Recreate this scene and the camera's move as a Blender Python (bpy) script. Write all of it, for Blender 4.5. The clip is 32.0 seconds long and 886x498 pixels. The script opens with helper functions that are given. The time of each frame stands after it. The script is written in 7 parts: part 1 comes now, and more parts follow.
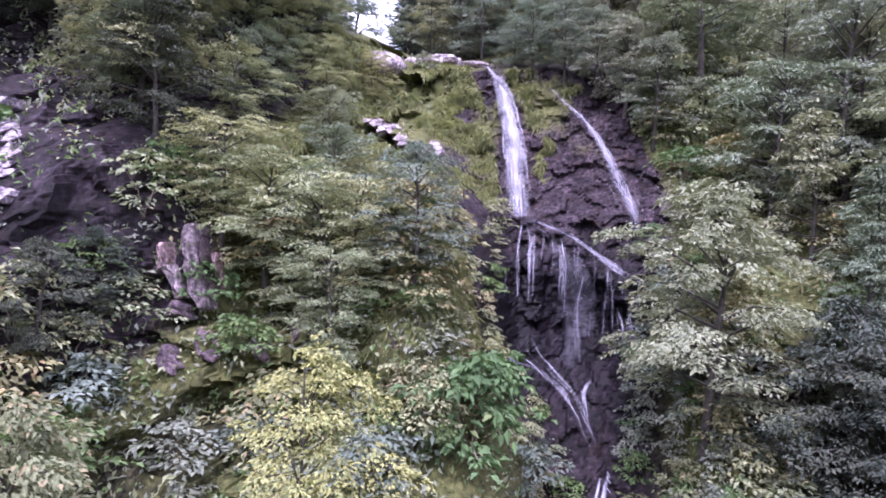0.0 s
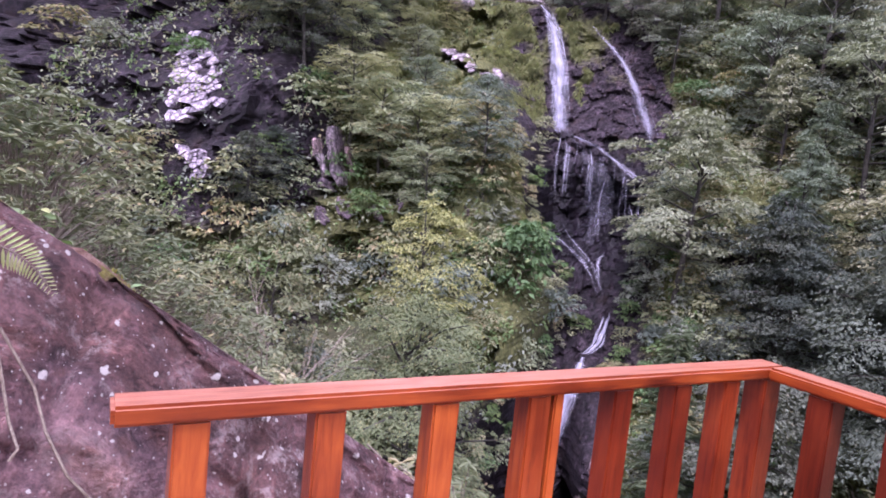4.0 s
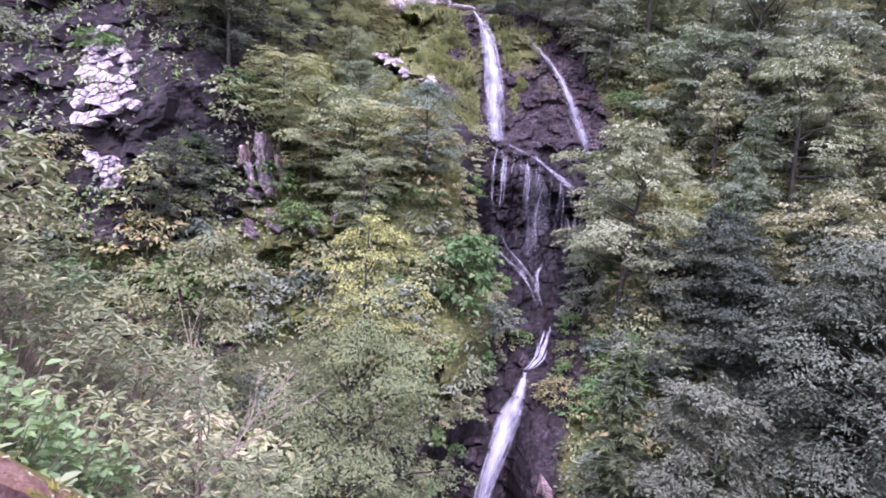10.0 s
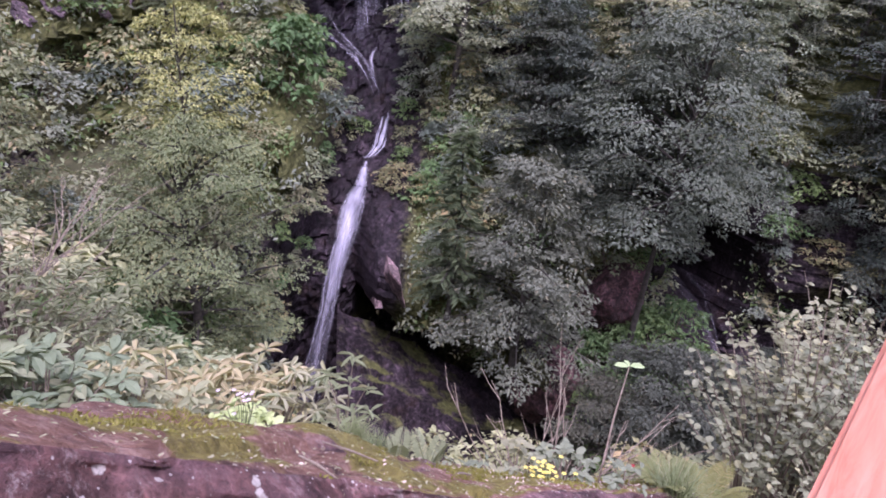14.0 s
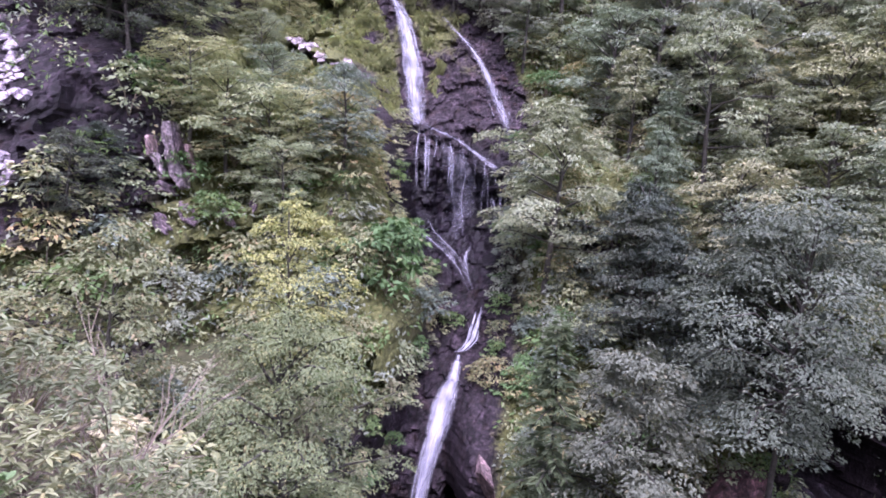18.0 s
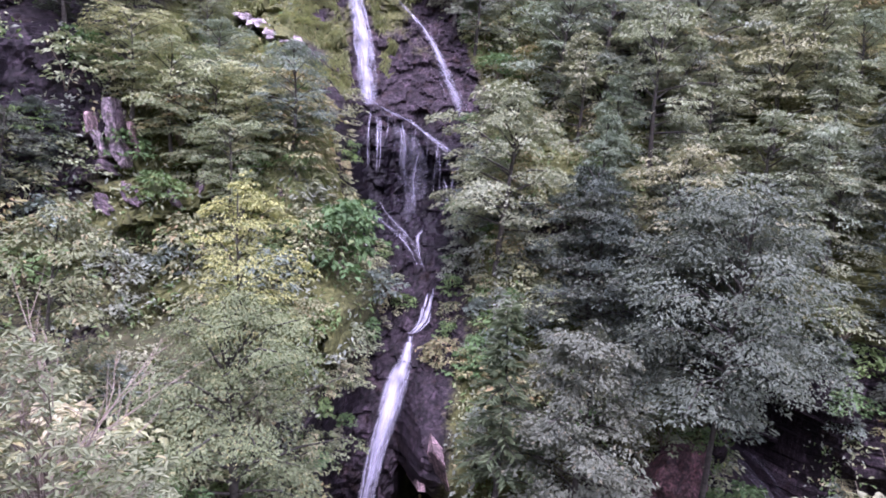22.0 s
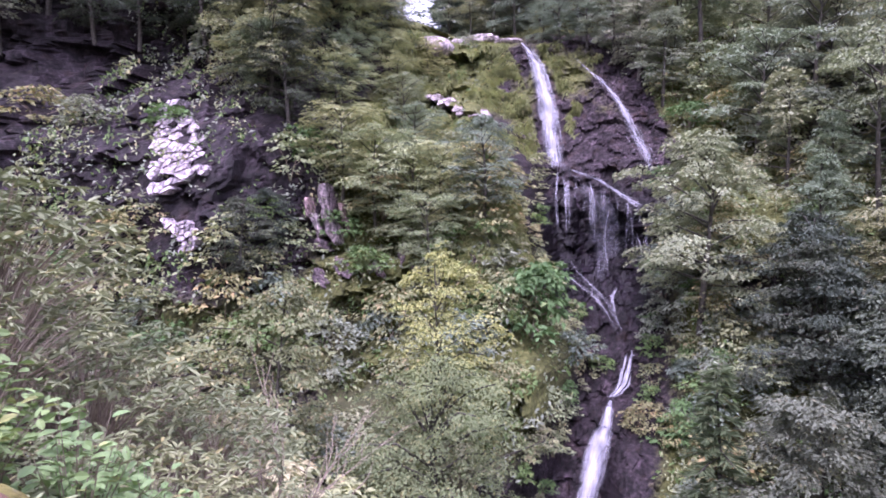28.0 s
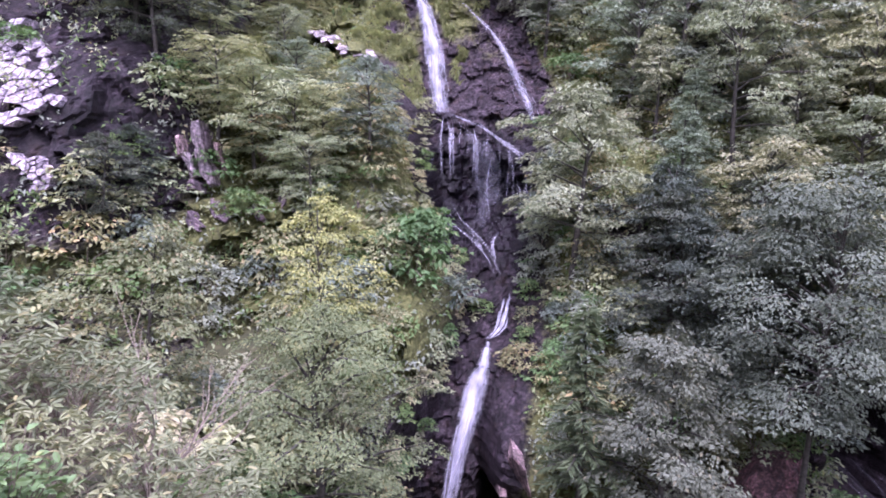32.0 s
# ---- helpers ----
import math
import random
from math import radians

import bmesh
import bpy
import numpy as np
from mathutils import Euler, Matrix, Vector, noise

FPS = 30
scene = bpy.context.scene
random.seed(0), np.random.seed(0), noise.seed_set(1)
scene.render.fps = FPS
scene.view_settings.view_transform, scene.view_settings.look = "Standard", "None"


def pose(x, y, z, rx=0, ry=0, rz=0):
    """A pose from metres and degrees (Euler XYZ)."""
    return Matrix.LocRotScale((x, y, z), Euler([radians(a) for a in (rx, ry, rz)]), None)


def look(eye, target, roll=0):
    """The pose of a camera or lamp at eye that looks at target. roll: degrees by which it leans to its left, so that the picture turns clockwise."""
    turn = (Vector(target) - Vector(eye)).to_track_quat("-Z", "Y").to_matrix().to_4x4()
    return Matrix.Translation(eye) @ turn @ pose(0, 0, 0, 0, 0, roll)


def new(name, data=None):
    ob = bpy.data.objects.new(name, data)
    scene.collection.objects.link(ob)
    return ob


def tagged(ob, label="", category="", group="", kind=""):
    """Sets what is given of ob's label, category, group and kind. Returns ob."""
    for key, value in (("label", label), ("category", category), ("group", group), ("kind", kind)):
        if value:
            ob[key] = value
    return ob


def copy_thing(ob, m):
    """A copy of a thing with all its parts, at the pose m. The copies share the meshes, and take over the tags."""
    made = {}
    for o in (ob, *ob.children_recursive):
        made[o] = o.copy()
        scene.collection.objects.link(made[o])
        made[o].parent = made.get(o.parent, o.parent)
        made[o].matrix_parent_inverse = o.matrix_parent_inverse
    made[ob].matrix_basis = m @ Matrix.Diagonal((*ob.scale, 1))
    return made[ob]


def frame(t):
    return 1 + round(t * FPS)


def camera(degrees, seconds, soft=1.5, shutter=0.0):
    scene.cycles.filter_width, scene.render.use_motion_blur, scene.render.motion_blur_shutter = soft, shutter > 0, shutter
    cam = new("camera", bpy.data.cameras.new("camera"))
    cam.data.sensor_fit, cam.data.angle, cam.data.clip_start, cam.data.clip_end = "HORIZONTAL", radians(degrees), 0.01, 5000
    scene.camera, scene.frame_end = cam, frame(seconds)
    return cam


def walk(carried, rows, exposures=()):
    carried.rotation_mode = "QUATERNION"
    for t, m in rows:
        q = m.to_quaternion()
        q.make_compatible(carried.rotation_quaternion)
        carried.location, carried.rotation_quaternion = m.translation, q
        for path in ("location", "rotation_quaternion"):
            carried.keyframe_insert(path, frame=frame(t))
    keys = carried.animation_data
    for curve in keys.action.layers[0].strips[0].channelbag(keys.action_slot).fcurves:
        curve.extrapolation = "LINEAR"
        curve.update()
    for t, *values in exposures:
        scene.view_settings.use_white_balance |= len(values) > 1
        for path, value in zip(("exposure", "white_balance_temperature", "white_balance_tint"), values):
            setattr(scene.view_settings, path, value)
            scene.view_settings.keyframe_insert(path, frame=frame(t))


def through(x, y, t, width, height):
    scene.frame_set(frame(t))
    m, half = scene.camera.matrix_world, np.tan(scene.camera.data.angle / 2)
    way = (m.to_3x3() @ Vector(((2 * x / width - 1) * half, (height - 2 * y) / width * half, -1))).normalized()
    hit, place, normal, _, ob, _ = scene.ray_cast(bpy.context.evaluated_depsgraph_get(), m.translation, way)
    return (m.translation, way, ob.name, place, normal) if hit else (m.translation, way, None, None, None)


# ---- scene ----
EXPOSURE = 1.58
cam = camera(68.37, 32.0, soft=1.8)
PATH = [
    (0, (1.999, 6.928, 2.373), (4.138, 16.688, 2.764), 3.32),
    (0.1, (1.762, 6.058, 2.261), (3.935, 15.810, 2.680), 3.14),
    (0.2, (1.234, 4.117, 2.010), (3.482, 13.849, 2.492), 2.76),
    (0.3, (0.615, 1.842, 1.717), (2.951, 11.549, 2.272), 2.30),
    (0.4, (0.269, 0.571, 1.552), (2.654, 10.264, 2.149), 2.05),
    (0.5, (0.178, 0.236, 1.509), (2.575, 9.925, 2.117), 1.98),
    (1, (0.041, 0.040, 1.548), (2.395, 9.748, 2.028), 2.26),
    (1.5, (0.012, 0.010, 1.544), (2.216, 9.764, 1.580), 2.92),
    (2, (-0.000, -0.000, 1.515), (1.884, 9.810, 1.054), 3.00),
    (2.5, (-0.004, -0.001, 1.498), (1.880, 9.796, 0.812), 3.53),
    (3, (-0.011, 0.000, 1.494), (1.759, 9.809, 0.678), 3.71),
    (3.5, (-0.016, 0.016, 1.504), (1.757, 9.829, 0.748), 3.77),
    (4, (-0.057, 0.126, 1.492), (1.573, 9.949, 0.573), 5.78),
    (4.5, (-0.117, 0.291, 1.489), (1.431, 10.153, 0.904), 6.36),
    (6.5, (-0.282, 0.603, 1.592), (1.401, 10.440, 0.958), 7.08),
    (7, (-0.419, 0.742, 1.631), (1.767, 10.493, 1.285), 6.32),
    (7.5, (-0.488, 0.878, 1.632), (1.961, 10.549, 0.978), 7.03),
    (8, (-0.470, 0.997, 1.675), (1.605, 10.770, 1.268), 7.21),
    (8.5, (-0.455, 1.063, 1.744), (1.928, 10.770, 1.444), 6.89),
    (9, (-0.490, 1.241, 1.741), (2.326, 10.835, 1.580), 5.16),
    (9.5, (-0.509, 1.291, 1.721), (2.463, 10.834, 2.035), 5.09),
    (10, (-0.501, 1.265, 1.664), (2.314, 10.833, 0.933), 5.97),
    (10.5, (-0.498, 1.366, 1.636), (2.664, 10.751, 0.250), 4.68),
    (11, (-0.459, 1.529, 1.520), (2.953, 10.651, -0.751), 3.48),
    (11.5, (-0.385, 1.566, 1.482), (3.145, 10.431, -1.512), 3.37),
    (12, (-0.318, 1.597, 1.431), (3.156, 10.211, -2.274), 2.00),
    (12.5, (-0.296, 1.571, 1.452), (3.780, 9.831, -2.440), 2.00),
    (13, (-0.276, 1.586, 1.459), (3.943, 9.636, -2.711), 4.00),
    (13.5, (-0.293, 1.568, 1.469), (4.244, 9.503, -2.586), 5.07),
    (14, (-0.315, 1.561, 1.492), (4.670, 9.461, -2.078), 5.40),
    (14.5, (-0.359, 1.553, 1.514), (4.179, 10.211, -0.597), 3.56),
    (15, (-0.312, 1.551, 1.436), (3.741, 10.626, 0.325), 3.56),
    (15.5, (-0.288, 1.555, 1.420), (3.719, 10.700, 0.861), 2.79),
    (17.5, (-0.294, 1.529, 1.428), (3.446, 10.802, 1.329), 3.76),
    (18, (-0.293, 1.543, 1.425), (3.543, 10.745, 0.643), 3.43),
    (18.5, (-0.277, 1.534, 1.434), (3.446, 10.760, 0.422), 3.32),
    (19, (-0.274, 1.515, 1.432), (3.255, 10.782, 0.137), 3.36),
    (19.5, (-0.285, 1.546, 1.420), (3.313, 10.767, -0.005), 3.46),
    (20, (-0.284, 1.546, 1.427), (3.310, 10.781, 0.088), 3.29),
    (20.5, (-0.278, 1.548, 1.432), (3.300, 10.864, 0.794), 2.70),
    (21, (-0.261, 1.520, 1.438), (3.283, 10.865, 1.094), 2.46),
    (21.5, (-0.259, 1.594, 1.453), (3.984, 10.613, 0.648), 2.75),
    (22, (-0.322, 1.524, 1.440), (4.194, 10.389, 0.426), 3.91),
    (22.5, (-0.294, 1.528, 1.439), (4.597, 10.091, -0.222), 3.57),
    (23, (-0.281, 1.536, 1.433), (4.820, 9.827, -0.856), 6.37),
    (23.5, (-0.281, 1.536, 1.428), (4.630, 9.848, -1.179), 5.29),
    (24, (-0.272, 1.544, 1.424), (4.163, 10.094, -1.262), 3.49),
    (24.5, (-0.273, 1.543, 1.421), (3.801, 10.136, -1.671), 2.22),
    (25, (-0.265, 1.552, 1.416), (3.667, 10.112, -1.940), 1.77),
    (25.5, (-0.277, 1.542, 1.419), (3.653, 10.129, -1.869), 2.28),
    (26, (-0.280, 1.543, 1.422), (3.545, 10.220, -1.750), 2.26),
    (26.5, (-0.283, 1.561, 1.427), (2.224, 11.052, -0.476), 0.97),
    (28.5, (-0.351, 1.304, 1.618), (1.366, 11.154, 1.435), 0.23),
    (29, (-0.355, 1.317, 1.644), (1.877, 11.062, 1.431), 1.05),
    (29.5, (-0.336, 1.321, 1.630), (2.231, 10.979, 1.287), 1.37),
    (30, (-0.343, 1.332, 1.630), (2.506, 10.897, 1.004), 2.11),
    (30.5, (-0.345, 1.361, 1.619), (2.792, 10.815, 0.734), 2.13),
    (31, (-0.340, 1.381, 1.613), (2.910, 10.786, 0.622), 2.04),
    (31.5, (-0.341, 1.378, 1.611), (2.898, 10.787, 0.620), 1.92),
    (32, (-0.319, 1.372, 1.603), (3.114, 10.706, 0.556), 1.54),
]
walk(cam, [(t, look(e, g, r)) for t, e, g, r in PATH], [(t, EXPOSURE + d, w, 42) for t, d, w in ((0.0, -0.05, 5500), (1.0, -0.12, 5500), (2.0, -0.22, 5550), (3.0, -0.32, 5550), (4.0, -0.34, 5600), (4.5, -0.34, 5600), (6.5, -0.05, 5550), (10.5, 0.02, 5600), (11.5, -0.14, 5650), (12.5, -0.32, 5750), (14.0, -0.5, 5700), (15.0, 0.04, 5550), (21.5, 0.02, 5520), (23.0, -0.06, 5520), (25.0, -0.2, 5650), (26.5, -0.18, 5650), (28.5, 0.0, 5600), (32.0, 0.02, 5500))])

# ---- light: an overcast day, soft light from above and behind the camera ----
SUN_AZ, SUN_EL = 205.0, 62.0
world = bpy.data.worlds.new("sky")
scene.world = world
world.use_nodes = True
wn, wl = world.node_tree.nodes, world.node_tree.links
wn.clear()
sky = wn.new("ShaderNodeTexSky")
sky.sky_type, sky.sun_disc = "NISHITA", False
sky.sun_elevation, sky.sun_rotation = radians(SUN_EL), radians(SUN_AZ)
sky.air_density, sky.dust_density, sky.ozone_density = 1.2, 6.0, 1.0
haze = wn.new("ShaderNodeMixRGB")
haze.inputs[0].default_value, haze.inputs[2].default_value = 0.75, (7.5, 7.6, 8.2, 1)
bg = wn.new("ShaderNodeBackground")
bg.inputs["Strength"].default_value = 0.14
wo = wn.new("ShaderNodeOutputWorld")
wl.new(sky.outputs[0], haze.inputs[1])
wl.new(haze.outputs[0], bg.inputs[0])
wl.new(bg.outputs[0], wo.inputs[0])
sun = new("sun", bpy.data.lights.new("sun", "SUN"))
sun.data.energy, sun.data.angle, sun.data.color = 1.5, radians(22), (1.0, 0.96, 0.9)
sa, se = radians(SUN_AZ), radians(SUN_EL)
sun.matrix_world = look((math.sin(sa) * 60 * math.cos(se), math.cos(sa) * 60 * math.cos(se), 60 * math.sin(se)), (0, 0, 0))


# ---- materials ----
def material(name, rough=0.8):
    m = bpy.data.materials.new(name)
    m.use_nodes = True
    n = m.node_tree.nodes
    return m, n, m.node_tree.links, n["Principled BSDF"]


def node(n, kind, **inputs):
    k = n.new(kind)
    for key, value in inputs.items():
        k.inputs[key.replace("_", " ")].default_value = value
    return k


def ramp(n, stops, kind="LINEAR"):
    r = n.new("ShaderNodeValToRGB")
    r.color_ramp.interpolation = kind
    while len(r.color_ramp.elements) < len(stops):
        r.color_ramp.elements.new(0.5)
    for e, (p, c) in zip(r.color_ramp.elements, stops):
        e.position = p
        e.color = (*c, 1) if len(c) == 3 else c
    return r


def mix(n, l, fac, a, b, kind="MIX"):
    k = n.new("ShaderNodeMixRGB")
    k.blend_type = kind
    for i, v in enumerate((fac, a, b)):
        if isinstance(v, bpy.types.NodeSocket):
            l.new(v, k.inputs[i])
        else:
            k.inputs[i].default_value = v if i == 0 or len(v) == 4 else (*v, 1)
    return k.outputs[0]


def leaf_material(name, dark, light, odd, odd_share=0.1, rough=0.42, through=0.22):
    """Leaves: tone varies by plant and by leaf, a share of leaves turned to the odd tone, light passing through the blade."""
    odd = tuple(0.6 * a + 0.4 * b for a, b in zip(odd, light))
    dark, light, odd = (tuple(1.35 * a * b for a, b in zip(c, (1.0, 1.0, 1.15))) for c in (dark, light, odd))
    m, n, l, p = material(name)
    ob, geo = n.new("ShaderNodeObjectInfo"), n.new("ShaderNodeNewGeometry")
    tc = n.new("ShaderNodeTexCoord")
    clump = node(n, "ShaderNodeTexNoise", Scale=1.1, Detail=3.0, Roughness=0.6)
    l.new(tc.outputs["Object"], clump.inputs["Vector"])
    spread = n.new("ShaderNodeMapRange")
    for key, value in (("From Min", 0.3), ("From Max", 0.7), ("To Min", -0.05), ("To Max", 0.75)):
        spread.inputs[key].default_value = value
    l.new(clump.outputs["Fac"], spread.inputs["Value"])
    each = n.new("ShaderNodeMath")
    each.operation = "MULTIPLY_ADD"
    l.new(geo.outputs["Random Per Island"], each.inputs[0])
    each.inputs[1].default_value = 0.3
    l.new(spread.outputs[0], each.inputs[2])
    tone = ramp(n, [(0.0, tuple(0.72 * a + 0.28 * b for a, b in zip(dark, light))), (1.0, light)])
    l.new(each.outputs[0], tone.inputs[0])
    pick = ramp(n, [(0.0, (0, 0, 0)), (1 - odd_share, (0, 0, 0)), (min(1, 1.01 - odd_share), (1, 1, 1))], "CONSTANT")
    wn_ = n.new("ShaderNodeTexWhiteNoise")
    wn_.noise_dimensions = "1D"
    l.new(geo.outputs["Random Per Island"], wn_.inputs["W"])
    l.new(wn_.outputs["Value"], pick.inputs[0])
    c = mix(n, l, pick.outputs[0], tone.outputs[0], odd)
    plant = ramp(n, [(0.0, (0.75, 0.82, 0.8)), (0.3, (0.95, 1.0, 1.0)), (0.6, (1.05, 1.03, 0.98)), (0.85, (1.15, 1.1, 1.0)), (1.0, (1.2, 1.08, 1.04))])
    l.new(ob.outputs["Random"], plant.inputs[0])
    c = mix(n, l, 1.0, c, plant.outputs[0], "MULTIPLY")
    l.new(c, p.inputs["Base Color"])
    p.inputs["Roughness"].default_value = min(0.75, rough + 0.2)
    p.inputs["Specular IOR Level"].default_value = 0.32
    tr = n.new("ShaderNodeBsdfTranslucent")
    l.new(mix(n, l, 1.0, c, (1.1, 1.15, 0.7), "MULTIPLY"), tr.inputs[0])
    ms = n.new("ShaderNodeMixShader")
    ms.inputs[0].default_value = through
    l.new(p.outputs[0], ms.inputs[1])
    l.new(tr.outputs[0], ms.inputs[2])
    l.new(ms.outputs[0], n["Material Output"].inputs[0])
    return m


LEAF = {
    # alder leaf darkened: the gorge's shade is put into its colour
    "alder": leaf_material("shaded_alder_leaf", (0.024, 0.031, 0.02), (0.172, 0.186, 0.126), (0.1679, 0.1421, 0.0765), 0.05, 0.4),
    "silver": leaf_material("silvery_alder_leaf", (0.034, 0.043, 0.028), (0.21, 0.225, 0.152), (0.22, 0.2, 0.12), 0.05, 0.4),
    "broad": leaf_material("broad_pale_leaf", (0.06, 0.078, 0.038), (0.255, 0.29, 0.16), (0.24, 0.22, 0.12), 0.08, 0.36),
    "stream": leaf_material("stream_bush_leaf", (0.022, 0.027, 0.018), (0.09, 0.098, 0.066), (0.13, 0.11, 0.065), 0.05, 0.4),
    "horn": leaf_material("hornbeam_spray_leaf", (0.04, 0.058, 0.026), (0.205, 0.242, 0.115), (0.27, 0.24, 0.1), 0.1, 0.42),
    # needles paled and blued, painting skyline haze into them
    "spruce": leaf_material("hazed_spruce_needle", (0.05, 0.066, 0.056), (0.15, 0.18, 0.15), (0.16, 0.16, 0.11), 0.04, 0.5),
    # alder leaf lightened: brighter light on the upper wood is put into its colour
    "lit_alder": leaf_material("lit_alder_leaf", (0.0604, 0.0737, 0.0432), (0.309, 0.3291, 0.1921), (0.2955, 0.2501, 0.132), 0.05, 0.4),
    "pale": leaf_material("pale_alder_leaf", (0.08, 0.1, 0.058), (0.29, 0.325, 0.21), (0.2672, 0.2494, 0.1465), 0.08, 0.36),
    # dark leaf greyed and lightened: haze over far trees is put into its colour
    "dark": leaf_material("hazed_dark_leaf", (0.06, 0.08, 0.062), (0.285, 0.318, 0.235), (0.2921, 0.2455, 0.1232), 0.03, 0.36),
    "beech": leaf_material("hornbeam_leaf", (0.092, 0.112, 0.056), (0.385, 0.408, 0.225), (0.2811, 0.2053, 0.0972), 0.08),
    "yellow": leaf_material("yellowing_leaf", (0.165, 0.168, 0.06), (0.48, 0.445, 0.165), (0.137, 0.1783, 0.077), 0.35),
    "shrub": leaf_material("shrub_leaf", (0.075, 0.085, 0.042), (0.295, 0.295, 0.145), (0.34, 0.23, 0.12), 0.14),
    "lush": leaf_material("lush_leaf", (0.039, 0.0754, 0.0286), (0.156, 0.234, 0.0845), (0.234, 0.234, 0.091), 0.06),
    "rhodo": leaf_material("rhododendron_leaf", (0.034, 0.048, 0.022), (0.28, 0.298, 0.16), (0.2501, 0.2138, 0.0984), 0.08, 0.32, 0.15),
    "dry": leaf_material("dry_leaf", (0.16, 0.145, 0.08), (0.42, 0.4, 0.245), (0.1318, 0.1684, 0.0752), 0.25, 0.6),
    "rowan": leaf_material("rounded_leaf", (0.045, 0.055, 0.028), (0.27, 0.287, 0.175), (0.28, 0.27, 0.13), 0.10, 0.4),
    "fresh": leaf_material("fresh_leaf", (0.14, 0.2, 0.075), (0.40, 0.47, 0.22), (0.3475, 0.3612, 0.2398), 0.10, 0.5),
    "grass": leaf_material("grass_blade", (0.0921, 0.1212, 0.0482), (0.2488, 0.2716, 0.1238), (0.3041, 0.2619, 0.165), 0.12, 0.6),
    "domegrass": leaf_material("dome_grass_blade", (0.12, 0.14, 0.065), (0.31, 0.345, 0.175), (0.30, 0.27, 0.15), 0.1, 0.6),
    "moss": leaf_material("moss_tuft", (0.10, 0.10, 0.02), (0.25, 0.24, 0.06), (0.22, 0.19, 0.07), 0.15, 0.8),
    "glossy": leaf_material("glossy_leaf", (0.06, 0.1, 0.035), (0.23, 0.31, 0.12), (0.3, 0.28, 0.1), 0.06, 0.25),
    "fern": leaf_material("fern_blade", (0.0675, 0.09, 0.0375), (0.21, 0.232, 0.112), (0.27, 0.255, 0.135), 0.08, 0.5),
    "yellowfern": leaf_material("yellow_fern_blade", (0.09, 0.1, 0.036), (0.23, 0.24, 0.09), (0.22, 0.19, 0.09), 0.1, 0.5),
    "fir": leaf_material("fir_needle", (0.034, 0.0544, 0.0306), (0.119, 0.153, 0.0765), (0.17, 0.136, 0.068), 0.05),
    # darkened leaf: shade on the lower bank and cliff is in its colour
    "shaded": leaf_material("shaded_leaf", (0.022, 0.03, 0.022), (0.098, 0.115, 0.08), (0.119, 0.102, 0.0595), 0.03, 0.4),
}


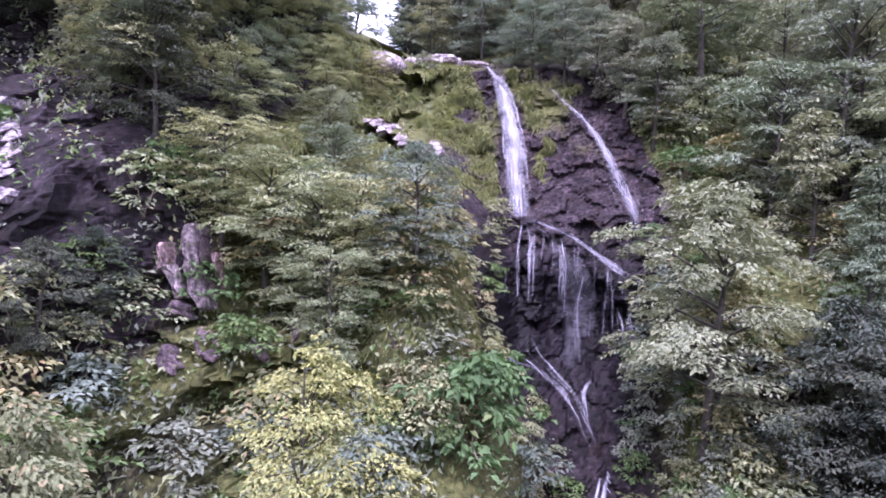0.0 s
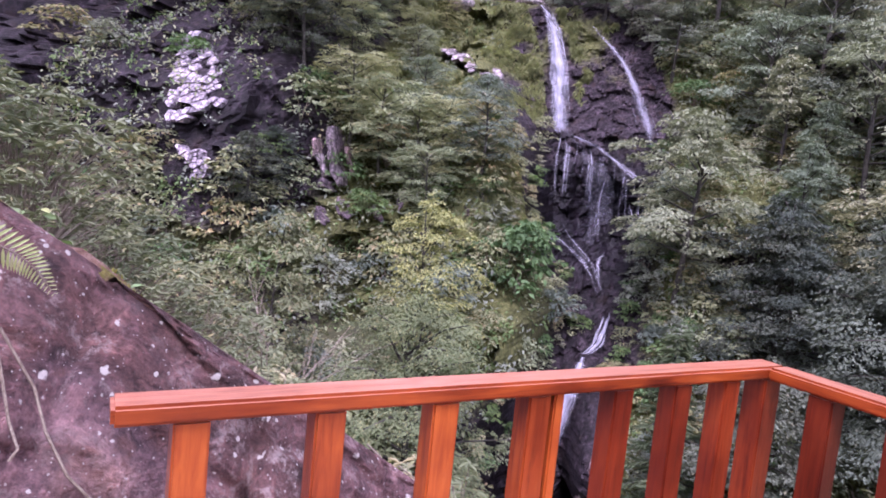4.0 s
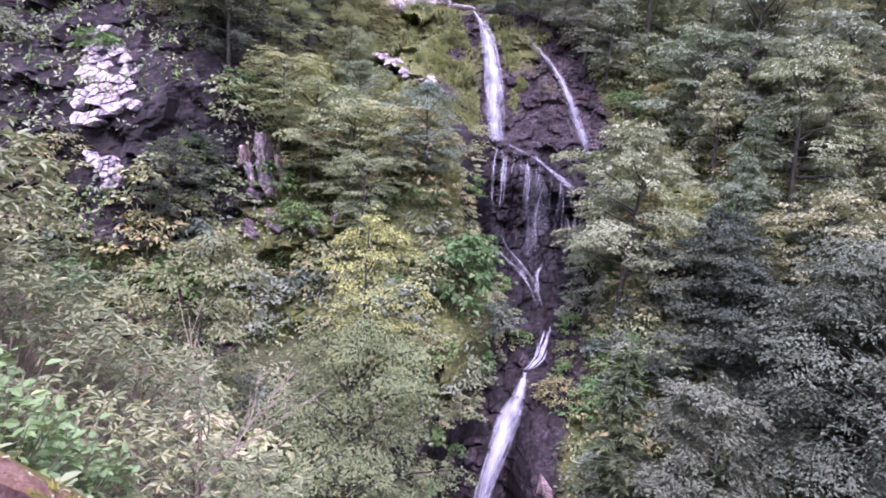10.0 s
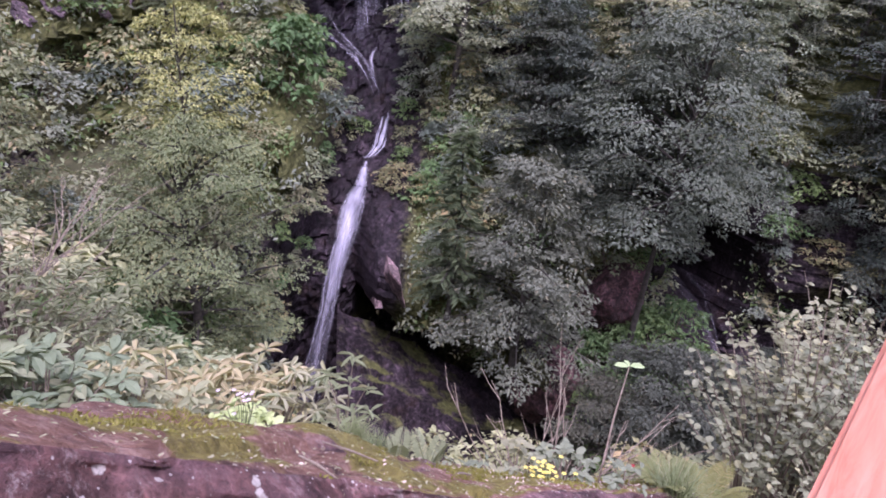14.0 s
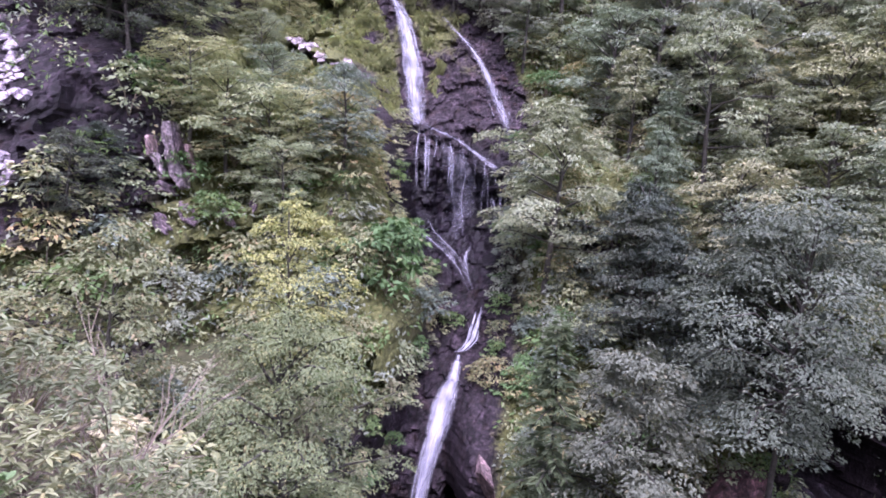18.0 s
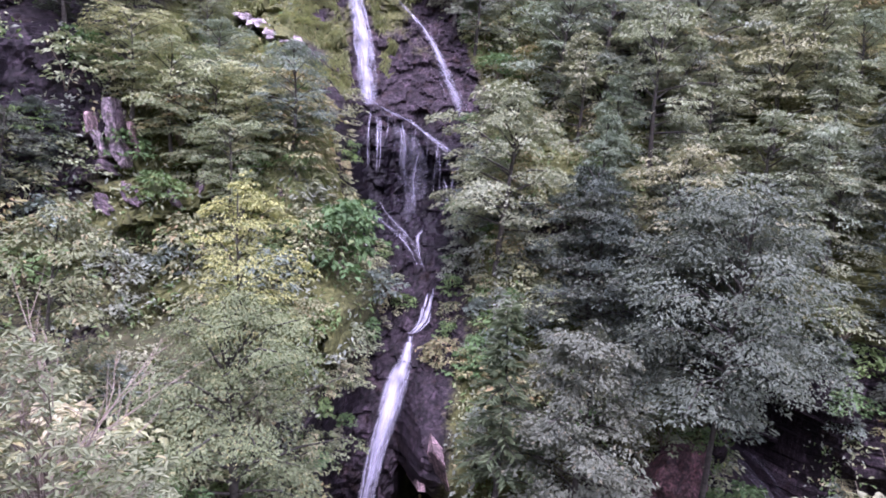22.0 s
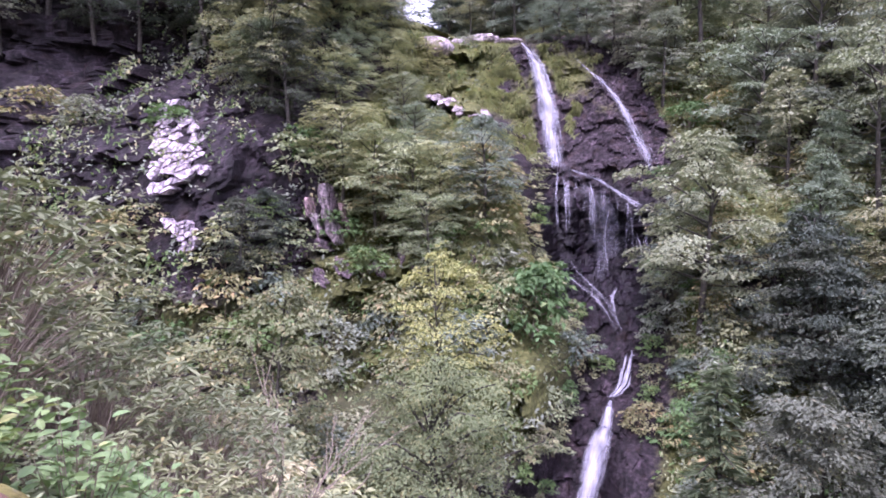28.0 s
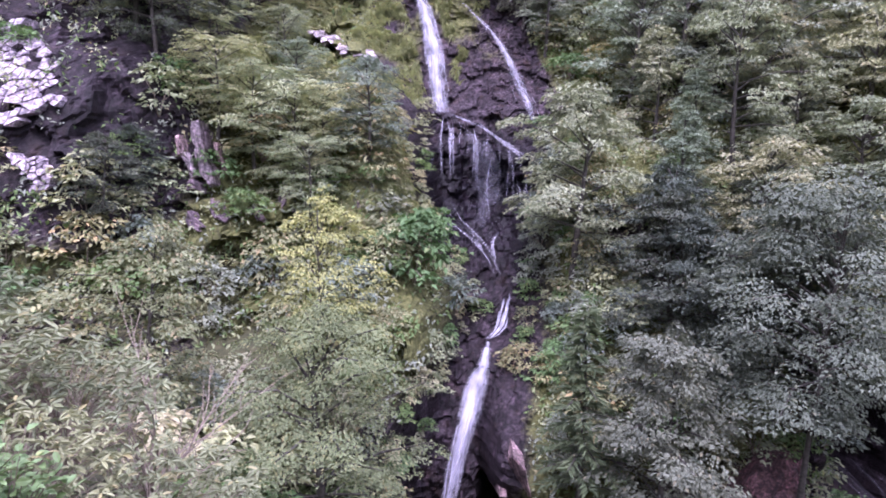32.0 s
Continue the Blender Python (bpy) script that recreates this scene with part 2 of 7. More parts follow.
def rock_material(name, dark, light, scale=1.0, lichen=0.0, attribute=False, cracked=0.15):
    """Broken purple-brown rock, with moss, wetness and painted shade where the attributes say so, and lichen spots."""
    m, n, l, p = material(name)
    tc = n.new("ShaderNodeTexCoord")
    big = node(n, "ShaderNodeTexNoise", Scale=0.55 * scale, Detail=6.0, Roughness=0.62)
    fine = node(n, "ShaderNodeTexNoise", Scale=7.0 * scale, Detail=8.0, Roughness=0.7)
    for k in (big, fine):
        l.new(tc.outputs["Object"], k.inputs["Vector"])
    c1 = ramp(n, [(0.3, dark), (0.55, tuple(0.55 * a + 0.45 * b for a, b in zip(dark, light))), (0.75, light)])
    l.new(big.outputs["Fac"], c1.inputs[0])
    c2 = ramp(n, [(0.34, (0.22, 0.19, 0.22)), (0.5, (0.85, 0.8, 0.86)), (0.66, (2.4, 2.15, 2.3))])
    l.new(fine.outputs["Fac"], c2.inputs[0])
    c = mix(n, l, 1.0, c1.outputs[0], c2.outputs[0], "MULTIPLY")
    mp = n.new("ShaderNodeMapping")
    mp.inputs["Scale"].default_value = (2.4 * scale, 2.4 * scale, 0.5 * scale)
    l.new(tc.outputs["Object"], mp.inputs["Vector"])
    streak = node(n, "ShaderNodeTexNoise", Scale=1.0, Detail=6.0, Roughness=0.68, Distortion=0.8)
    l.new(mp.outputs[0], streak.inputs["Vector"])
    sr = ramp(n, [(0.36, (0.4, 0.38, 0.4)), (0.52, (0.95, 0.92, 0.95)), (0.66, (1.9, 1.8, 1.9))])
    l.new(streak.outputs["Fac"], sr.inputs[0])
    c = mix(n, l, 1.0, c, sr.outputs[0], "MULTIPLY")
    rust = node(n, "ShaderNodeTexNoise", Scale=1.7 * scale, Detail=5.0, Roughness=0.6)
    l.new(tc.outputs["Object"], rust.inputs["Vector"])
    rr = ramp(n, [(0.56, (0, 0, 0)), (0.72, (1, 1, 1))])
    l.new(rust.outputs["Fac"], rr.inputs[0])
    c = mix(n, l, mix(n, l, 1.0, rr.outputs[0], (0.22, 0.22, 0.22), "MULTIPLY"), c, (0.16, 0.085, 0.055))
    crack = node(n, "ShaderNodeTexVoronoi", Scale=2.6 * scale)
    crack.feature = "DISTANCE_TO_EDGE"
    warp = node(n, "ShaderNodeTexNoise", Scale=2.0 * scale, Detail=3.0)
    l.new(tc.outputs["Object"], warp.inputs["Vector"])
    add = n.new("ShaderNodeVectorMath")
    add.operation = "MULTIPLY_ADD"
    l.new(warp.outputs["Color"], add.inputs[0])
    add.inputs[1].default_value = (0.5, 0.5, 0.5)
    l.new(tc.outputs["Object"], add.inputs[2])
    l.new(add.outputs[0], crack.inputs["Vector"])
    cr = ramp(n, [(0.0, (0.35, 0.33, 0.35)), (0.025, (1, 1, 1))])
    l.new(crack.outputs["Distance"], cr.inputs[0])
    c = mix(n, l, cracked, c, mix(n, l, 1.0, c, cr.outputs[0], "MULTIPLY"))
    rough = 0.78
    if lichen:
        v = node(n, "ShaderNodeTexVoronoi", Scale=15.0, Randomness=1.0)
        warp2 = node(n, "ShaderNodeTexNoise", Scale=26.0, Detail=3.0)
        l.new(tc.outputs["Object"], warp2.inputs["Vector"])
        ad2 = n.new("ShaderNodeVectorMath")
        ad2.operation = "MULTIPLY_ADD"
        l.new(warp2.outputs["Color"], ad2.inputs[0])
        ad2.inputs[1].default_value = (0.05, 0.05, 0.05)
        l.new(tc.outputs["Object"], ad2.inputs[2])
        l.new(ad2.outputs[0], v.inputs["Vector"])
        size = n.new("ShaderNodeMath")
        size.operation = "MULTIPLY_ADD"
        sep = n.new("ShaderNodeSeparateColor")
        l.new(v.outputs["Color"], sep.inputs[0])
        l.new(sep.outputs[0], size.inputs[0])
        size.inputs[1].default_value, size.inputs[2].default_value = 0.75, -0.45
        less = n.new("ShaderNodeMath")
        less.operation = "LESS_THAN"
        l.new(v.outputs["Distance"], less.inputs[0])
        l.new(size.outputs[0], less.inputs[1])
        c = mix(n, l, mix(n, l, 1.0, less.outputs[0], (0.8, 0.8, 0.8), "MULTIPLY"), c, (0.46, 0.43, 0.4))
    if attribute:
        moss, wet_or_shaded = n.new("ShaderNodeAttribute"), n.new("ShaderNodeAttribute")
        moss.attribute_name, wet_or_shaded.attribute_name = "moss", "wet_or_shaded"
        mn = node(n, "ShaderNodeTexNoise", Scale=5.0, Detail=8.0, Roughness=0.7)
        l.new(tc.outputs["Object"], mn.inputs["Vector"])
        mc = ramp(n, [(0.3, (0.04, 0.046, 0.018)), (0.5, (0.105, 0.112, 0.04)), (0.7, (0.22, 0.22, 0.085))])
        l.new(mn.outputs["Fac"], mc.inputs[0])
        mr = ramp(n, [(0.35, (0, 0, 0)), (0.65, (1, 1, 1))])
        s = n.new("ShaderNodeMath")
        s.operation = "MULTIPLY_ADD"
        l.new(fine.outputs["Fac"], s.inputs[0])
        s.inputs[1].default_value = 0.9
        sub = n.new("ShaderNodeMath")
        sub.operation = "SUBTRACT"
        l.new(moss.outputs["Fac"], sub.inputs[0])
        sub.inputs[1].default_value = 0.45
        l.new(sub.outputs[0], s.inputs[2])
        l.new(s.outputs[0], mr.inputs[0])
        wet_shade_tone = mix(n, l, 1.0, c, (0.17, 0.155, 0.21), "MULTIPLY")
        c = mix(n, l, wet_or_shaded.outputs["Fac"], c, wet_shade_tone)
        c = mix(n, l, mr.outputs[0], c, mc.outputs[0])
        rm = n.new("ShaderNodeMapRange")
        rm.inputs["To Min"].default_value, rm.inputs["To Max"].default_value = 0.85, 0.4
        p.inputs["Specular IOR Level"].default_value = 0.25
        l.new(wet_or_shaded.outputs["Fac"], rm.inputs[0])
        l.new(rm.outputs[0], p.inputs["Roughness"])
    else:
        p.inputs["Roughness"].default_value = rough
    l.new(c, p.inputs["Base Color"])
    b1 = node(n, "ShaderNodeBump", Strength=0.7, Distance=0.08 / scale)
    l.new(fine.outputs["Fac"], b1.inputs["Height"])
    b2 = node(n, "ShaderNodeBump", Strength=0.5 * cracked, Distance=0.12 / scale)
    l.new(cr.outputs[0], b2.inputs["Height"])
    l.new(b1.outputs[0], b2.inputs["Normal"])
    l.new(b2.outputs[0], p.inputs["Normal"])
    return m


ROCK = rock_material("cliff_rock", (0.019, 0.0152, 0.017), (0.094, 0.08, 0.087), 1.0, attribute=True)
PALE = rock_material("pale_rock", (0.28, 0.26, 0.27), (0.56, 0.54, 0.56), 1.5)
GREYROCK = rock_material("grey_rock", (0.25, 0.225, 0.22), (0.46, 0.42, 0.42), 1.5)
PINK = rock_material("pink_rock", (0.2, 0.15, 0.14), (0.36, 0.29, 0.27), 1.5)
WEATHERED = rock_material("weathered_rock", (0.16, 0.14, 0.125), (0.62, 0.6, 0.58), 1.1)
WEATHERED_DARK = rock_material("dark_banded_rock", (0.07, 0.055, 0.06), (0.25, 0.21, 0.22), 1.4)
RED = rock_material("red_rock", (0.055, 0.03, 0.028), (0.14, 0.082, 0.078), 1.5)

m, n, l, p = material("bark")
tc = n.new("ShaderNodeTexCoord")
k = node(n, "ShaderNodeTexNoise", Scale=9.0, Detail=6.0)
l.new(tc.outputs["Object"], k.inputs["Vector"])
r_ = ramp(n, [(0.3, (0.03, 0.026, 0.022)), (0.7, (0.11, 0.10, 0.085))])
l.new(k.outputs["Fac"], r_.inputs[0])
l.new(r_.outputs[0], p.inputs["Base Color"])
p.inputs["Roughness"].default_value = 0.9
BARK = m

m, n, l, p = material("twig")
k = node(n, "ShaderNodeTexNoise", Scale=20.0)
r_ = ramp(n, [(0.3, (0.16, 0.12, 0.09)), (0.7, (0.34, 0.29, 0.23))])
l.new(k.outputs["Fac"], r_.inputs[0])
l.new(r_.outputs[0], p.inputs["Base Color"])
p.inputs["Roughness"].default_value = 0.9
TWIG = m

def boulder_material():
    """Purple and red-brown rock with pale crusts, white lichen spots, thin cracks, brown soil and moss on top."""
    m, n, l, p = material("boulder_rock")
    tc = n.new("ShaderNodeTexCoord")

    def cloud(scale, detail=7.0, rough=0.65, distortion=0.0):
        k = node(n, "ShaderNodeTexNoise", Scale=scale, Detail=detail, Roughness=rough, Distortion=distortion)
        l.new(tc.outputs["Object"], k.inputs["Vector"])
        return k.outputs["Fac"]

    def ramped(fac, stops):
        r = ramp(n, stops)
        l.new(fac, r.inputs[0])
        return r.outputs[0]

    big, mid, fine = cloud(1.3), cloud(5.5, 8.0, 0.7, 0.4), cloud(38.0, 6.0, 0.75)
    c = ramped(big, [(0.32, (0.05, 0.026, 0.022)), (0.45, (0.13, 0.068, 0.062)), (0.56, (0.18, 0.108, 0.112)), (0.7, (0.27, 0.18, 0.165))])
    c = mix(n, l, 1.0, c, ramped(mid, [(0.34, (0.24, 0.21, 0.24)), (0.47, (0.8, 0.76, 0.8)), (0.58, (1.3, 1.24, 1.26)), (0.7, (2.5, 2.35, 2.3))]), "MULTIPLY")
    c = mix(n, l, 1.0, c, ramped(fine, [(0.32, (0.5, 0.48, 0.48)), (0.5, (1, 1, 1)), (0.7, (1.7, 1.68, 1.68))]), "MULTIPLY")
    red = ramped(cloud(2.6, 5.0), [(0.58, (0, 0, 0)), (0.7, (0.6, 0.6, 0.6))])
    c = mix(n, l, red, c, (0.20, 0.075, 0.05))
    crust = mix(n, l, 1.0, ramped(cloud(11.0, 8.0, 0.8), [(0.52, (0, 0, 0)), (0.62, (0.7, 0.7, 0.7))]), ramped(cloud(1.9, 3.0), [(0.38, (0, 0, 0)), (0.6, (1, 1, 1))]), "MULTIPLY")
    c = mix(n, l, crust, c, (0.46, 0.385, 0.37))
    warp = node(n, "ShaderNodeTexNoise", Scale=2.5, Detail=6.0, Roughness=0.6)
    l.new(tc.outputs["Object"], warp.inputs["Vector"])
    bend = n.new("ShaderNodeVectorMath")
    bend.operation = "MULTIPLY_ADD"
    l.new(warp.outputs["Color"], bend.inputs[0])
    bend.inputs[1].default_value = (0.55, 0.55, 0.55)
    l.new(tc.outputs["Object"], bend.inputs[2])
    crack = node(n, "ShaderNodeTexVoronoi", Scale=2.3)
    crack.feature = "DISTANCE_TO_EDGE"
    l.new(bend.outputs[0], crack.inputs["Vector"])
    line = ramped(crack.outputs["Distance"], [(0.0, (0.45, 0.42, 0.44)), (0.01, (0.8, 0.78, 0.8)), (0.025, (1, 1, 1))])
    part_ = ramped(cloud(1.6, 2.0), [(0.48, (0, 0, 0)), (0.58, (1, 1, 1))])
    c = mix(n, l, part_, c, mix(n, l, 1.0, c, line, "MULTIPLY"))
    for scale, grow, start, tone in ((17.0, 1.3, -0.99, (0.66, 0.62, 0.58)), (34.0, 1.3, -0.95, (0.62, 0.58, 0.55)), (75.0, 1.3, -0.98, (0.52, 0.48, 0.46))):
        v = node(n, "ShaderNodeTexVoronoi", Scale=scale, Randomness=1.0)
        w2 = node(n, "ShaderNodeTexNoise", Scale=scale * 2.2, Detail=4.0)
        l.new(tc.outputs["Object"], w2.inputs["Vector"])
        ad = n.new("ShaderNodeVectorMath")
        ad.operation = "MULTIPLY_ADD"
        l.new(w2.outputs["Color"], ad.inputs[0])
        ad.inputs[1].default_value = (0.55 / scale,) * 3
        l.new(tc.outputs["Object"], ad.inputs[2])
        l.new(ad.outputs[0], v.inputs["Vector"])
        sep = n.new("ShaderNodeSeparateColor")
        l.new(v.outputs["Color"], sep.inputs[0])
        size = n.new("ShaderNodeMath")
        size.operation = "MULTIPLY_ADD"
        l.new(sep.outputs[0], size.inputs[0])
        size.inputs[1].default_value, size.inputs[2].default_value = grow, start
        gap = n.new("ShaderNodeMath")
        gap.operation = "SUBTRACT"
        l.new(size.outputs[0], gap.inputs[0])
        l.new(v.outputs["Distance"], gap.inputs[1])
        c = mix(n, l, ramped(gap.outputs[0], [(0.0, (0, 0, 0)), (0.09, (0.85, 0.85, 0.85))]), c, tone)
    soil, moss = n.new("ShaderNodeAttribute"), n.new("ShaderNodeAttribute")
    soil.attribute_name, moss.attribute_name = "soil", "moss"
    sc = ramped(cloud(16.0, 8.0, 0.75), [(0.3, (0.085, 0.04, 0.027)), (0.5, (0.24, 0.13, 0.095)), (0.68, (0.44, 0.30, 0.25))])
    add = n.new("ShaderNodeMath")
    add.operation = "ADD"
    l.new(soil.outputs["Fac"], add.inputs[0])
    l.new(mid, add.inputs[1])
    c = mix(n, l, ramped(add.outputs[0], [(0.8, (0, 0, 0)), (1.0, (1, 1, 1))]), c, sc)
    mc = ramped(cloud(24.0, 6.0, 0.75), [(0.3, (0.07, 0.064, 0.014)), (0.5, (0.2, 0.185, 0.04)), (0.7, (0.36, 0.33, 0.09))])
    ad3 = n.new("ShaderNodeMath")
    ad3.operation = "ADD"
    l.new(moss.outputs["Fac"], ad3.inputs[0])
    l.new(mid, ad3.inputs[1])
    c = mix(n, l, ramped(ad3.outputs[0], [(0.82, (0, 0, 0)), (0.92, (0.85, 0.85, 0.85))]), c, mc)
    l.new(c, p.inputs["Base Color"])
    p.inputs["Roughness"].default_value = 0.72
    p.inputs["Specular IOR Level"].default_value = 0.35
    b1 = node(n, "ShaderNodeBump", Strength=0.75, Distance=0.02)
    l.new(fine, b1.inputs["Height"])
    b2 = node(n, "ShaderNodeBump", Strength=0.8, Distance=0.07)
    l.new(mid, b2.inputs["Height"])
    l.new(b1.outputs[0], b2.inputs["Normal"])
    b3 = node(n, "ShaderNodeBump", Strength=0.25, Distance=0.03)
    l.new(mix(n, l, part_, (1, 1, 1), line), b3.inputs["Height"])
    l.new(b2.outputs[0], b3.inputs["Normal"])
    l.new(b3.outputs[0], p.inputs["Normal"])
    return m


BOULDER = boulder_material()


def timber(name, grain, shade_tint=(1.0, 1.0, 1.0)):
    """Varnished orange-red timber: grain along one axis, dark knots, sky light painted pale on upper faces."""
    m, n, l, p = material(name)
    tc, obi = n.new("ShaderNodeTexCoord"), n.new("ShaderNodeObjectInfo")
    shift = n.new("ShaderNodeVectorMath")
    shift.operation = "MULTIPLY_ADD"
    l.new(obi.outputs["Random"], shift.inputs[0])
    shift.inputs[1].default_value = (7.0, 5.0, 9.0)
    l.new(tc.outputs["Object"], shift.inputs[2])
    mp = n.new("ShaderNodeMapping")
    mp.inputs["Scale"].default_value = grain
    l.new(shift.outputs[0], mp.inputs["Vector"])
    k = node(n, "ShaderNodeTexNoise", Scale=4.5, Detail=8.0, Roughness=0.65, Distortion=0.5)
    l.new(mp.outputs[0], k.inputs["Vector"])
    r_ = ramp(n, [(0.28, (0.22, 0.036, 0.008)), (0.46, (0.44, 0.088, 0.014)), (0.62, (0.55, 0.13, 0.020)), (0.8, (0.62, 0.18, 0.036))])
    l.new(k.outputs["Fac"], r_.inputs[0])
    mp2 = n.new("ShaderNodeMapping")
    mp2.inputs["Scale"].default_value = tuple(0.35 + 0.075 * g for g in grain)
    l.new(shift.outputs[0], mp2.inputs["Vector"])
    kn = node(n, "ShaderNodeTexVoronoi", Scale=5.5)
    l.new(mp2.outputs[0], kn.inputs["Vector"])
    kr = ramp(n, [(0.0, (0.30, 0.16, 0.18)), (0.1, (0.5, 0.36, 0.36)), (0.2, (1, 1, 1))])
    l.new(kn.outputs["Distance"], kr.inputs[0])
    blot = node(n, "ShaderNodeTexNoise", Scale=3.2, Detail=3.0)
    l.new(shift.outputs[0], blot.inputs["Vector"])
    br = ramp(n, [(0.35, (0.62, 0.5, 0.52)), (0.55, (1, 1, 1))])
    l.new(blot.outputs["Fac"], br.inputs[0])
    tn = ramp(n, [(0.0, (0.72, 0.62, 0.62)), (1.0, (1.1, 1.15, 1.1))])
    l.new(obi.outputs["Random"], tn.inputs[0])
    c = mix(n, l, 1.0, mix(n, l, 1.0, r_.outputs[0], kr.outputs[0], "MULTIPLY"), tn.outputs[0], "MULTIPLY")
    c = mix(n, l, 1.0, mix(n, l, 1.0, c, br.outputs[0], "MULTIPLY"), shade_tint, "MULTIPLY")
    # upward faces get sky light painted into the colour, broken up by the grain
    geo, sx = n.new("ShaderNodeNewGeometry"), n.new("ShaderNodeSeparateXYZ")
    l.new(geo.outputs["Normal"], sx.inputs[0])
    top_light = ramp(n, [(0.4, (0, 0, 0)), (0.9, (1, 1, 1))])
    l.new(sx.outputs[2], top_light.inputs[0])
    light_grain = ramp(n, [(0.3, (0.25, 0.25, 0.25)), (0.65, (0.8, 0.8, 0.8))])
    l.new(k.outputs["Fac"], light_grain.inputs[0])
    c = mix(n, l, mix(n, l, 1.0, top_light.outputs[0], light_grain.outputs[0], "MULTIPLY"), c, (0.58, 0.27, 0.19))
    l.new(c, p.inputs["Base Color"])
    p.inputs["Roughness"].default_value = 0.36
    p.inputs["Coat Weight"].default_value = 0.6
    p.inputs["Coat Roughness"].default_value = 0.2
    bp = node(n, "ShaderNodeBump", Strength=0.3, Distance=0.004)
    l.new(k.outputs["Fac"], bp.inputs["Height"])
    l.new(bp.outputs[0], p.inputs["Normal"])
    return m


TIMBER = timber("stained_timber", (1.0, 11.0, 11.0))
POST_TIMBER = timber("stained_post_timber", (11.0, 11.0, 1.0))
# the same timber darkened, with the shade on right-hand and side posts tinted in
SHADED_TIMBER = timber("shaded_post_timber", (11.0, 11.0, 1.0), (0.62, 0.45, 0.6))
DEEP_SHADE_TIMBER = timber("deep_shade_post_timber", (11.0, 11.0, 1.0), (0.3, 0.2, 0.4))


def water_material(name, low, high, most, scale):
    """Falling water: fine white threads with gaps, drawn out along the flow (UV v runs down the fall)."""
    m, n, l, p = material(name)
    uv = n.new("ShaderNodeUVMap")
    total = None
    for across, along, share, seed in ((scale, 0.6, 0.26, 0.0), (scale * 0.35, 0.3, 0.44, 4.0), (scale * 0.9, 3.0, 0.3, 9.0)):
        mp = n.new("ShaderNodeMapping")
        mp.inputs["Scale"].default_value = (across, along, 1)
        mp.inputs["Location"].default_value = (seed, seed * 1.7, 0)
        l.new(uv.outputs[0], mp.inputs["Vector"])
        k = node(n, "ShaderNodeTexNoise", Scale=1.0, Detail=4.0, Roughness=0.6, Distortion=0.3)
        l.new(mp.outputs[0], k.inputs["Vector"])
        s = n.new("ShaderNodeMath")
        s.operation = "MULTIPLY_ADD"
        l.new(k.outputs["Fac"], s.inputs[0])
        s.inputs[1].default_value = share
        if total is None:
            at = n.new("ShaderNodeAttribute")
            at.attribute_name = "body"
            l.new(at.outputs["Fac"], s.inputs[2])
        else:
            l.new(total, s.inputs[2])
        total = s.outputs[0]
    a = ramp(n, [(low, (0, 0, 0)), ((low + high) / 2, (0.42 * most,) * 3), (high, (most,) * 3)])
    l.new(total, a.inputs[0])
    p.inputs["Base Color"].default_value = (0.56, 0.55, 0.68, 1)
    p.inputs["Roughness"].default_value = 0.5
    tr = n.new("ShaderNodeBsdfTransparent")
    ms = n.new("ShaderNodeMixShader")
    l.new(a.outputs[0], ms.inputs[0])
    l.new(tr.outputs[0], ms.inputs[1])
    l.new(p.outputs[0], ms.inputs[2])
    l.new(ms.outputs[0], n["Material Output"].inputs[0])
    return m


WATER = water_material("falling_water", 0.38, 0.86, 0.92, 12.0)
STRAND = water_material("water_strand", 0.42, 0.95, 0.75, 18.0)
VEIL = water_material("thin_veil", 0.44, 0.95, 0.5, 5.0)

m, n, l, p = material("leaf_litter")
tc = n.new("ShaderNodeTexCoord")
k = node(n, "ShaderNodeTexNoise", Scale=3.0, Detail=9.0, Roughness=0.75)
l.new(tc.outputs["Object"], k.inputs["Vector"])
r_ = ramp(n, [(0.3, (0.02, 0.022, 0.012)), (0.5, (0.05, 0.052, 0.022)), (0.7, (0.10, 0.085, 0.045))])
l.new(k.outputs["Fac"], r_.inputs[0])
l.new(r_.outputs[0], p.inputs["Base Color"])
p.inputs["Roughness"].default_value = 0.95
SOIL = m


def plain(name, colour, rough=0.7):
    m, n, l, p = material(name)
    k = node(n, "ShaderNodeTexNoise", Scale=30.0, Detail=4.0)
    r = ramp(n, [(0.3, tuple(c * 0.7 for c in colour)), (0.7, tuple(min(1, c * 1.2) for c in colour))])
    l.new(k.outputs["Fac"], r.inputs[0])
    l.new(r.outputs[0], p.inputs["Base Color"])
    p.inputs["Roughness"].default_value = rough
    return m


YELLOWPETAL = plain("yellow_petal", (0.68, 0.6, 0.14))
REDLEAF = plain("red_leaf", (0.30, 0.03, 0.03))
LILAC = plain("lilac_petal", (0.6, 0.5, 0.62))
LITTER = plain("fallen_leaf", (0.5, 0.4, 0.34), 0.8)


# ---- plan: u runs right, v runs up the gorge (22 degrees east of the y axis), both in metres from the viewing platform ----
FV = np.array([math.sin(radians(22)), math.cos(radians(22))])
FU = np.array([FV[1], -FV[0]])


def world_of(u, v, z):
    u, v, z = np.broadcast_arrays(np.asarray(u, float), np.asarray(v, float), np.asarray(z, float))
    return np.stack([u * FU[0] + v * FV[0], u * FU[1] + v * FV[1] + 1.0, z], -1)


def smooth(x):
    x = np.clip(x, 0, 1)
    return x * x * (3 - 2 * x)


def hash2(i, j, seed):
    h = (i * 374761393 + j * 668265263 + seed * 974634777) & 0xFFFFFFFF
    h = ((h ^ (h >> 13)) * 1274126177) & 0xFFFFFFFF
    return ((h ^ (h >> 16)) & 0xFFFF) / 65535.0


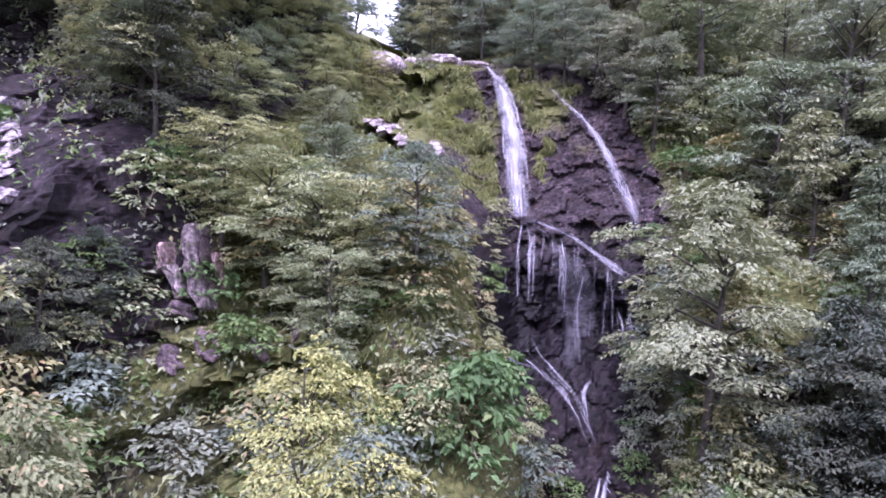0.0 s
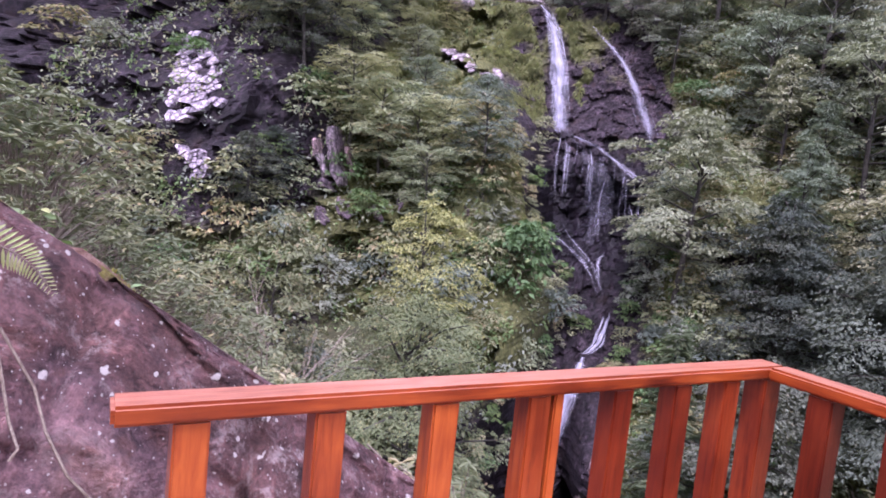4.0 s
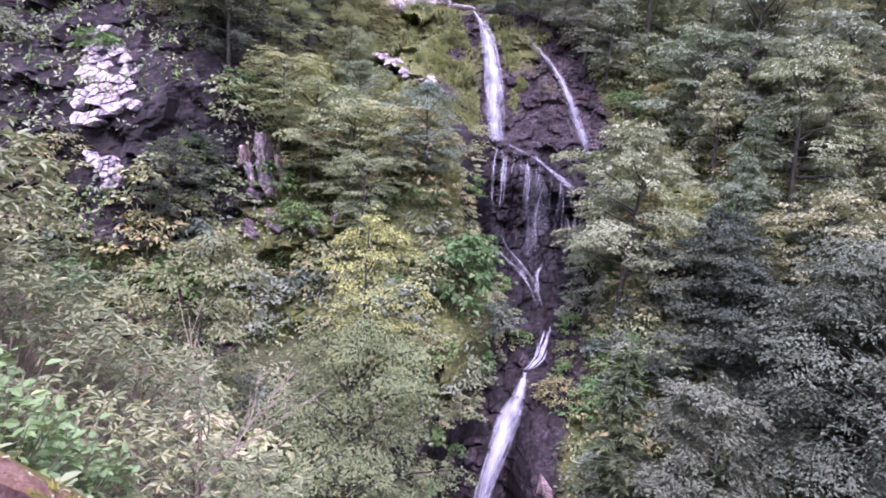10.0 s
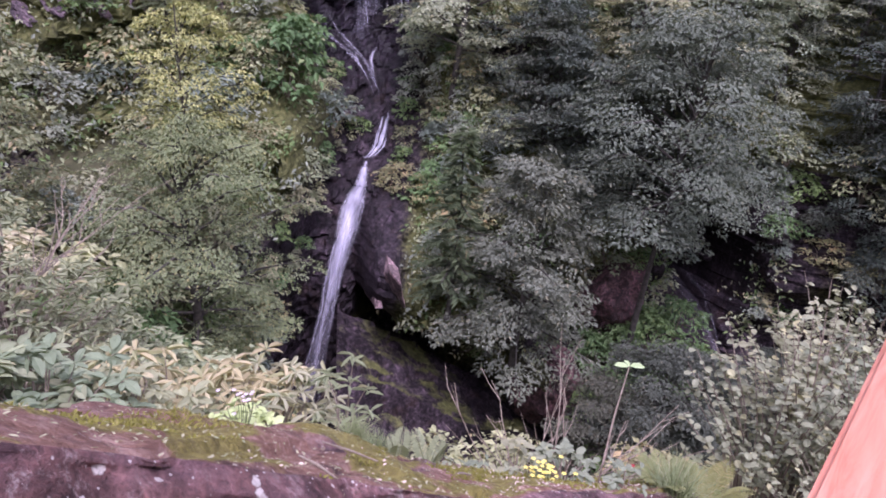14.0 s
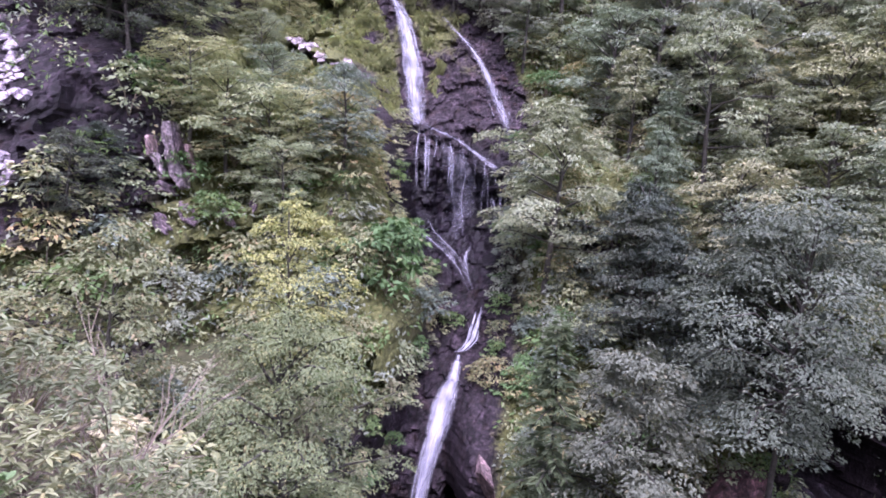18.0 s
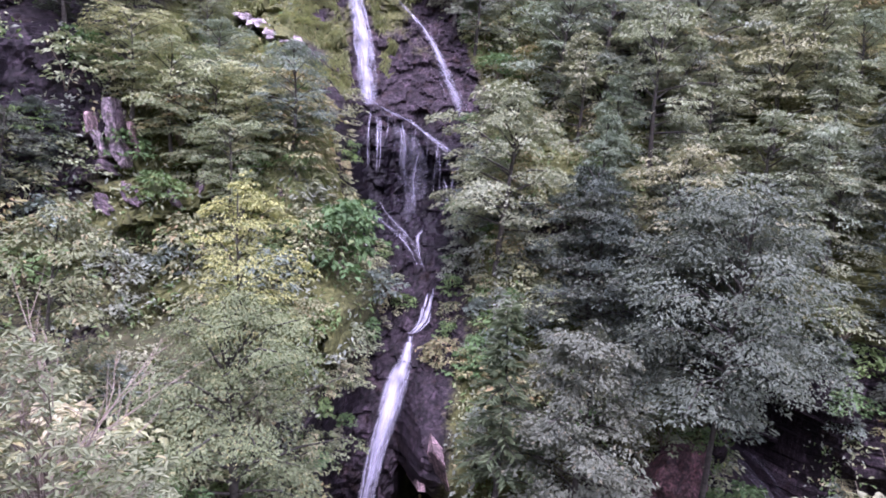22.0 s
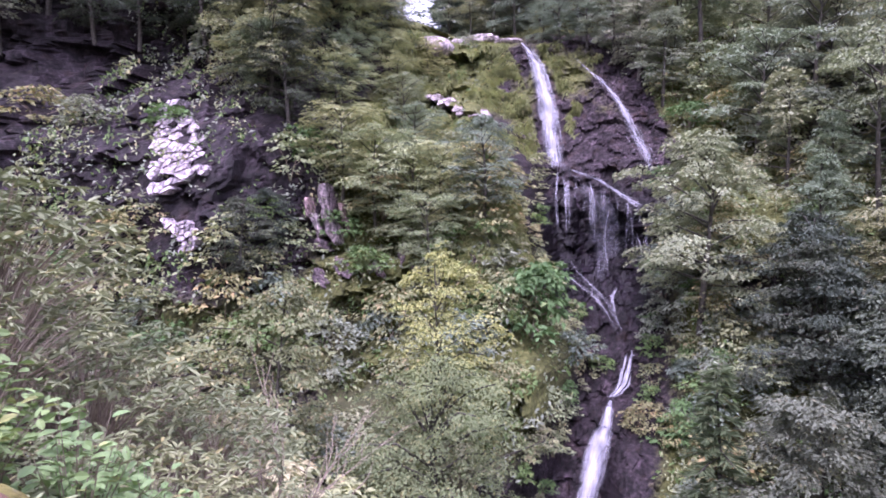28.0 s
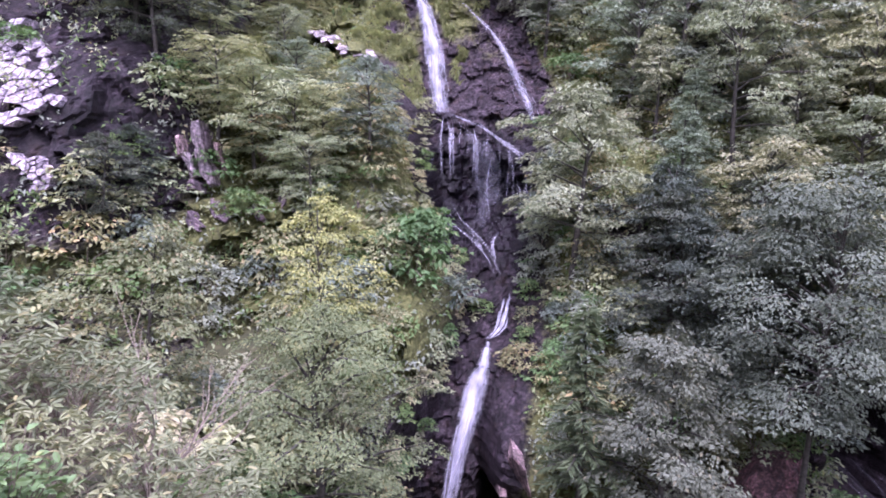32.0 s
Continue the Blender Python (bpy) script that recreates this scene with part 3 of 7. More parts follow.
def value_noise(x, y, seed=0):
    i, j = np.floor(x).astype(np.int64), np.floor(y).astype(np.int64)
    f, g = smooth(x - i), smooth(y - j)
    a, b = hash2(i, j, seed), hash2(i + 1, j, seed)
    c, d = hash2(i, j + 1, seed), hash2(i + 1, j + 1, seed)
    return (a * (1 - f) + b * f) * (1 - g) + (c * (1 - f) + d * f) * g


def fractal(x, y, seed=0, octaves=4):
    total, gain = 0.0, 0.5
    for o in range(octaves):
        total = total + gain * (value_noise(x, y, seed + o) - 0.5)
        x, y, gain = x * 2.03 + 7.1, y * 2.03 + 3.7, gain * 0.5
    return total * 2


def blocks(x, y, seed=0):
    """Broken rock: every cell of an uneven net gets its own offset and tilt. -1 to 1."""
    i0, j0 = np.floor(x).astype(np.int64), np.floor(y).astype(np.int64)
    best, val = np.full(x.shape, 9.0), np.zeros(x.shape)
    for di in (-1, 0, 1):
        for dj in (-1, 0, 1):
            i, j = i0 + di, j0 + dj
            px, py = i + hash2(i, j, seed), j + hash2(i, j, seed + 1)
            d = np.hypot(x - px, y - py)
            o = hash2(i, j, seed + 2) * 1.2 - 0.6 + (hash2(i, j, seed + 3) - 0.5) * 1.4 * (x - px) + (hash2(i, j, seed + 4) - 0.5) * 1.4 * (y - py)
            near = d < best
            best, val = np.where(near, d, best), np.where(near, o, val)
    return val


CHAN_Z = [-17, -13, -6.6, -5.0, -3.7, -2.4, -1.4, 0.3, 2.6, 4.5, 7.0, 11.0, 12.3]
CHAN_V = [19.6, 20.4, 20.4, 21.4, 23.0, 24.0, 25.0, 26.0, 27.0, 28.5, 30.5, 33.0, 36.0]
LINE_Z = [-13, -6.6, -4.7, -3.6, -2.4, -1.4, 0.5, 2.6, 4.5, 7.1, 11.0]
LINE_U = [-1.0, -0.3, 0.1, 0.7, 1.2, 0.8, 0.4, 0.3, 0.0, -1.0, -1.8]


def gorge_mask(u, z):
    """1 in the bed of the fall, 0 outside it."""
    c = np.interp(z, LINE_Z, LINE_U)
    half = np.interp(z, [-13, -5, -2.4, 0, 3, 5, 11], [1.3, 1.2, 0.8, 1.8, 2.4, 3.0, 3.2])
    return 1 - smooth((np.abs(u - c) - half) / 1.3)


def face(u, z, detail=True):
    """How far up the gorge the mountain face stands at (u, z)."""
    u, z = np.broadcast_arrays(np.asarray(u, float), np.asarray(z, float))
    chan = np.interp(z, CHAN_Z, CHAN_V)
    gap = np.exp(-((u + 10.5) / 4.5) ** 2)
    high = np.maximum(z - 12.3, 0)
    chan = chan + high * (1.1 + 7.0 * gap)
    c = np.interp(z, LINE_Z, LINE_U)
    a1 = 5.2 * (1 - smooth((z - 3.2) / 6.5)) * (1 - 0.45 * smooth((-3.5 - z) / 8))
    s1 = smooth((c - np.interp(z, [-4, 0, 3, 8], [0.9, 1.6, 1.8, 2.6]) - u) / 1.9)
    a2 = 4.2 + 0.55 * np.maximum(z - 3, 0)
    s2 = smooth((-6.3 - u) / 5.5)
    s3 = smooth((u - c - np.interp(z, [-4, 0, 3, 8], [0.6, 1.6, 2.3, 2.6])) / 1.4)
    a3 = 2.8 * np.exp(-((z + 0.5) / 4.5) ** 2)
    s4 = smooth((u - 9) / 26)
    v = chan - a1 * s1 - a2 * s2 - a3 * s3 - 14 * s4 * smooth((z + 12) / 14) - 9 * smooth((-16 - u) / 20)
    # the rock overhangs a hollow above the stream, and a darker hollow opens to the right
    under = smooth((u - 0.1) / 0.9) * smooth((8.2 - u) / 1.6)
    lip = -7.3 - 0.53 * np.clip(u, 0, 6.5)
    v = v - 2.4 * under * np.exp(-((z - lip - 1.2) / 1.4) ** 2)
    v = v + 3.6 * under * smooth((lip - z) / 0.35)
    v = v + 8.0 * np.exp(-((u - 12.7) / 1.25) ** 4 - ((z + 6.3) / 2.3) ** 4)
    # the dark bowl behind the falling threads
    v = v + 1.5 * np.exp(-((u - 0.7) / 1.5) ** 2 - ((z - 0.9) / 1.6) ** 2)
    if detail:
        bed = gorge_mask(u, z)
        amp = (1 - 0.8 * bed) * (1 - 0.85 * np.exp(-((u + 13.0) / 1.5) ** 4 - ((z - 4.1) / 1.7) ** 4)) * (1 - 0.8 * np.exp(-((u + 12.1) / 0.8) ** 4 - ((z - 1.6) / 0.7) ** 4))
        wa, wb = fractal(u * 0.8, z * 0.8, 61), fractal(u * 0.8 + 9, z * 0.8, 67)
        a, b = (u * 0.93 + z * 0.3) * 1.25 + 0.9 * wa, (z * 0.93 - u * 0.3) * 0.8 + 0.9 * wb
        v = v + amp * (0.9 * fractal(u * 0.22, z * 0.26, 3) + 0.75 * blocks(a * 0.55, b * 0.85, 11)
                       + 0.30 * blocks(a * 1.5, b * 1.9, 23) + 0.06 * blocks(a * 3.6, b * 4.2, 37) + 0.14 * fractal(u * 1.7, z * 1.7, 51))
        v = v + bed * (0.20 * blocks(u * 1.5 + 0.4 * z, z * 2.1 - 0.5 * u, 81) + 0.07 * blocks(u * 3.7, z * 5.2, 83) + 0.22 * fractal(u * 2.2, z * 0.5, 55) + 0.16 * fractal(u * 1.2, z * 2.4, 57))
    return v


def ground_z(u, v):
    """The ground on the near side: a steep slope from the platform down to the stream, higher to the left."""
    u, v = np.broadcast_arrays(np.asarray(u, float), np.asarray(v, float))
    # the unseen rise behind the platform is added to block low sky light
    right = np.interp(v, [-60, -30, -12, -5, 3.0, 6, 10, 14, 17, 20, 30], [32, 17, 5, -0.5, -1.9, -4.6, -8.2, -11.0, -12.6, -13.6, -13.8])
    left = np.interp(v, [-60, -30, -12, -5, 2.6, 5, 8, 12, 15, 18, 30], [32, 17, 5, -0.4, -0.5, -0.35, -2.2, -4.8, -5.2, -3.2, 2.0])
    w = smooth((u + 5.2) / 4.5)
    far = np.maximum(np.abs(u) - 30, 0) * 0.35
    return left * (1 - w) + right * w + far + 0.35 * fractal(u * 0.3, v * 0.3, 71) + 0.12 * fractal(u * 1.3, v * 1.3, 77)


# ---- building helpers ----
def mesh_from(name, verts, faces, mat, smooth_faces=False):
    """faces: an (n, 3) or (n, 4) array, or a list of index tuples."""
    me = bpy.data.meshes.new(name)
    verts = np.asarray(verts, np.float32).reshape(-1, 3)
    if isinstance(faces, np.ndarray):
        k = faces.shape[1]
        me.vertices.add(len(verts))
        me.vertices.foreach_set("co", verts.ravel())
        me.loops.add(faces.size)
        me.loops.foreach_set("vertex_index", faces.astype(np.int32).ravel())
        me.polygons.add(len(faces))
        me.polygons.foreach_set("loop_start", np.arange(0, faces.size, k, dtype=np.int32))
        me.update(calc_edges=True)
    else:
        me.from_pydata([tuple(map(float, q)) for q in verts], [], faces)
    me.polygons.foreach_set("use_smooth", np.full(len(me.polygons), bool(smooth_faces)))
    me.materials.append(mat)
    return me


def thing(name, label, category, group="", at=(0, 0, 0), kind=""):
    ob = new(name)
    ob.location = at
    return tagged(ob, label, category, group, kind)


def part(name, data, material_, parent, label=""):
    """Links a bmesh or a mesh as one mesh object under a thing or a part."""
    if isinstance(data, bmesh.types.BMesh):
        me = bpy.data.meshes.new(name)
        data.to_mesh(me)
        data.free()
        me.materials.append(material_)
        data = me
    ob = new(name, data)
    ob.parent = parent
    if label:
        ob["label"] = label
    return ob


def attribute(me, name, values):
    a = me.attributes.new(name, "FLOAT", "POINT")
    a.data.foreach_set("value", np.asarray(values, np.float32).ravel())


def grid_faces(rows, cols):
    i = np.arange((rows - 1) * (cols - 1))
    r, c = i // (cols - 1), i % (cols - 1)
    a = r * cols + c
    return np.stack([a, a + 1, a + cols + 1, a + cols], -1)


def unit(a):
    return a / np.maximum(np.linalg.norm(a, axis=-1, keepdims=True), 1e-9)


def leaves(pos, way, up, length, width, sides=4, fold=0.18, droop=0.12):
    """Blades: folded diamonds (sides 4) or longer six-cornered leaves (sides 6). Returns verts and faces."""
    pos, way, up = np.asarray(pos, float), unit(np.asarray(way, float)), np.asarray(up, float)
    side = unit(np.cross(way, up))
    up = np.cross(side, way)
    L, Wd = np.asarray(length, float)[:, None] * np.ones((len(pos), 1)), np.asarray(width, float)[:, None] * np.ones((len(pos), 1))
    k = len(pos)
    tip = pos + way * L - up * droop * L
    if sides == 4:
        mid = pos + way * L * 0.45 + up * fold * Wd
        v = np.stack([pos, mid + side * Wd / 2, tip, mid - side * Wd / 2], 1).reshape(-1, 3)
        b = np.arange(k)[:, None] * 4
        f = np.concatenate([b + [0, 1, 2], b + [0, 2, 3]], 1).reshape(-1, 3)
    elif sides == 8:
        at = lambda s, w, h: pos + way * L * s + side * Wd * w + up * (h * fold * Wd - droop * L * s * s)
        v = np.stack([pos, at(0.18, 0.3, 0.7), at(0.5, 0.5, 1.0), at(0.84, 0.33, 0.7), tip, at(0.84, -0.33, 0.7), at(0.5, -0.5, 1.0), at(0.18, -0.3, 0.7), at(0.5, 0, 0)], 1).reshape(-1, 3)
        b = np.arange(k)[:, None] * 9
        f = np.concatenate([b + [0, 1, 2, 8], b + [8, 2, 3, 4], b + [8, 4, 5, 6], b + [0, 8, 6, 7]], 1).reshape(-1, 4)
    else:
        m1, m2 = pos + way * L * 0.3 + up * fold * Wd, pos + way * L * 0.7 + up * (fold * Wd - 0.35 * droop * L)
        v = np.stack([pos, m1 + side * Wd * 0.42, m2 + side * Wd * 0.46, tip, m2 - side * Wd * 0.46, m1 - side * Wd * 0.42], 1).reshape(-1, 3)
        b = np.arange(k)[:, None] * 6
        f = np.concatenate([b + [0, 1, 2, 3], b + [0, 3, 4, 5]], 1).reshape(-1, 4)
    return v, f


def tube(points, radii, sides=6):
    pts = np.asarray(points, float)
    k = len(pts)
    t = unit(np.gradient(pts, axis=0))
    ref = np.array([0.3, 0.9, 0.2])
    s = unit(np.cross(t, ref))
    o = np.cross(t, s)
    a = np.linspace(0, 2 * np.pi, sides, endpoint=False)
    v = pts[:, None] + np.asarray(radii, float)[:, None, None] * (np.cos(a)[None, :, None] * s[:, None] + np.sin(a)[None, :, None] * o[:, None])
    f = []
    for i in range(k - 1):
        for j in range(sides):
            f.append((i * sides + j, i * sides + (j + 1) % sides, (i + 1) * sides + (j + 1) % sides, (i + 1) * sides + j))
    return v.reshape(-1, 3), np.array(f)


def joined(pieces):
    vs, fs, o = [], [], 0
    for v, f in pieces:
        vs.append(v)
        fs.append(np.asarray(f) + o)
        o += len(v)
    return np.concatenate(vs), np.concatenate(fs)


def linked(pieces):
    """Stems that spring from one foot, as one connected mesh."""
    v, f = joined(pieces)
    starts = np.cumsum([0] + [len(p[0]) for p in pieces])[:-1]
    web = [(a, a + 1, b + 1, b) for a, b in zip(starts[:-1], starts[1:])]
    return v, np.concatenate([f, np.array(web)]) if web else f


def box_bm(x0, x1, y0, y1, z0, z1, bevel=0.006):
    bm = bmesh.new()
    bmesh.ops.create_cube(bm, size=1)
    for v in bm.verts:
        v.co = Vector(((x0 + x1) / 2 + v.co.x * (x1 - x0), (y0 + y1) / 2 + v.co.y * (y1 - y0), (z0 + z1) / 2 + v.co.z * (z1 - z0)))
    if bevel:
        bmesh.ops.bevel(bm, geom=bm.edges[:], offset=bevel, segments=2, affect="EDGES")
    return bm


# ---- the mountain face ----
us = np.concatenate([np.linspace(-60, -30, 20)[:-1], np.linspace(-30, -17, 56)[:-1], np.linspace(-17, 4.5, 260), np.linspace(4.5, 15, 70)[1:], np.linspace(15, 60, 50)[1:]])
zs = np.concatenate([np.linspace(-16, -9, 50)[:-1], np.linspace(-9, 12.6, 250), np.linspace(12.6, 55, 60)[1:]])
gu, gz = np.meshgrid(us, zs)
notch = smooth((-6.2 - gu) / 1.5) * smooth((gu + 26) / 4)
gz = np.where(gz > 12.6, 12.6 + (gz - 12.6) * (1 - 0.965 * notch), gz)        # a gap of sky between the crests
gv = face(gu, gz)
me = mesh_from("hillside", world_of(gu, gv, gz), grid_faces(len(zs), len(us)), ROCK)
bed = gorge_mask(gu, gz)
dome = smooth((gz - 5.0) / 3.0) * smooth((gu + 9.5) / 1.5) * smooth((0.6 - gu) / 2.0)
side_moss = np.exp(-((gu + 2.6) / 1.6) ** 2 - ((gz - 1.5) / 2.6) ** 2) + np.exp(-((gu - 2.2) / 0.9) ** 2 - ((gz + 3.5) / 4) ** 2) + np.exp(-((gu + 1.2) / 0.8) ** 2 - ((gz + 4.0) / 2.2) ** 2)
bare = smooth((-8.2 - gu) / 1.5) * smooth((gz + 1) / 2)
green = 0.62 + 0.5 * fractal(gu * 0.35, gz * 0.35, 91)
moss = np.clip(green * (1 - 0.75 * bed) + 0.5 * dome * (1 - 0.5 * bed) + 0.7 * smooth((gz - 4) / 2) * bed * fractal(gu * 0.9, gz * 0.7, 93) + 0.12 * side_moss - 0.55 * bare, 0, 1)
moss = np.where((gz < -8.8) & (gu > 0), 0.45 + 0.5 * fractal(gu * 0.6, gz * 0.6, 97), moss)
moss = np.where((gu > 10) & (gz < -3.0), 0.25 + 0.4 * fractal(gu * 0.6, gz * 0.6, 99), moss)
moss = np.maximum(moss, smooth((gz - 11.8) / 1.0))
attribute(me, "moss", np.clip(moss, 0, 1))
# water wets the fall's bed; left cliff and right hollow are darkened for shade
attribute(me, "wet_or_shaded", np.clip(bed * smooth((5.6 - gz) / 2) * (0.45 + 0.55 * np.exp(-((gz - 0.9) / 2.6) ** 4)) + 0.6 * bare + 0.9 * np.exp(-((gu - 12.7) / 1.7) ** 4 - ((gz + 6.5) / 3.2) ** 4), 0, 1))
hill = new("hillside", me)
tagged(hill, "steep dark purple-grey rock face, mossy in places, wet below the fall", "cliff", kind="structure")

# ---- ground: one sheet from behind the platform down to the stream and out to the sides ----
gus = np.concatenate([np.linspace(-400, -26, 14)[:-1], np.linspace(-26, 30, 130), np.linspace(30, 400, 14)[1:]])
gvs = np.concatenate([np.linspace(-400, -12, 14)[:-1], np.linspace(-12, 24, 110)])
hu, hv = np.meshgrid(gus, gvs)
hz = ground_z(hu, hv)
gme = mesh_from("ground", world_of(hu, hv, hz), grid_faces(len(gvs), len(gus)), SOIL, True)
tagged(new("ground", gme), "dark soil and leaf litter slope falling to the stream", "ground", kind="structure")


# ---- falling water ----
def water_ribbon(parent, name, path, mat, lift=0.14, body=0.0, free=False, label="", columns=7):
    """A sheet of water down a path of (u, z, width); it lies on the rock, or hangs free from the first point."""
    path = np.array(path, float)
    k = max(12, int(np.abs(np.diff(path[:, 1])).sum() / 0.16))
    s = np.linspace(0, len(path) - 1, k)
    pu, pz, pw = (np.interp(s, np.arange(len(path)), path[:, i]) for i in range(3))
    run = np.concatenate([[0], np.cumsum(np.hypot(np.diff(pu), np.diff(pz)))])
    pu = pu + 0.10 * fractal(run * 0.7, run * 0 + 3.0, len(name))
    across = np.linspace(-1, 1, columns)
    U = pu[:, None] + across[None] * pw[:, None] / 2
    Z = np.repeat(pz[:, None], columns, 1)
    V = np.stack([np.min([face(U + du, Z + dz) for du in (-0.1, 0.1) for dz in (-0.1, 0.1)], axis=0)])[0] - lift
    if free:
        V = np.minimum(V, V[:1].mean() - 0.25 * np.sqrt(np.maximum(pz[0] - Z, 0)))
    V = V - 0.05 * (1 - across[None] ** 2)
    me = mesh_from(name, world_of(U, V, Z), grid_faces(k, columns), mat, True)
    uv = me.uv_layers.new(name="UVMap")
    coords = np.stack([across[None] * pw[:, None] / 2 + 0 * U, -run[:, None] + 0 * U], -1).reshape(-1, 2)
    idx = np.empty(len(me.loops), np.int32)
    me.loops.foreach_get("vertex_index", idx)
    uv.data.foreach_set("uv", coords[idx].astype(np.float32).ravel())
    edge = body - 0.5 * np.abs(across[None] + 0.35 * fractal(run[:, None] * 0.8, run[:, None] * 0 + 7.0, 3)) ** 1.4 - 0.12 * smooth((s[:, None] / s[-1] - 0.86) / 0.14) + 0.12 * fractal(run[:, None] * 1.3, across[None] * 1.2, 17)
    attribute(me, "body", edge + 0 * U)
    return part(name, me, mat, parent, label)


def water_strands(parent, name, path, count, wide, mat, seed, body=0.3, lift=0.16, cover=(0.5, 1.0), wander=0.25, free=False):
    """Many thin threads of water side by side down one path of (u, z, width), breaking up and rejoining, in one mesh."""
    rng = np.random.default_rng(seed)
    path = np.array(path, float)
    steps = np.hypot(np.diff(path[:, 0]), np.diff(path[:, 1]))
    run = np.concatenate([[0], np.cumsum(steps)])
    total, columns = run[-1], 3
    V3, F, UV, BODY, o = [], [], [], [], 0
    across = np.linspace(-1, 1, columns)
    for i in range(count):
        share = rng.uniform(*cover)
        a0 = rng.uniform(0, 1 - share) * total
        k = max(8, int(share * total / 0.14))
        r = np.linspace(a0, a0 + share * total, k)
        pu, pz, pw = (np.interp(r, run, path[:, j]) for j in range(3))
        off = rng.uniform(-0.5, 0.5)
        slow = off + wander * fractal(r * 0.55 + i * 7.3, r * 0 + i, seed)
        pu = pu + slow * pw + 0.02 * fractal(r * 2.2, r * 0 + i * 3.1, seed + 1)
        w = rng.uniform(*wide) * (0.7 + 0.6 * (fractal(r * 0.9, r * 0 + i * 1.7, seed + 2) + 0.5)) * np.clip((r - a0) / 0.3 + 0.25, 0, 1) * np.clip((a0 + share * total - r) / 0.6 + 0.2, 0, 1)
        U = pu[:, None] + across[None] * w[:, None] / 2
        Z = np.repeat(pz[:, None], columns, 1)
        V = np.min([face(U + du, Z + dz) for du in (-0.08, 0.08) for dz in (-0.1, 0.1)], axis=0) - lift - 0.1 * rng.random()
        V = np.minimum(V, np.minimum(np.roll(V, 1, 0), np.roll(V, -1, 0)) + 0.12)
        if free:
            V = np.minimum(V, V[:1].mean() - 0.22 * np.sqrt(np.maximum(pz[0] - Z, 0)))
        V3.append(world_of(U, V, Z).reshape(-1, 3))
        F.append(grid_faces(k, columns) + o)
        o += k * columns
        UV.append(np.stack([across[None] * w[:, None] / 2 + 5 * i + 0 * U, -r[:, None] + 2.7 * i + 0 * U], -1).reshape(-1, 2))
        BODY.append((rng.uniform(0.55, 1.0) * body - 0.3 * np.abs(across[None]) ** 1.5 + 0 * U).ravel())
    me = mesh_from(name, np.concatenate(V3), np.concatenate(F), mat, True)
    uv = me.uv_layers.new(name="UVMap")
    idx = np.empty(len(me.loops), np.int32)
    me.loops.foreach_get("vertex_index", idx)
    uv.data.foreach_set("uv", np.concatenate(UV)[idx].astype(np.float32).ravel())
    attribute(me, "body", np.concatenate(BODY))
    return part(name, me, mat, parent)


fall = thing("waterfall", "tall white waterfall threading down a wet black rock gorge", "waterfall", kind="stuff")
UPPER = [(-3.5, 11.15, 0.2), (-3.0, 10.45, 0.35), (-2.6, 9.6, 0.5), (-2.3, 8.4, 0.65), (-2.0, 7.2, 0.7), (-1.75, 6.0, 0.75), (-1.55, 4.45, 1.0)]
water_ribbon(fall, "upper_fall", [(u, z, 1.25 * w) for u, z, w in UPPER], WATER, 0.12, body=0.24, columns=13)
water_strands(fall, "upper_thread", UPPER, 12, (0.08, 0.25), STRAND, 11, body=0.24, cover=(0.3, 0.85))
LEDGE = [(-1.7, 4.5, 0.35), (-0.9, 4.3, 0.3), (0.0, 3.9, 0.3), (0.9, 3.3, 0.3), (1.6, 2.85, 0.3), (2.2, 2.5, 0.5)]
water_strands(fall, "ledge_flow", LEDGE, 15, (0.04, 0.13), STRAND, 12, body=0.34, cover=(0.15, 0.6), wander=0.5)
water_ribbon(fall, "veil", [(-1.2, 4.35, 1.0), (-0.3, 3.6, 2.4), (0.25, 2.6, 3.5), (0.35, 1.4, 3.5), (0.4, 0.2, 3.0), (0.5, -0.8, 2.0)], VEIL, 0.2, body=0.03, columns=17)
rng = np.random.default_rng(8)
for i in range(26):
    u0 = -1.75 + 3.95 * (i + rng.uniform(0, 1)) / 26
    z0 = float(np.interp(u0, [-1.8, -0.9, 0, 0.9, 1.6, 2.2], [4.5, 4.3, 3.9, 3.3, 2.85, 2.5])) - (rng.uniform(0, 1.6) if i % 3 == 0 else 0.02)
    strong = i in (1, 2, 4, 9, 10, 15, 20, 21, 24, 25)
    long = rng.uniform(2.0, 3.8) if strong else rng.uniform(0.7, 2.6)
    z1 = max(z0 - long, 0.2 if u0 > 1.4 else -0.3)
    bend = rng.normal(0, 0.12)
    water_strands(fall, "water_thread", [(u0, z0, 0.1), (u0 + bend, z0 + (z1 - z0) * 0.4, 0.2), (u0 + bend * 0.6 + 0.05, z1, 0.35)], 3 if strong else 1, (0.03, 0.08), STRAND, 100 + i, body=0.3 if strong else 0.2, cover=(0.4, 0.95))
MID = [(-1.35, 0.75, 0.55), (-0.9, 0.1, 0.7), (-0.2, -0.45, 0.55), (0.3, -0.85, 0.4), (0.65, -1.35, 0.25), (0.95, -2.0, 0.22)]
water_strands(fall, "mid_cascade", MID, 13, (0.03, 0.08), STRAND, 13, body=0.26, cover=(0.25, 0.7), wander=0.5)
water_strands(fall, "mid_cascade", [(0.95, -0.25, 0.1), (0.65, -0.75, 0.2), (0.75, -1.4, 0.3)], 4, (0.04, 0.1), STRAND, 14, body=0.3, cover=(0.5, 1))
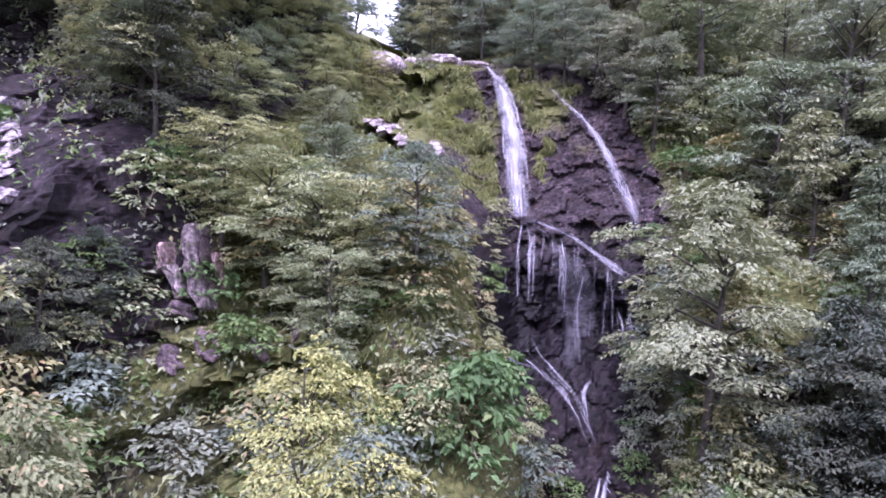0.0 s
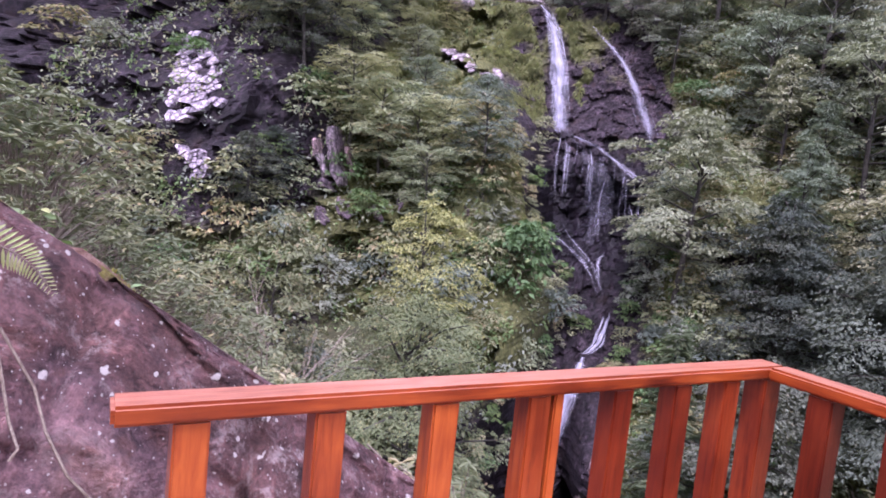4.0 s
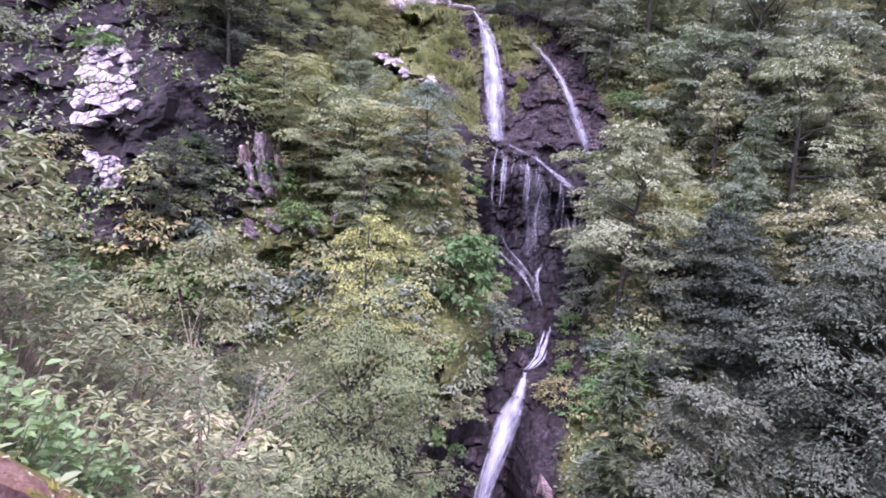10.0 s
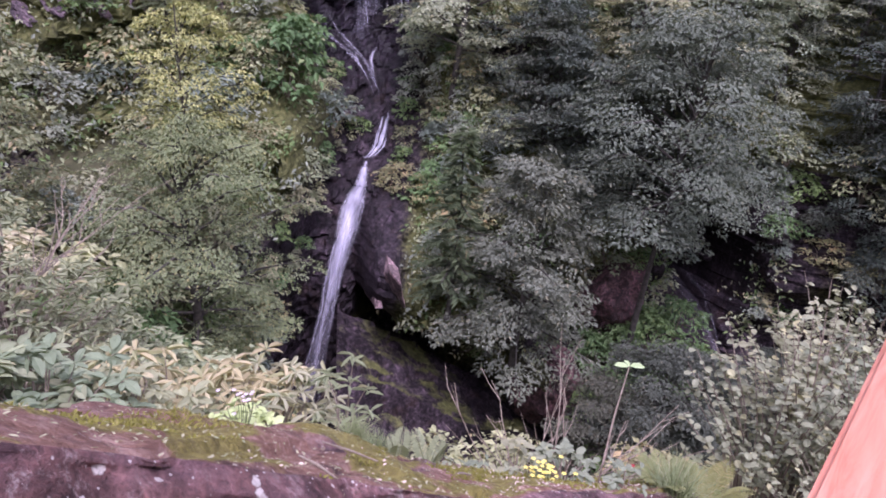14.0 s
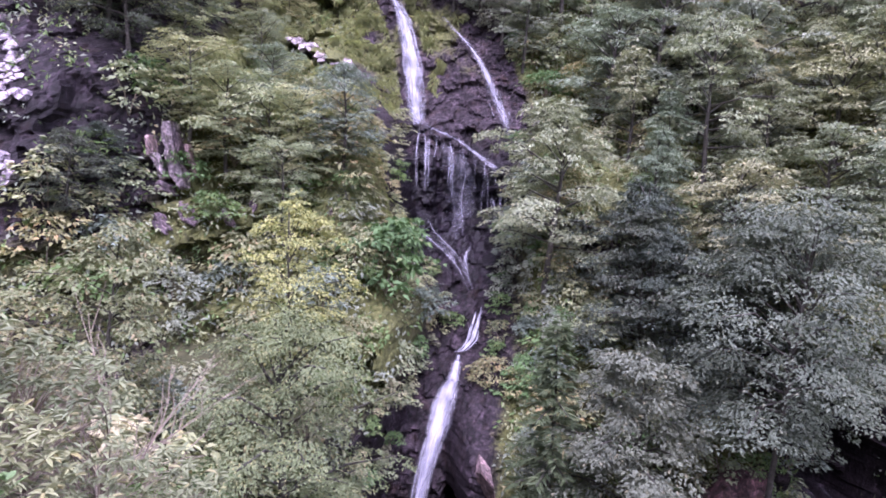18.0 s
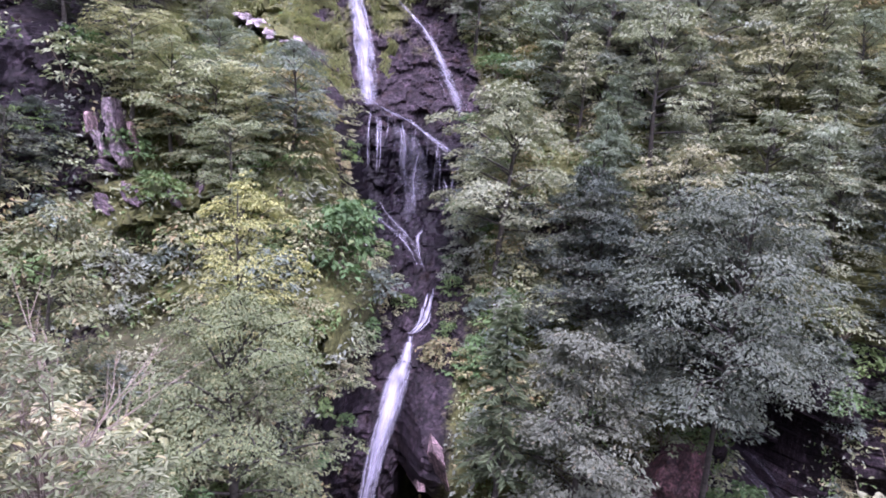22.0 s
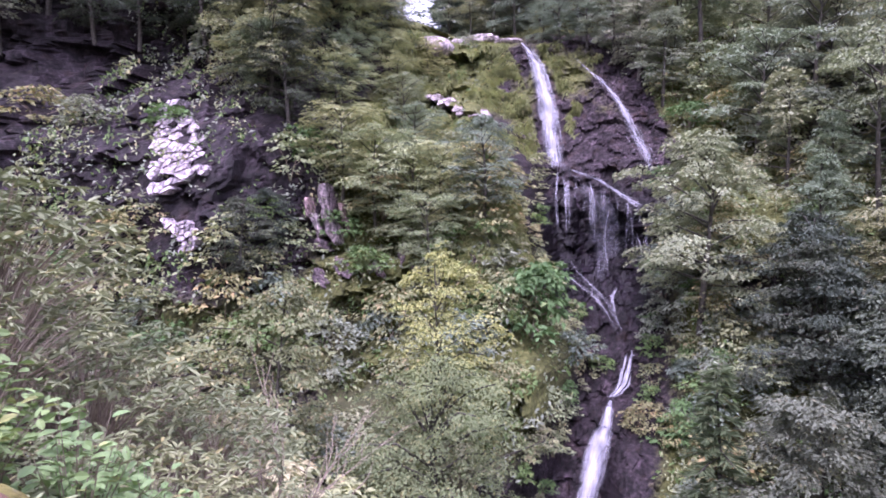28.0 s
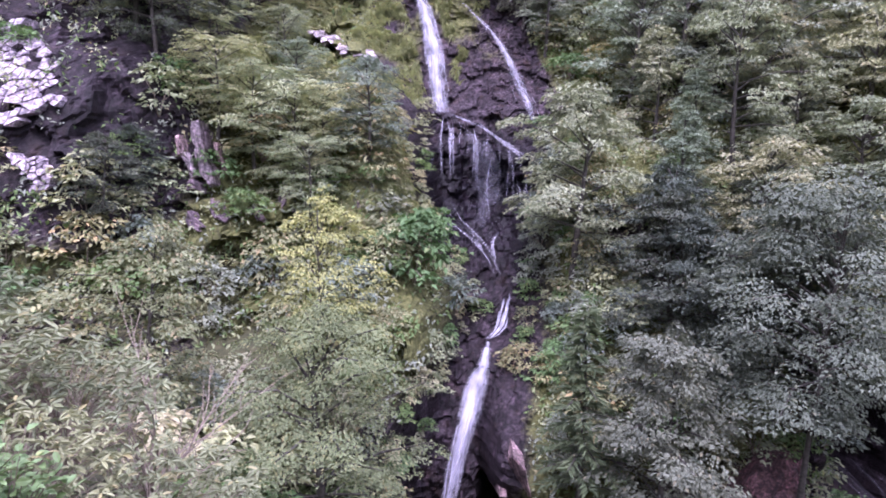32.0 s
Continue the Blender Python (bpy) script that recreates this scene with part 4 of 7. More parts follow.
water_strands(fall, "narrow_chute", [(1.22, -2.25, 0.15), (1.25, -2.55, 0.3), (1.15, -3.0, 0.35), (1.0, -3.5, 0.3), (0.7, -3.75, 0.3), (0.45, -3.8, 0.2)], 9, (0.05, 0.14), WATER, 15, body=0.3, cover=(0.4, 0.9))
LOWER = [(0.55, -3.85, 0.2), (0.32, -4.5, 0.3), (0.05, -5.2, 0.5), (-0.25, -6.2, 0.5), (-0.5, -7.4, 0.42), (-0.85, -9.5, 0.5), (-1.2, -11.5, 0.7), (-1.4, -13.2, 0.9)]
water_ribbon(fall, "lower_fall", [(u, z, 1.15 * w) for u, z, w in LOWER], WATER, 0.28, body=0.2, free=True, columns=13)
water_ribbon(fall, "lower_fall", [(0.5, -4.0, 0.3), (0.34, -4.5, 0.5), (0.1, -5.1, 0.85), (-0.15, -5.9, 0.8), (-0.38, -6.9, 0.65), (-0.6, -8.0, 0.5)], WATER, 0.34, body=0.34, free=True, columns=11)
water_strands(fall, "lower_thread", LOWER, 20, (0.04, 0.13), STRAND, 16, body=0.26, cover=(0.2, 0.8), lift=0.3, free=True)
fall2 = thing("side_waterfall", "slim white side fall sliding down mossy rock", "waterfall", kind="stuff")
SIDE = [(-0.8, 9.95, 0.15), (-0.1, 9.2, 0.35), (0.6, 8.3, 0.45), (1.2, 7.2, 0.55), (1.7, 6.2, 0.65), (2.15, 5.0, 0.75), (2.35, 4.1, 0.6)]
water_ribbon(fall2, "slide", [(u, z, 0.95 * w) for u, z, w in SIDE], STRAND, 0.14, body=0.2, columns=11)
water_strands(fall2, "slide_thread", SIDE, 8, (0.04, 0.12), STRAND, 17, body=0.24, cover=(0.2, 0.6), wander=0.4)
fall3 = thing("stream_cascade", "small white cascade in a dark hollow", "waterfall", kind="stuff")
water_strands(fall3, "slide", [(13.0, -7.6, 0.9), (13.3, -8.1, 1.1), (13.5, -8.5, 0.6), (13.5, -9.0, 0.4), (13.7, -10.6, 0.5)], 5, (0.04, 0.14), STRAND, 18, body=0.14, lift=0.3)


# ---- pale broken slabs set in the cliff ----
def clip_cell(poly, px, py, qx, qy):
    """Keeps the part of a polygon that lies nearer to p than to q."""
    mx, my, nx, ny = (px + qx) / 2, (py + qy) / 2, qx - px, qy - py
    out = []
    for i in range(len(poly)):
        (ax, ay), (bx, by_) = poly[i], poly[(i + 1) % len(poly)]
        da, db = (ax - mx) * nx + (ay - my) * ny, (bx - mx) * nx + (by_ - my) * ny
        if da <= 0:
            out.append((ax, ay))
        if da * db < 0:
            t = da / (da - db)
            out.append((ax + (bx - ax) * t, ay + (by_ - ay) * t))
    return out


def cracked_patch(label, inside, box, du, dz, mat, seed, gap=0.03, thick=0.05, keep=0.93, lean=0.0, proud=0.3):
    """A bare patch of the cliff, split by thin cracks into flat stones that lie in one surface. inside(u, z) tells its outline."""
    rng = np.random.default_rng(seed)
    u0, u1, z0, z1 = box
    wanted = int((u1 - u0 + 2 * du) * (z1 - z0 + 2 * dz) / (0.7 * du * dz))
    seeds = []
    for u, z in zip(rng.uniform(u0 - du, u1 + du, 3 * wanted), rng.uniform(z0 - dz, z1 + dz, 3 * wanted)):
        if all(abs(u - a) / du + abs(z - b) / dz > 0.36 for a, b in seeds) and len(seeds) < wanted:
            seeds.append((u, z))
    cu, cz = (u0 + u1) / 2, (z0 + z1) / 2
    A = np.array([(u, z, 1) for u in np.linspace(u0, u1, 6) for z in np.linspace(z0, z1, 6)])
    slope = np.linalg.lstsq(A, face(A[:, 0], A[:, 1]), rcond=None)[0]
    base = world_of(cu, slope @ (cu, cz, 1) - proud, cz)
    ob = thing("rock_outcrop", label, "rock", at=tuple(base))
    for u, z in seeds:
        if not inside(u, z) or rng.random() > keep:
            continue
        poly = [(u - 1.3 * du, z - 1.3 * dz), (u + 1.3 * du, z - 1.3 * dz), (u + 1.3 * du, z + 1.3 * dz), (u - 1.3 * du, z + 1.3 * dz)]
        for a, b in seeds:
            if (a, b) != (u, z) and abs(a - u) < 2.2 * du and abs(b - z) < 2.2 * dz:
                poly = clip_cell(poly, u, z, a, b)
        if len(poly) < 3:
            continue
        k = len(poly)
        g = gap * rng.uniform(0.6, 1.8)
        pts = [(a + (u - a) * min(0.6, g / max(abs(a - u), abs(b - z), 0.02)), b + (z - b) * min(0.6, g / max(abs(a - u), abs(b - z), 0.02))) for a, b in poly]
        tilt = rng.normal(0, 0.1, 2)
        out = rng.uniform(0.3, 1.0) * thick
        rise = lambda a, b: float(slope @ (a, b, 1)) - proud + tilt[0] * (a - u) + tilt[1] * (b - z)
        V = [world_of(a, rise(a, b) + 0.5 + proud, b) for a, b in pts] + [world_of(a, rise(a, b), b) for a, b in pts] + [world_of(u + (a - u) * 0.92, rise(a, b) - out, z + (b - z) * 0.92) for a, b in pts]
        F = [tuple(range(2 * k, 3 * k))]
        for i in range(k):
            j = (i + 1) % k
            F += [(i, j, k + j, k + i), (k + i, k + j, 2 * k + j, 2 * k + i)]
        part("slab", mesh_from("slab", np.array(V) - base, F, mat), mat, ob)
    return ob


rng = np.random.default_rng(5)
edge = lambda u, z, k: 0.22 * float(fractal(np.array(u * 1.6), np.array(z * 1.6), k))
cracked_patch("bright white fractured slabs on the dark cliff", lambda u, z: z > 2.85 and np.interp(z, [2.6, 3.4, 4.1, 5.0, 5.8], [-12.9, -13.3, -13.75, -14.15, -14.5]) < u + 0.7 * edge(u, z, 5) < np.interp(z, [2.6, 3.1, 3.5, 3.75, 4.1, 4.8, 5.3, 5.8], [-12.4, -12.2, -11.4, -11.7, -12.05, -12.3, -13.2, -14.1]), (-14.6, -11.2, 2.9, 5.9), 0.5, 0.17, PALE, 1, 0.018, 0.09, 0.76)
cracked_patch("small bright white outcrop among shrubs", lambda u, z: abs(u + 11.7 + 0.75 * (z - 1.55)) < 0.38 + edge(u, z, 6) and 1.1 < z < 2.0, (-12.5, -11.0, 1.0, 2.1), 0.26, 0.16, PALE, 2, 0.014, 0.07, 0.9)
def shard(ob, outline, proud, mat, seed):
    """A leaning slab with a chipped front, from its outline in (u, z)."""
    rng = np.random.default_rng(seed)
    ring = []
    for (a, b), (c, d) in zip(outline, outline[1:] + outline[:1]):
        ring += [(a, b), ((a + c) / 2 + rng.normal(0, 0.03), (b + d) / 2 + rng.normal(0, 0.04))]
    k = len(ring)
    mu, mz = np.mean(ring, axis=0)
    A = np.array([(q[0], q[1], 1.0) for q in ring])
    slope = np.linalg.lstsq(A, face(A[:, 0], A[:, 1]), rcond=None)[0]
    lay = lambda q, s, v: world_of(mu + (q[0] - mu) * s, float(slope @ (mu + (q[0] - mu) * s, mz + (q[1] - mz) * s, 1.0)) - proud + v, mz + (q[1] - mz) * s)
    V = [lay(q, 1.0, 1.2) for q in ring] + [lay(q, 1.0, 0.0) for q in ring] + [lay(q, 0.94, -0.02 - 0.09 * rng.random()) for q in ring] + [lay(q, 0.55, -0.02 - 0.16 * rng.random()) for q in ring] + [lay((mu, mz), 1, -0.1)]
    F = []
    for i in range(k):
        j = (i + 1) % k
        F += [(r * k + i, r * k + j, (r + 1) * k + j, (r + 1) * k + i) for r in range(3)] + [(3 * k + i, 3 * k + j, 4 * k)]
    part("slab", mesh_from("slab", np.array(V) - np.array(ob.location), F, mat), mat, ob)


leaning = thing("rock_outcrop", "pale grey leaning slabs below an overhang", "rock", at=tuple(world_of(-8.7, float(face(-8.7, 2.2)), 2.2)))
for k, (outline, out) in enumerate((([(-8.85, 3.2), (-8.7, 3.25), (-8.58, 2.6), (-8.4, 1.9), (-8.2, 1.25), (-8.3, 1.2), (-8.55, 1.6), (-8.72, 2.2), (-8.82, 2.7)], 0.5), ([(-8.6, 3.0), (-8.52, 2.95), (-8.4, 2.3), (-8.5, 2.2)], 0.42), ([(-8.3, 2.6), (-8.22, 2.6), (-8.0, 1.75), (-8.06, 1.6)], 0.4),
                                    ([(-8.95, 2.2), (-8.8, 2.1), (-8.6, 1.5), (-8.78, 1.45)], 0.45), ([(-8.75, 1.45), (-8.5, 1.3), (-8.42, 1.0), (-8.75, 1.1)], 0.5), ([(-9.1, 2.7), (-9.0, 2.75), (-8.88, 2.2), (-8.98, 2.1)], 0.35))):
    shard(leaning, outline, out, (GREYROCK, WEATHERED_DARK, PINK)[k % 3], 60 + k)
bands = thing("rock_outcrop", "tilted grey-purple rock bands showing between the shrubs", "rock", at=tuple(world_of(-7.0, float(face(-7.0, 0.6)), 0.6)))
for k, (u, z, w, h) in enumerate(((-6.3, 1.0, 0.5, 0.9), (-5.8, 0.7, 0.45, 0.8), (-7.9, 0.5, 0.7, 0.7), (-8.4, 0.2, 0.5, 0.6), (-3.3, 0.9, 0.5, 1.3), (-3.7, 0.5, 0.4, 1.0), (-6.8, 0.4, 0.4, 0.5))):
    shard(bands, [(u - w / 2, z + h / 2), (u - 0.1 * w, z + 0.42 * h), (u + 0.5 * w, z - 0.3 * h), (u + 0.38 * w, z - h / 2), (u - 0.1 * w, z - 0.3 * h), (u - 0.42 * w, z + 0.1 * h)], 0.1, WEATHERED_DARK, 40 + k)
cracked_patch("white ledge rocks under the mossy dome", lambda u, z: abs(z - 6.9 + 0.42 * (u + 5.1)) < 0.3 + 0.7 * edge(u, z, 8) and -6.1 < u < -4.15, (-6.3, -4.0, 6.3, 7.6), 0.5, 0.17, WEATHERED, 5, 0.01, 0.12, 0.95, 0.0, 0.45)
cracked_patch("pale ledge rocks high under the mossy dome", lambda u, z: abs(z - 7.65 + 0.5 * (u + 6.7)) < 0.24 + 0.6 * edge(u, z, 9) and -7.2 < u < -6.1, (-7.4, -6.0, 7.1, 8.2), 0.4, 0.18, WEATHERED, 6, 0.01, 0.12, 0.95, 0.0, 0.8)
for i, (u, z, w, d, h, label) in enumerate(((-7.7, 10.9, 2.0, 1.8, 1.1, "rounded weathered boulder with a pale top on the dome"), (-6.1, 11.8, 2.6, 2.2, 0.7, "broad pale rock capping the mossy dome"), (-4.6, 11.75, 2.1, 1.9, 0.5, "flat pale rock at the brink of the fall"), (-6.8, 11.5, 1.0, 1.2, 0.6, "small pale rock on the dome"))):
    bm = bmesh.new()
    bmesh.ops.create_icosphere(bm, subdivisions=4, radius=1)
    for q in bm.verts:
        k = 1 + 0.2 * noise.noise(q.co * 1.2 + Vector((i * 4, 0, 0))) + 0.1 * noise.noise(q.co * 3.0 + Vector((0, i * 5, 0))) + 0.04 * noise.noise(q.co * 8.0)
        q.co = Vector((q.co.x * w / 2 * k, q.co.y * d / 2 * k, q.co.z * h / 2 * k))
    ob = part("boulder", bm, WEATHERED, None)
    ob.data.polygons.foreach_set("use_smooth", np.full(len(ob.data.polygons), True))
    tagged(ob, label, "rock", "rocks on the dome")
    ob.location, ob.rotation_euler = tuple(world_of(u, float(face(u, z)) + 0.15, z - 0.1)), (0.0, rng.normal(0, 0.1), radians(-22))
bare_slab = thing("rock_outcrop", "pinkish bare slab beside the lower fall", "rock", at=tuple(world_of(1.25, float(face(1.25, -7.0)), -7.0)))
shard(bare_slab, [(1.1, -5.8), (1.4, -6.0), (1.62, -6.9), (1.4, -7.9), (1.0, -8.3), (0.8, -7.9), (0.95, -7.0), (0.98, -6.3)], 0.55, PINK, 7)
shard(bare_slab, [(0.8, -7.2), (0.98, -7.1), (1.0, -8.1), (0.75, -8.8), (0.6, -8.2)], 0.5, PINK, 8)
bm = bmesh.new()
bmesh.ops.create_icosphere(bm, subdivisions=5, radius=1)
for q in bm.verts:
    k = 1 + 0.22 * noise.noise(q.co * 1.4) + 0.14 * noise.noise(q.co * 3.2 + Vector((3, 0, 0))) + 0.06 * noise.noise(q.co * 8.0)
    q.co = Vector((q.co.x * 0.95 * k, q.co.y * 1.3 * k, q.co.z * 1.2 * k + 0.55 * q.co.x))
ob = part("boulder", bm, RED, None)
tagged(ob, "bare reddish rock jutting out above the stream", "rock")
ob.location, ob.rotation_euler = tuple(world_of(9.1, 19.9, -7.5)), (0, 0.2, radians(-22))
ob = tagged(new("boulder", ob.data), "dark reddish rock foot under the hanging bushes", "rock")
ob.location, ob.rotation_euler, ob.scale = tuple(world_of(6.6, 18.4, -10.2)), (0.3, -0.5, radians(20)), (1.1, 1.0, 1.15)


# ---- trees and shrubs ----
def crown_points(rng, height, width, base, boughs, pads, per, shape, flat=0.38, pad=0.0):
    """Leaves on flat drooping sprays set along boughs round a stem: places, directions and the boughs' lines."""
    P, D, lines = [], [], []
    pad = pad or 0.13 * width + 0.12
    ang = rng.uniform(0, 6.28)
    for b in range(boughs):
        h = base + (1 - base) * ((b + rng.uniform(0.1, 0.9)) / boughs)
        ang += 2.399 + rng.normal(0, 0.4)
        rel = (h - base) / (1 - base)
        reach = width / 2 * shape(rel) * rng.uniform(0.55, 1.2)
        rise = reach * (rng.uniform(-0.1, 0.25) + 0.55 * rel)
        a = np.array([0, 0, h * height * 0.94])
        d = np.array([math.cos(ang), math.sin(ang), 0])
        side = np.array([-d[1], d[0], 0])
        on = lambda s: a + d * reach * s + np.array([0, 0, rise * s - 0.16 * reach * s * s])
        lines.append((a - np.array([0, 0, 0.08 * height * rel]), on(0.5), on(1.0)))
        for c in range(pads):
            s = 1.0 if c == 0 else rng.uniform(0.28, 1.0)
            sgn = rng.choice((-1, 1))
            lat = sgn * rng.uniform(0.05, 0.42) * reach * (1.25 - s) * (c > 0)
            size = pad * rng.uniform(0.6, 1.35)
            q = on(s) + side * lat + np.array([0, 0, rng.normal(0, 0.022 * height)])
            way = unit(d * rng.uniform(0.6, 1.0) + side * (sgn * 0.6 * (c > 0) + rng.normal(0, 0.3)))
            cross = np.array([-way[1], way[0], 0])
            k = max(6, int(per * (size / pad) ** 1.5))
            t = rng.random(k) ** 0.8
            w = rng.uniform(-1, 1, k) * 0.5 * size * np.sin(np.pi * np.clip(0.12 + 0.84 * t, 0, 1))
            drop = rng.uniform(0.1, 0.5)
            g = way * ((t - 0.45) * size)[:, None] + cross * w[:, None]
            g[:, 2] += -drop * size * (t * t + 1.6 * (w / size) ** 2) + rng.normal(0, 0.1 * flat * size, k)
            P.append(q + g)
            D.append(way * 0.8 + cross * (np.sign(w) * 0.8)[:, None] + rng.normal(0, 0.3, (k, 3)) - np.array([0, 0, 0.15 + drop * 0.5]))
    return np.concatenate(P), np.concatenate(D), lines


def foliage(rng, P, D, leaf, mat, name="crown", slim=0.5, tilt=0.3):
    up = np.array([0, 0, 1.0]) + rng.normal(0, tilt, P.shape)
    L = 1.35 * leaf * rng.uniform(0.6, 1.3, len(P))
    v, f = leaves(P, D, up, L, L * slim)
    return mesh_from(name, v, f, mat)


def trunk_mesh(rng, height, radius, lines, lean=0.0):
    t = np.linspace(0, 1, 7)
    pts = np.stack([lean * t * height + 0.03 * height * np.sin(3 * t + rng.uniform(0, 6)), 0.03 * height * np.sin(2.4 * t + rng.uniform(0, 6)), t * height * 0.97 - 0.3], -1)
    pts[:, :2] -= pts[0, :2]
    pieces = [tube(pts, radius * (1.05 - t) + 0.01, 7)]
    for a, mid, e in lines:
        o = np.array([np.interp(a[2], pts[:, 2], pts[:, 0]), np.interp(a[2], pts[:, 2], pts[:, 1]), 0])
        pieces.append(tube([a + o, mid, e], [radius * 0.32, radius * 0.2, 0.012], 5))
    v, f = joined(pieces)
    return mesh_from("trunk", v, f, BARK, True)


ROUND = lambda r: max(0.25, math.sin(min(1, 0.18 + 0.86 * r) * math.pi) ** 0.6)
CONE = lambda r: max(0.12, 1 - 0.9 * r)
SPREAD = lambda r: max(0.3, 1.0 - abs(r - 0.55) * 1.1)


def tree(seed, label, kind, height, width, base, boughs, clusters, per, leaf, shape=ROUND, radius=None, slim=0.5, category="tree", group="", flat=0.38, pad=0.0):
    rng = np.random.default_rng(seed)
    P, D, lines = crown_points(rng, height, width, base, boughs, clusters, per, shape, flat, pad)
    ob = thing("tree", label, category, group)
    part("trunk", trunk_mesh(rng, height, radius or height * 0.017, lines), BARK, ob)
    part("crown", foliage(rng, P, D, leaf, LEAF[kind], slim=slim), LEAF[kind], ob)
    return ob


def stand(ob, u, v, z, turn=0.0, size=1.0, tall=1.0):
    p = world_of(u, v, z)
    m = Matrix.Translation(p) @ Matrix.Rotation(turn, 4, "Z")
    ob.matrix_basis = m @ Matrix.Diagonal((size, size, size * tall, 1))
    return ob


def again(src, u, v, z, turn=0.0, size=1.0, tall=1.0, label=""):
    ob = copy_thing(src, Matrix.Identity(4))
    stand(ob, u, v, z, turn, size, tall)
    if label:
        ob["label"] = label
    return ob


# named trees, each at its own place
t_alder = stand(tree(1, "broad pale green alder leaning over the fall", "pale", 7.6, 5.4, 0.3, 26, 11, 62, 0.09), 3.3, 22.6, -2.3)
t_big = stand(tree(2, "large spreading silvery grey-green alder above the stream", "silver", 14.6, 8.0, 0.6, 40, 17, 74, 0.085, ROUND, 0.13, pad=1.1), 9.3, 18.4, -12.4, 0.6, 1.0)
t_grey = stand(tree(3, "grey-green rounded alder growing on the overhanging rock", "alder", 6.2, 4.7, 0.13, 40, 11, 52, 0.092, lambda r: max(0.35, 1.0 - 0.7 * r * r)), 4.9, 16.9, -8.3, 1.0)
t_yellow = stand(tree(4, "slender young tree with yellowing leaves", "yellow", 7.2, 2.7, 0.5, 30, 8, 40, 0.062, ROUND, 0.05, pad=0.5), -3.75, 16.0, -5.8, 0.3, 1.0)
t_beech = stand(tree(5, "small hornbeam with fine drooping grey-green sprays", "horn", 5.9, 5.2, 0.10, 44, 12, 84, 0.05, ROUND, 0.13, flat=0.25), -3.4, 14.0, -7.1, 0.2, 1.0, 1.05)
t_tall = stand(tree(6, "tall slim alder on the rim of the gorge, leaves painted lighter", "lit_alder", 10.0, 5.0, 0.4, 20, 9, 40, 0.11, ROUND, 0.13), 3.9, 32.0, 4.0)
t_light = stand(tree(7, "pale green young tree among darker ones", "pale", 7.0, 4.2, 0.22, 22, 9, 40, 0.1, CONE, 0.1), 6.8, 26.6, 1.2, 2.0)
t_dark = stand(tree(8, "dark green broadleaf tree on the steep slope", "dark", 8.0, 5.6, 0.2, 24, 10, 42, 0.115), 11.5, 27.0, 2.6)
t_spray = stand(tree(9, "hornbeam with layered yellow-green sprays on the cliff", "beech", 6.0, 5.4, 0.18, 22, 11, 52, 0.088, SPREAD, 0.09, flat=0.25), -6.2, 21.4, 0.2, 0.0, 0.75)
t_stream = stand(tree(16, "grey-green bushy tree beside the stream", "stream", 4.2, 3.8, 0.06, 30, 10, 64, 0.06, ROUND, 0.05), 12.0, 14.8, -11.0)
t_bushy = stand(tree(10, "bushy pale shrub tree on the slope", "shrub", 4.2, 3.8, 0.08, 24, 9, 46, 0.078, ROUND, 0.05), -6.9, 13.3, -3.6)

# conifers: whorls of drooping boughs that shorten towards the tip
def conifer(seed, name, label, kind, height, reach_, boughs, needles, leaf, group=""):
    rng = np.random.default_rng(seed)
    ob = thing(name, label, "tree", group)
    P, D, lines = [], [], []
    for i in range(boughs):
        h = 0.08 + 0.9 * i / boughs
        a, reach = i * 2.4 + rng.normal(0, 0.3), (reach_ * (1 - h) ** 0.9 + 0.08) * rng.uniform(0.75, 1.15)
        d = np.array([math.cos(a), math.sin(a), 0])
        foot = np.array([0, 0, h * height])
        lines.append((foot, foot + d * reach * 0.5, foot + d * reach + np.array([0, 0, -0.18 * reach])))
        k = needles
        s = rng.uniform(0.1, 1, k)
        P.append(foot + d * reach * s[:, None] + np.stack([0 * s, 0 * s, -0.18 * reach * s * s], -1))
        sd = np.array([-d[1], d[0], 0]) * np.where(rng.random(k) < 0.5, -1, 1)[:, None]
        D.append(sd + d * 0.9 + rng.normal(0, 0.25, (k, 3)))
    part("trunk", trunk_mesh(rng, height, height * 0.014, lines[::3]), BARK, ob)
    part("crown", foliage(rng, np.concatenate(P), np.concatenate(D), leaf, LEAF[kind], slim=0.16, tilt=0.3), LEAF[kind], ob)
    return ob


fir = stand(conifer(40, "fir_tree", "slim dark fir against the rock wall", "fir", 5.6, 1.35, 64, 56, 0.24), 2.9, float(face(2.9, -7.3)) - 0.9, -7.1)


def on_face(u, z, lift=0.25):
    return float(face(u, z)) - lift


rng = np.random.default_rng(77)
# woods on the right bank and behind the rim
t_grove = stand(tree(12, "grey-green alder in the dense wood, leaves painted lighter", "lit_alder", 7.5, 5.6, 0.22, 24, 10, 42, 0.11), 14.5, 25.0, 1.0)
t_pale = stand(tree(13, "paler alder in the dense wood", "pale", 7.0, 5.2, 0.22, 24, 10, 42, 0.105), 9.4, 30.0, 5.2)
t_far = stand(tree(14, "tree on the misty upper slope, haze painted into its leaves", "dark", 9.0, 5.8, 0.15, 22, 8, 22, 0.22), 20.0, 40.0, 17.0)
t_low = stand(tree(15, "alder on the lower bank, shade painted into its leaves", "shaded", 7.0, 5.2, 0.2, 24, 10, 42, 0.1), 17.6, 20.5, -6.5)
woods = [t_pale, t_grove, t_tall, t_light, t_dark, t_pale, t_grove]
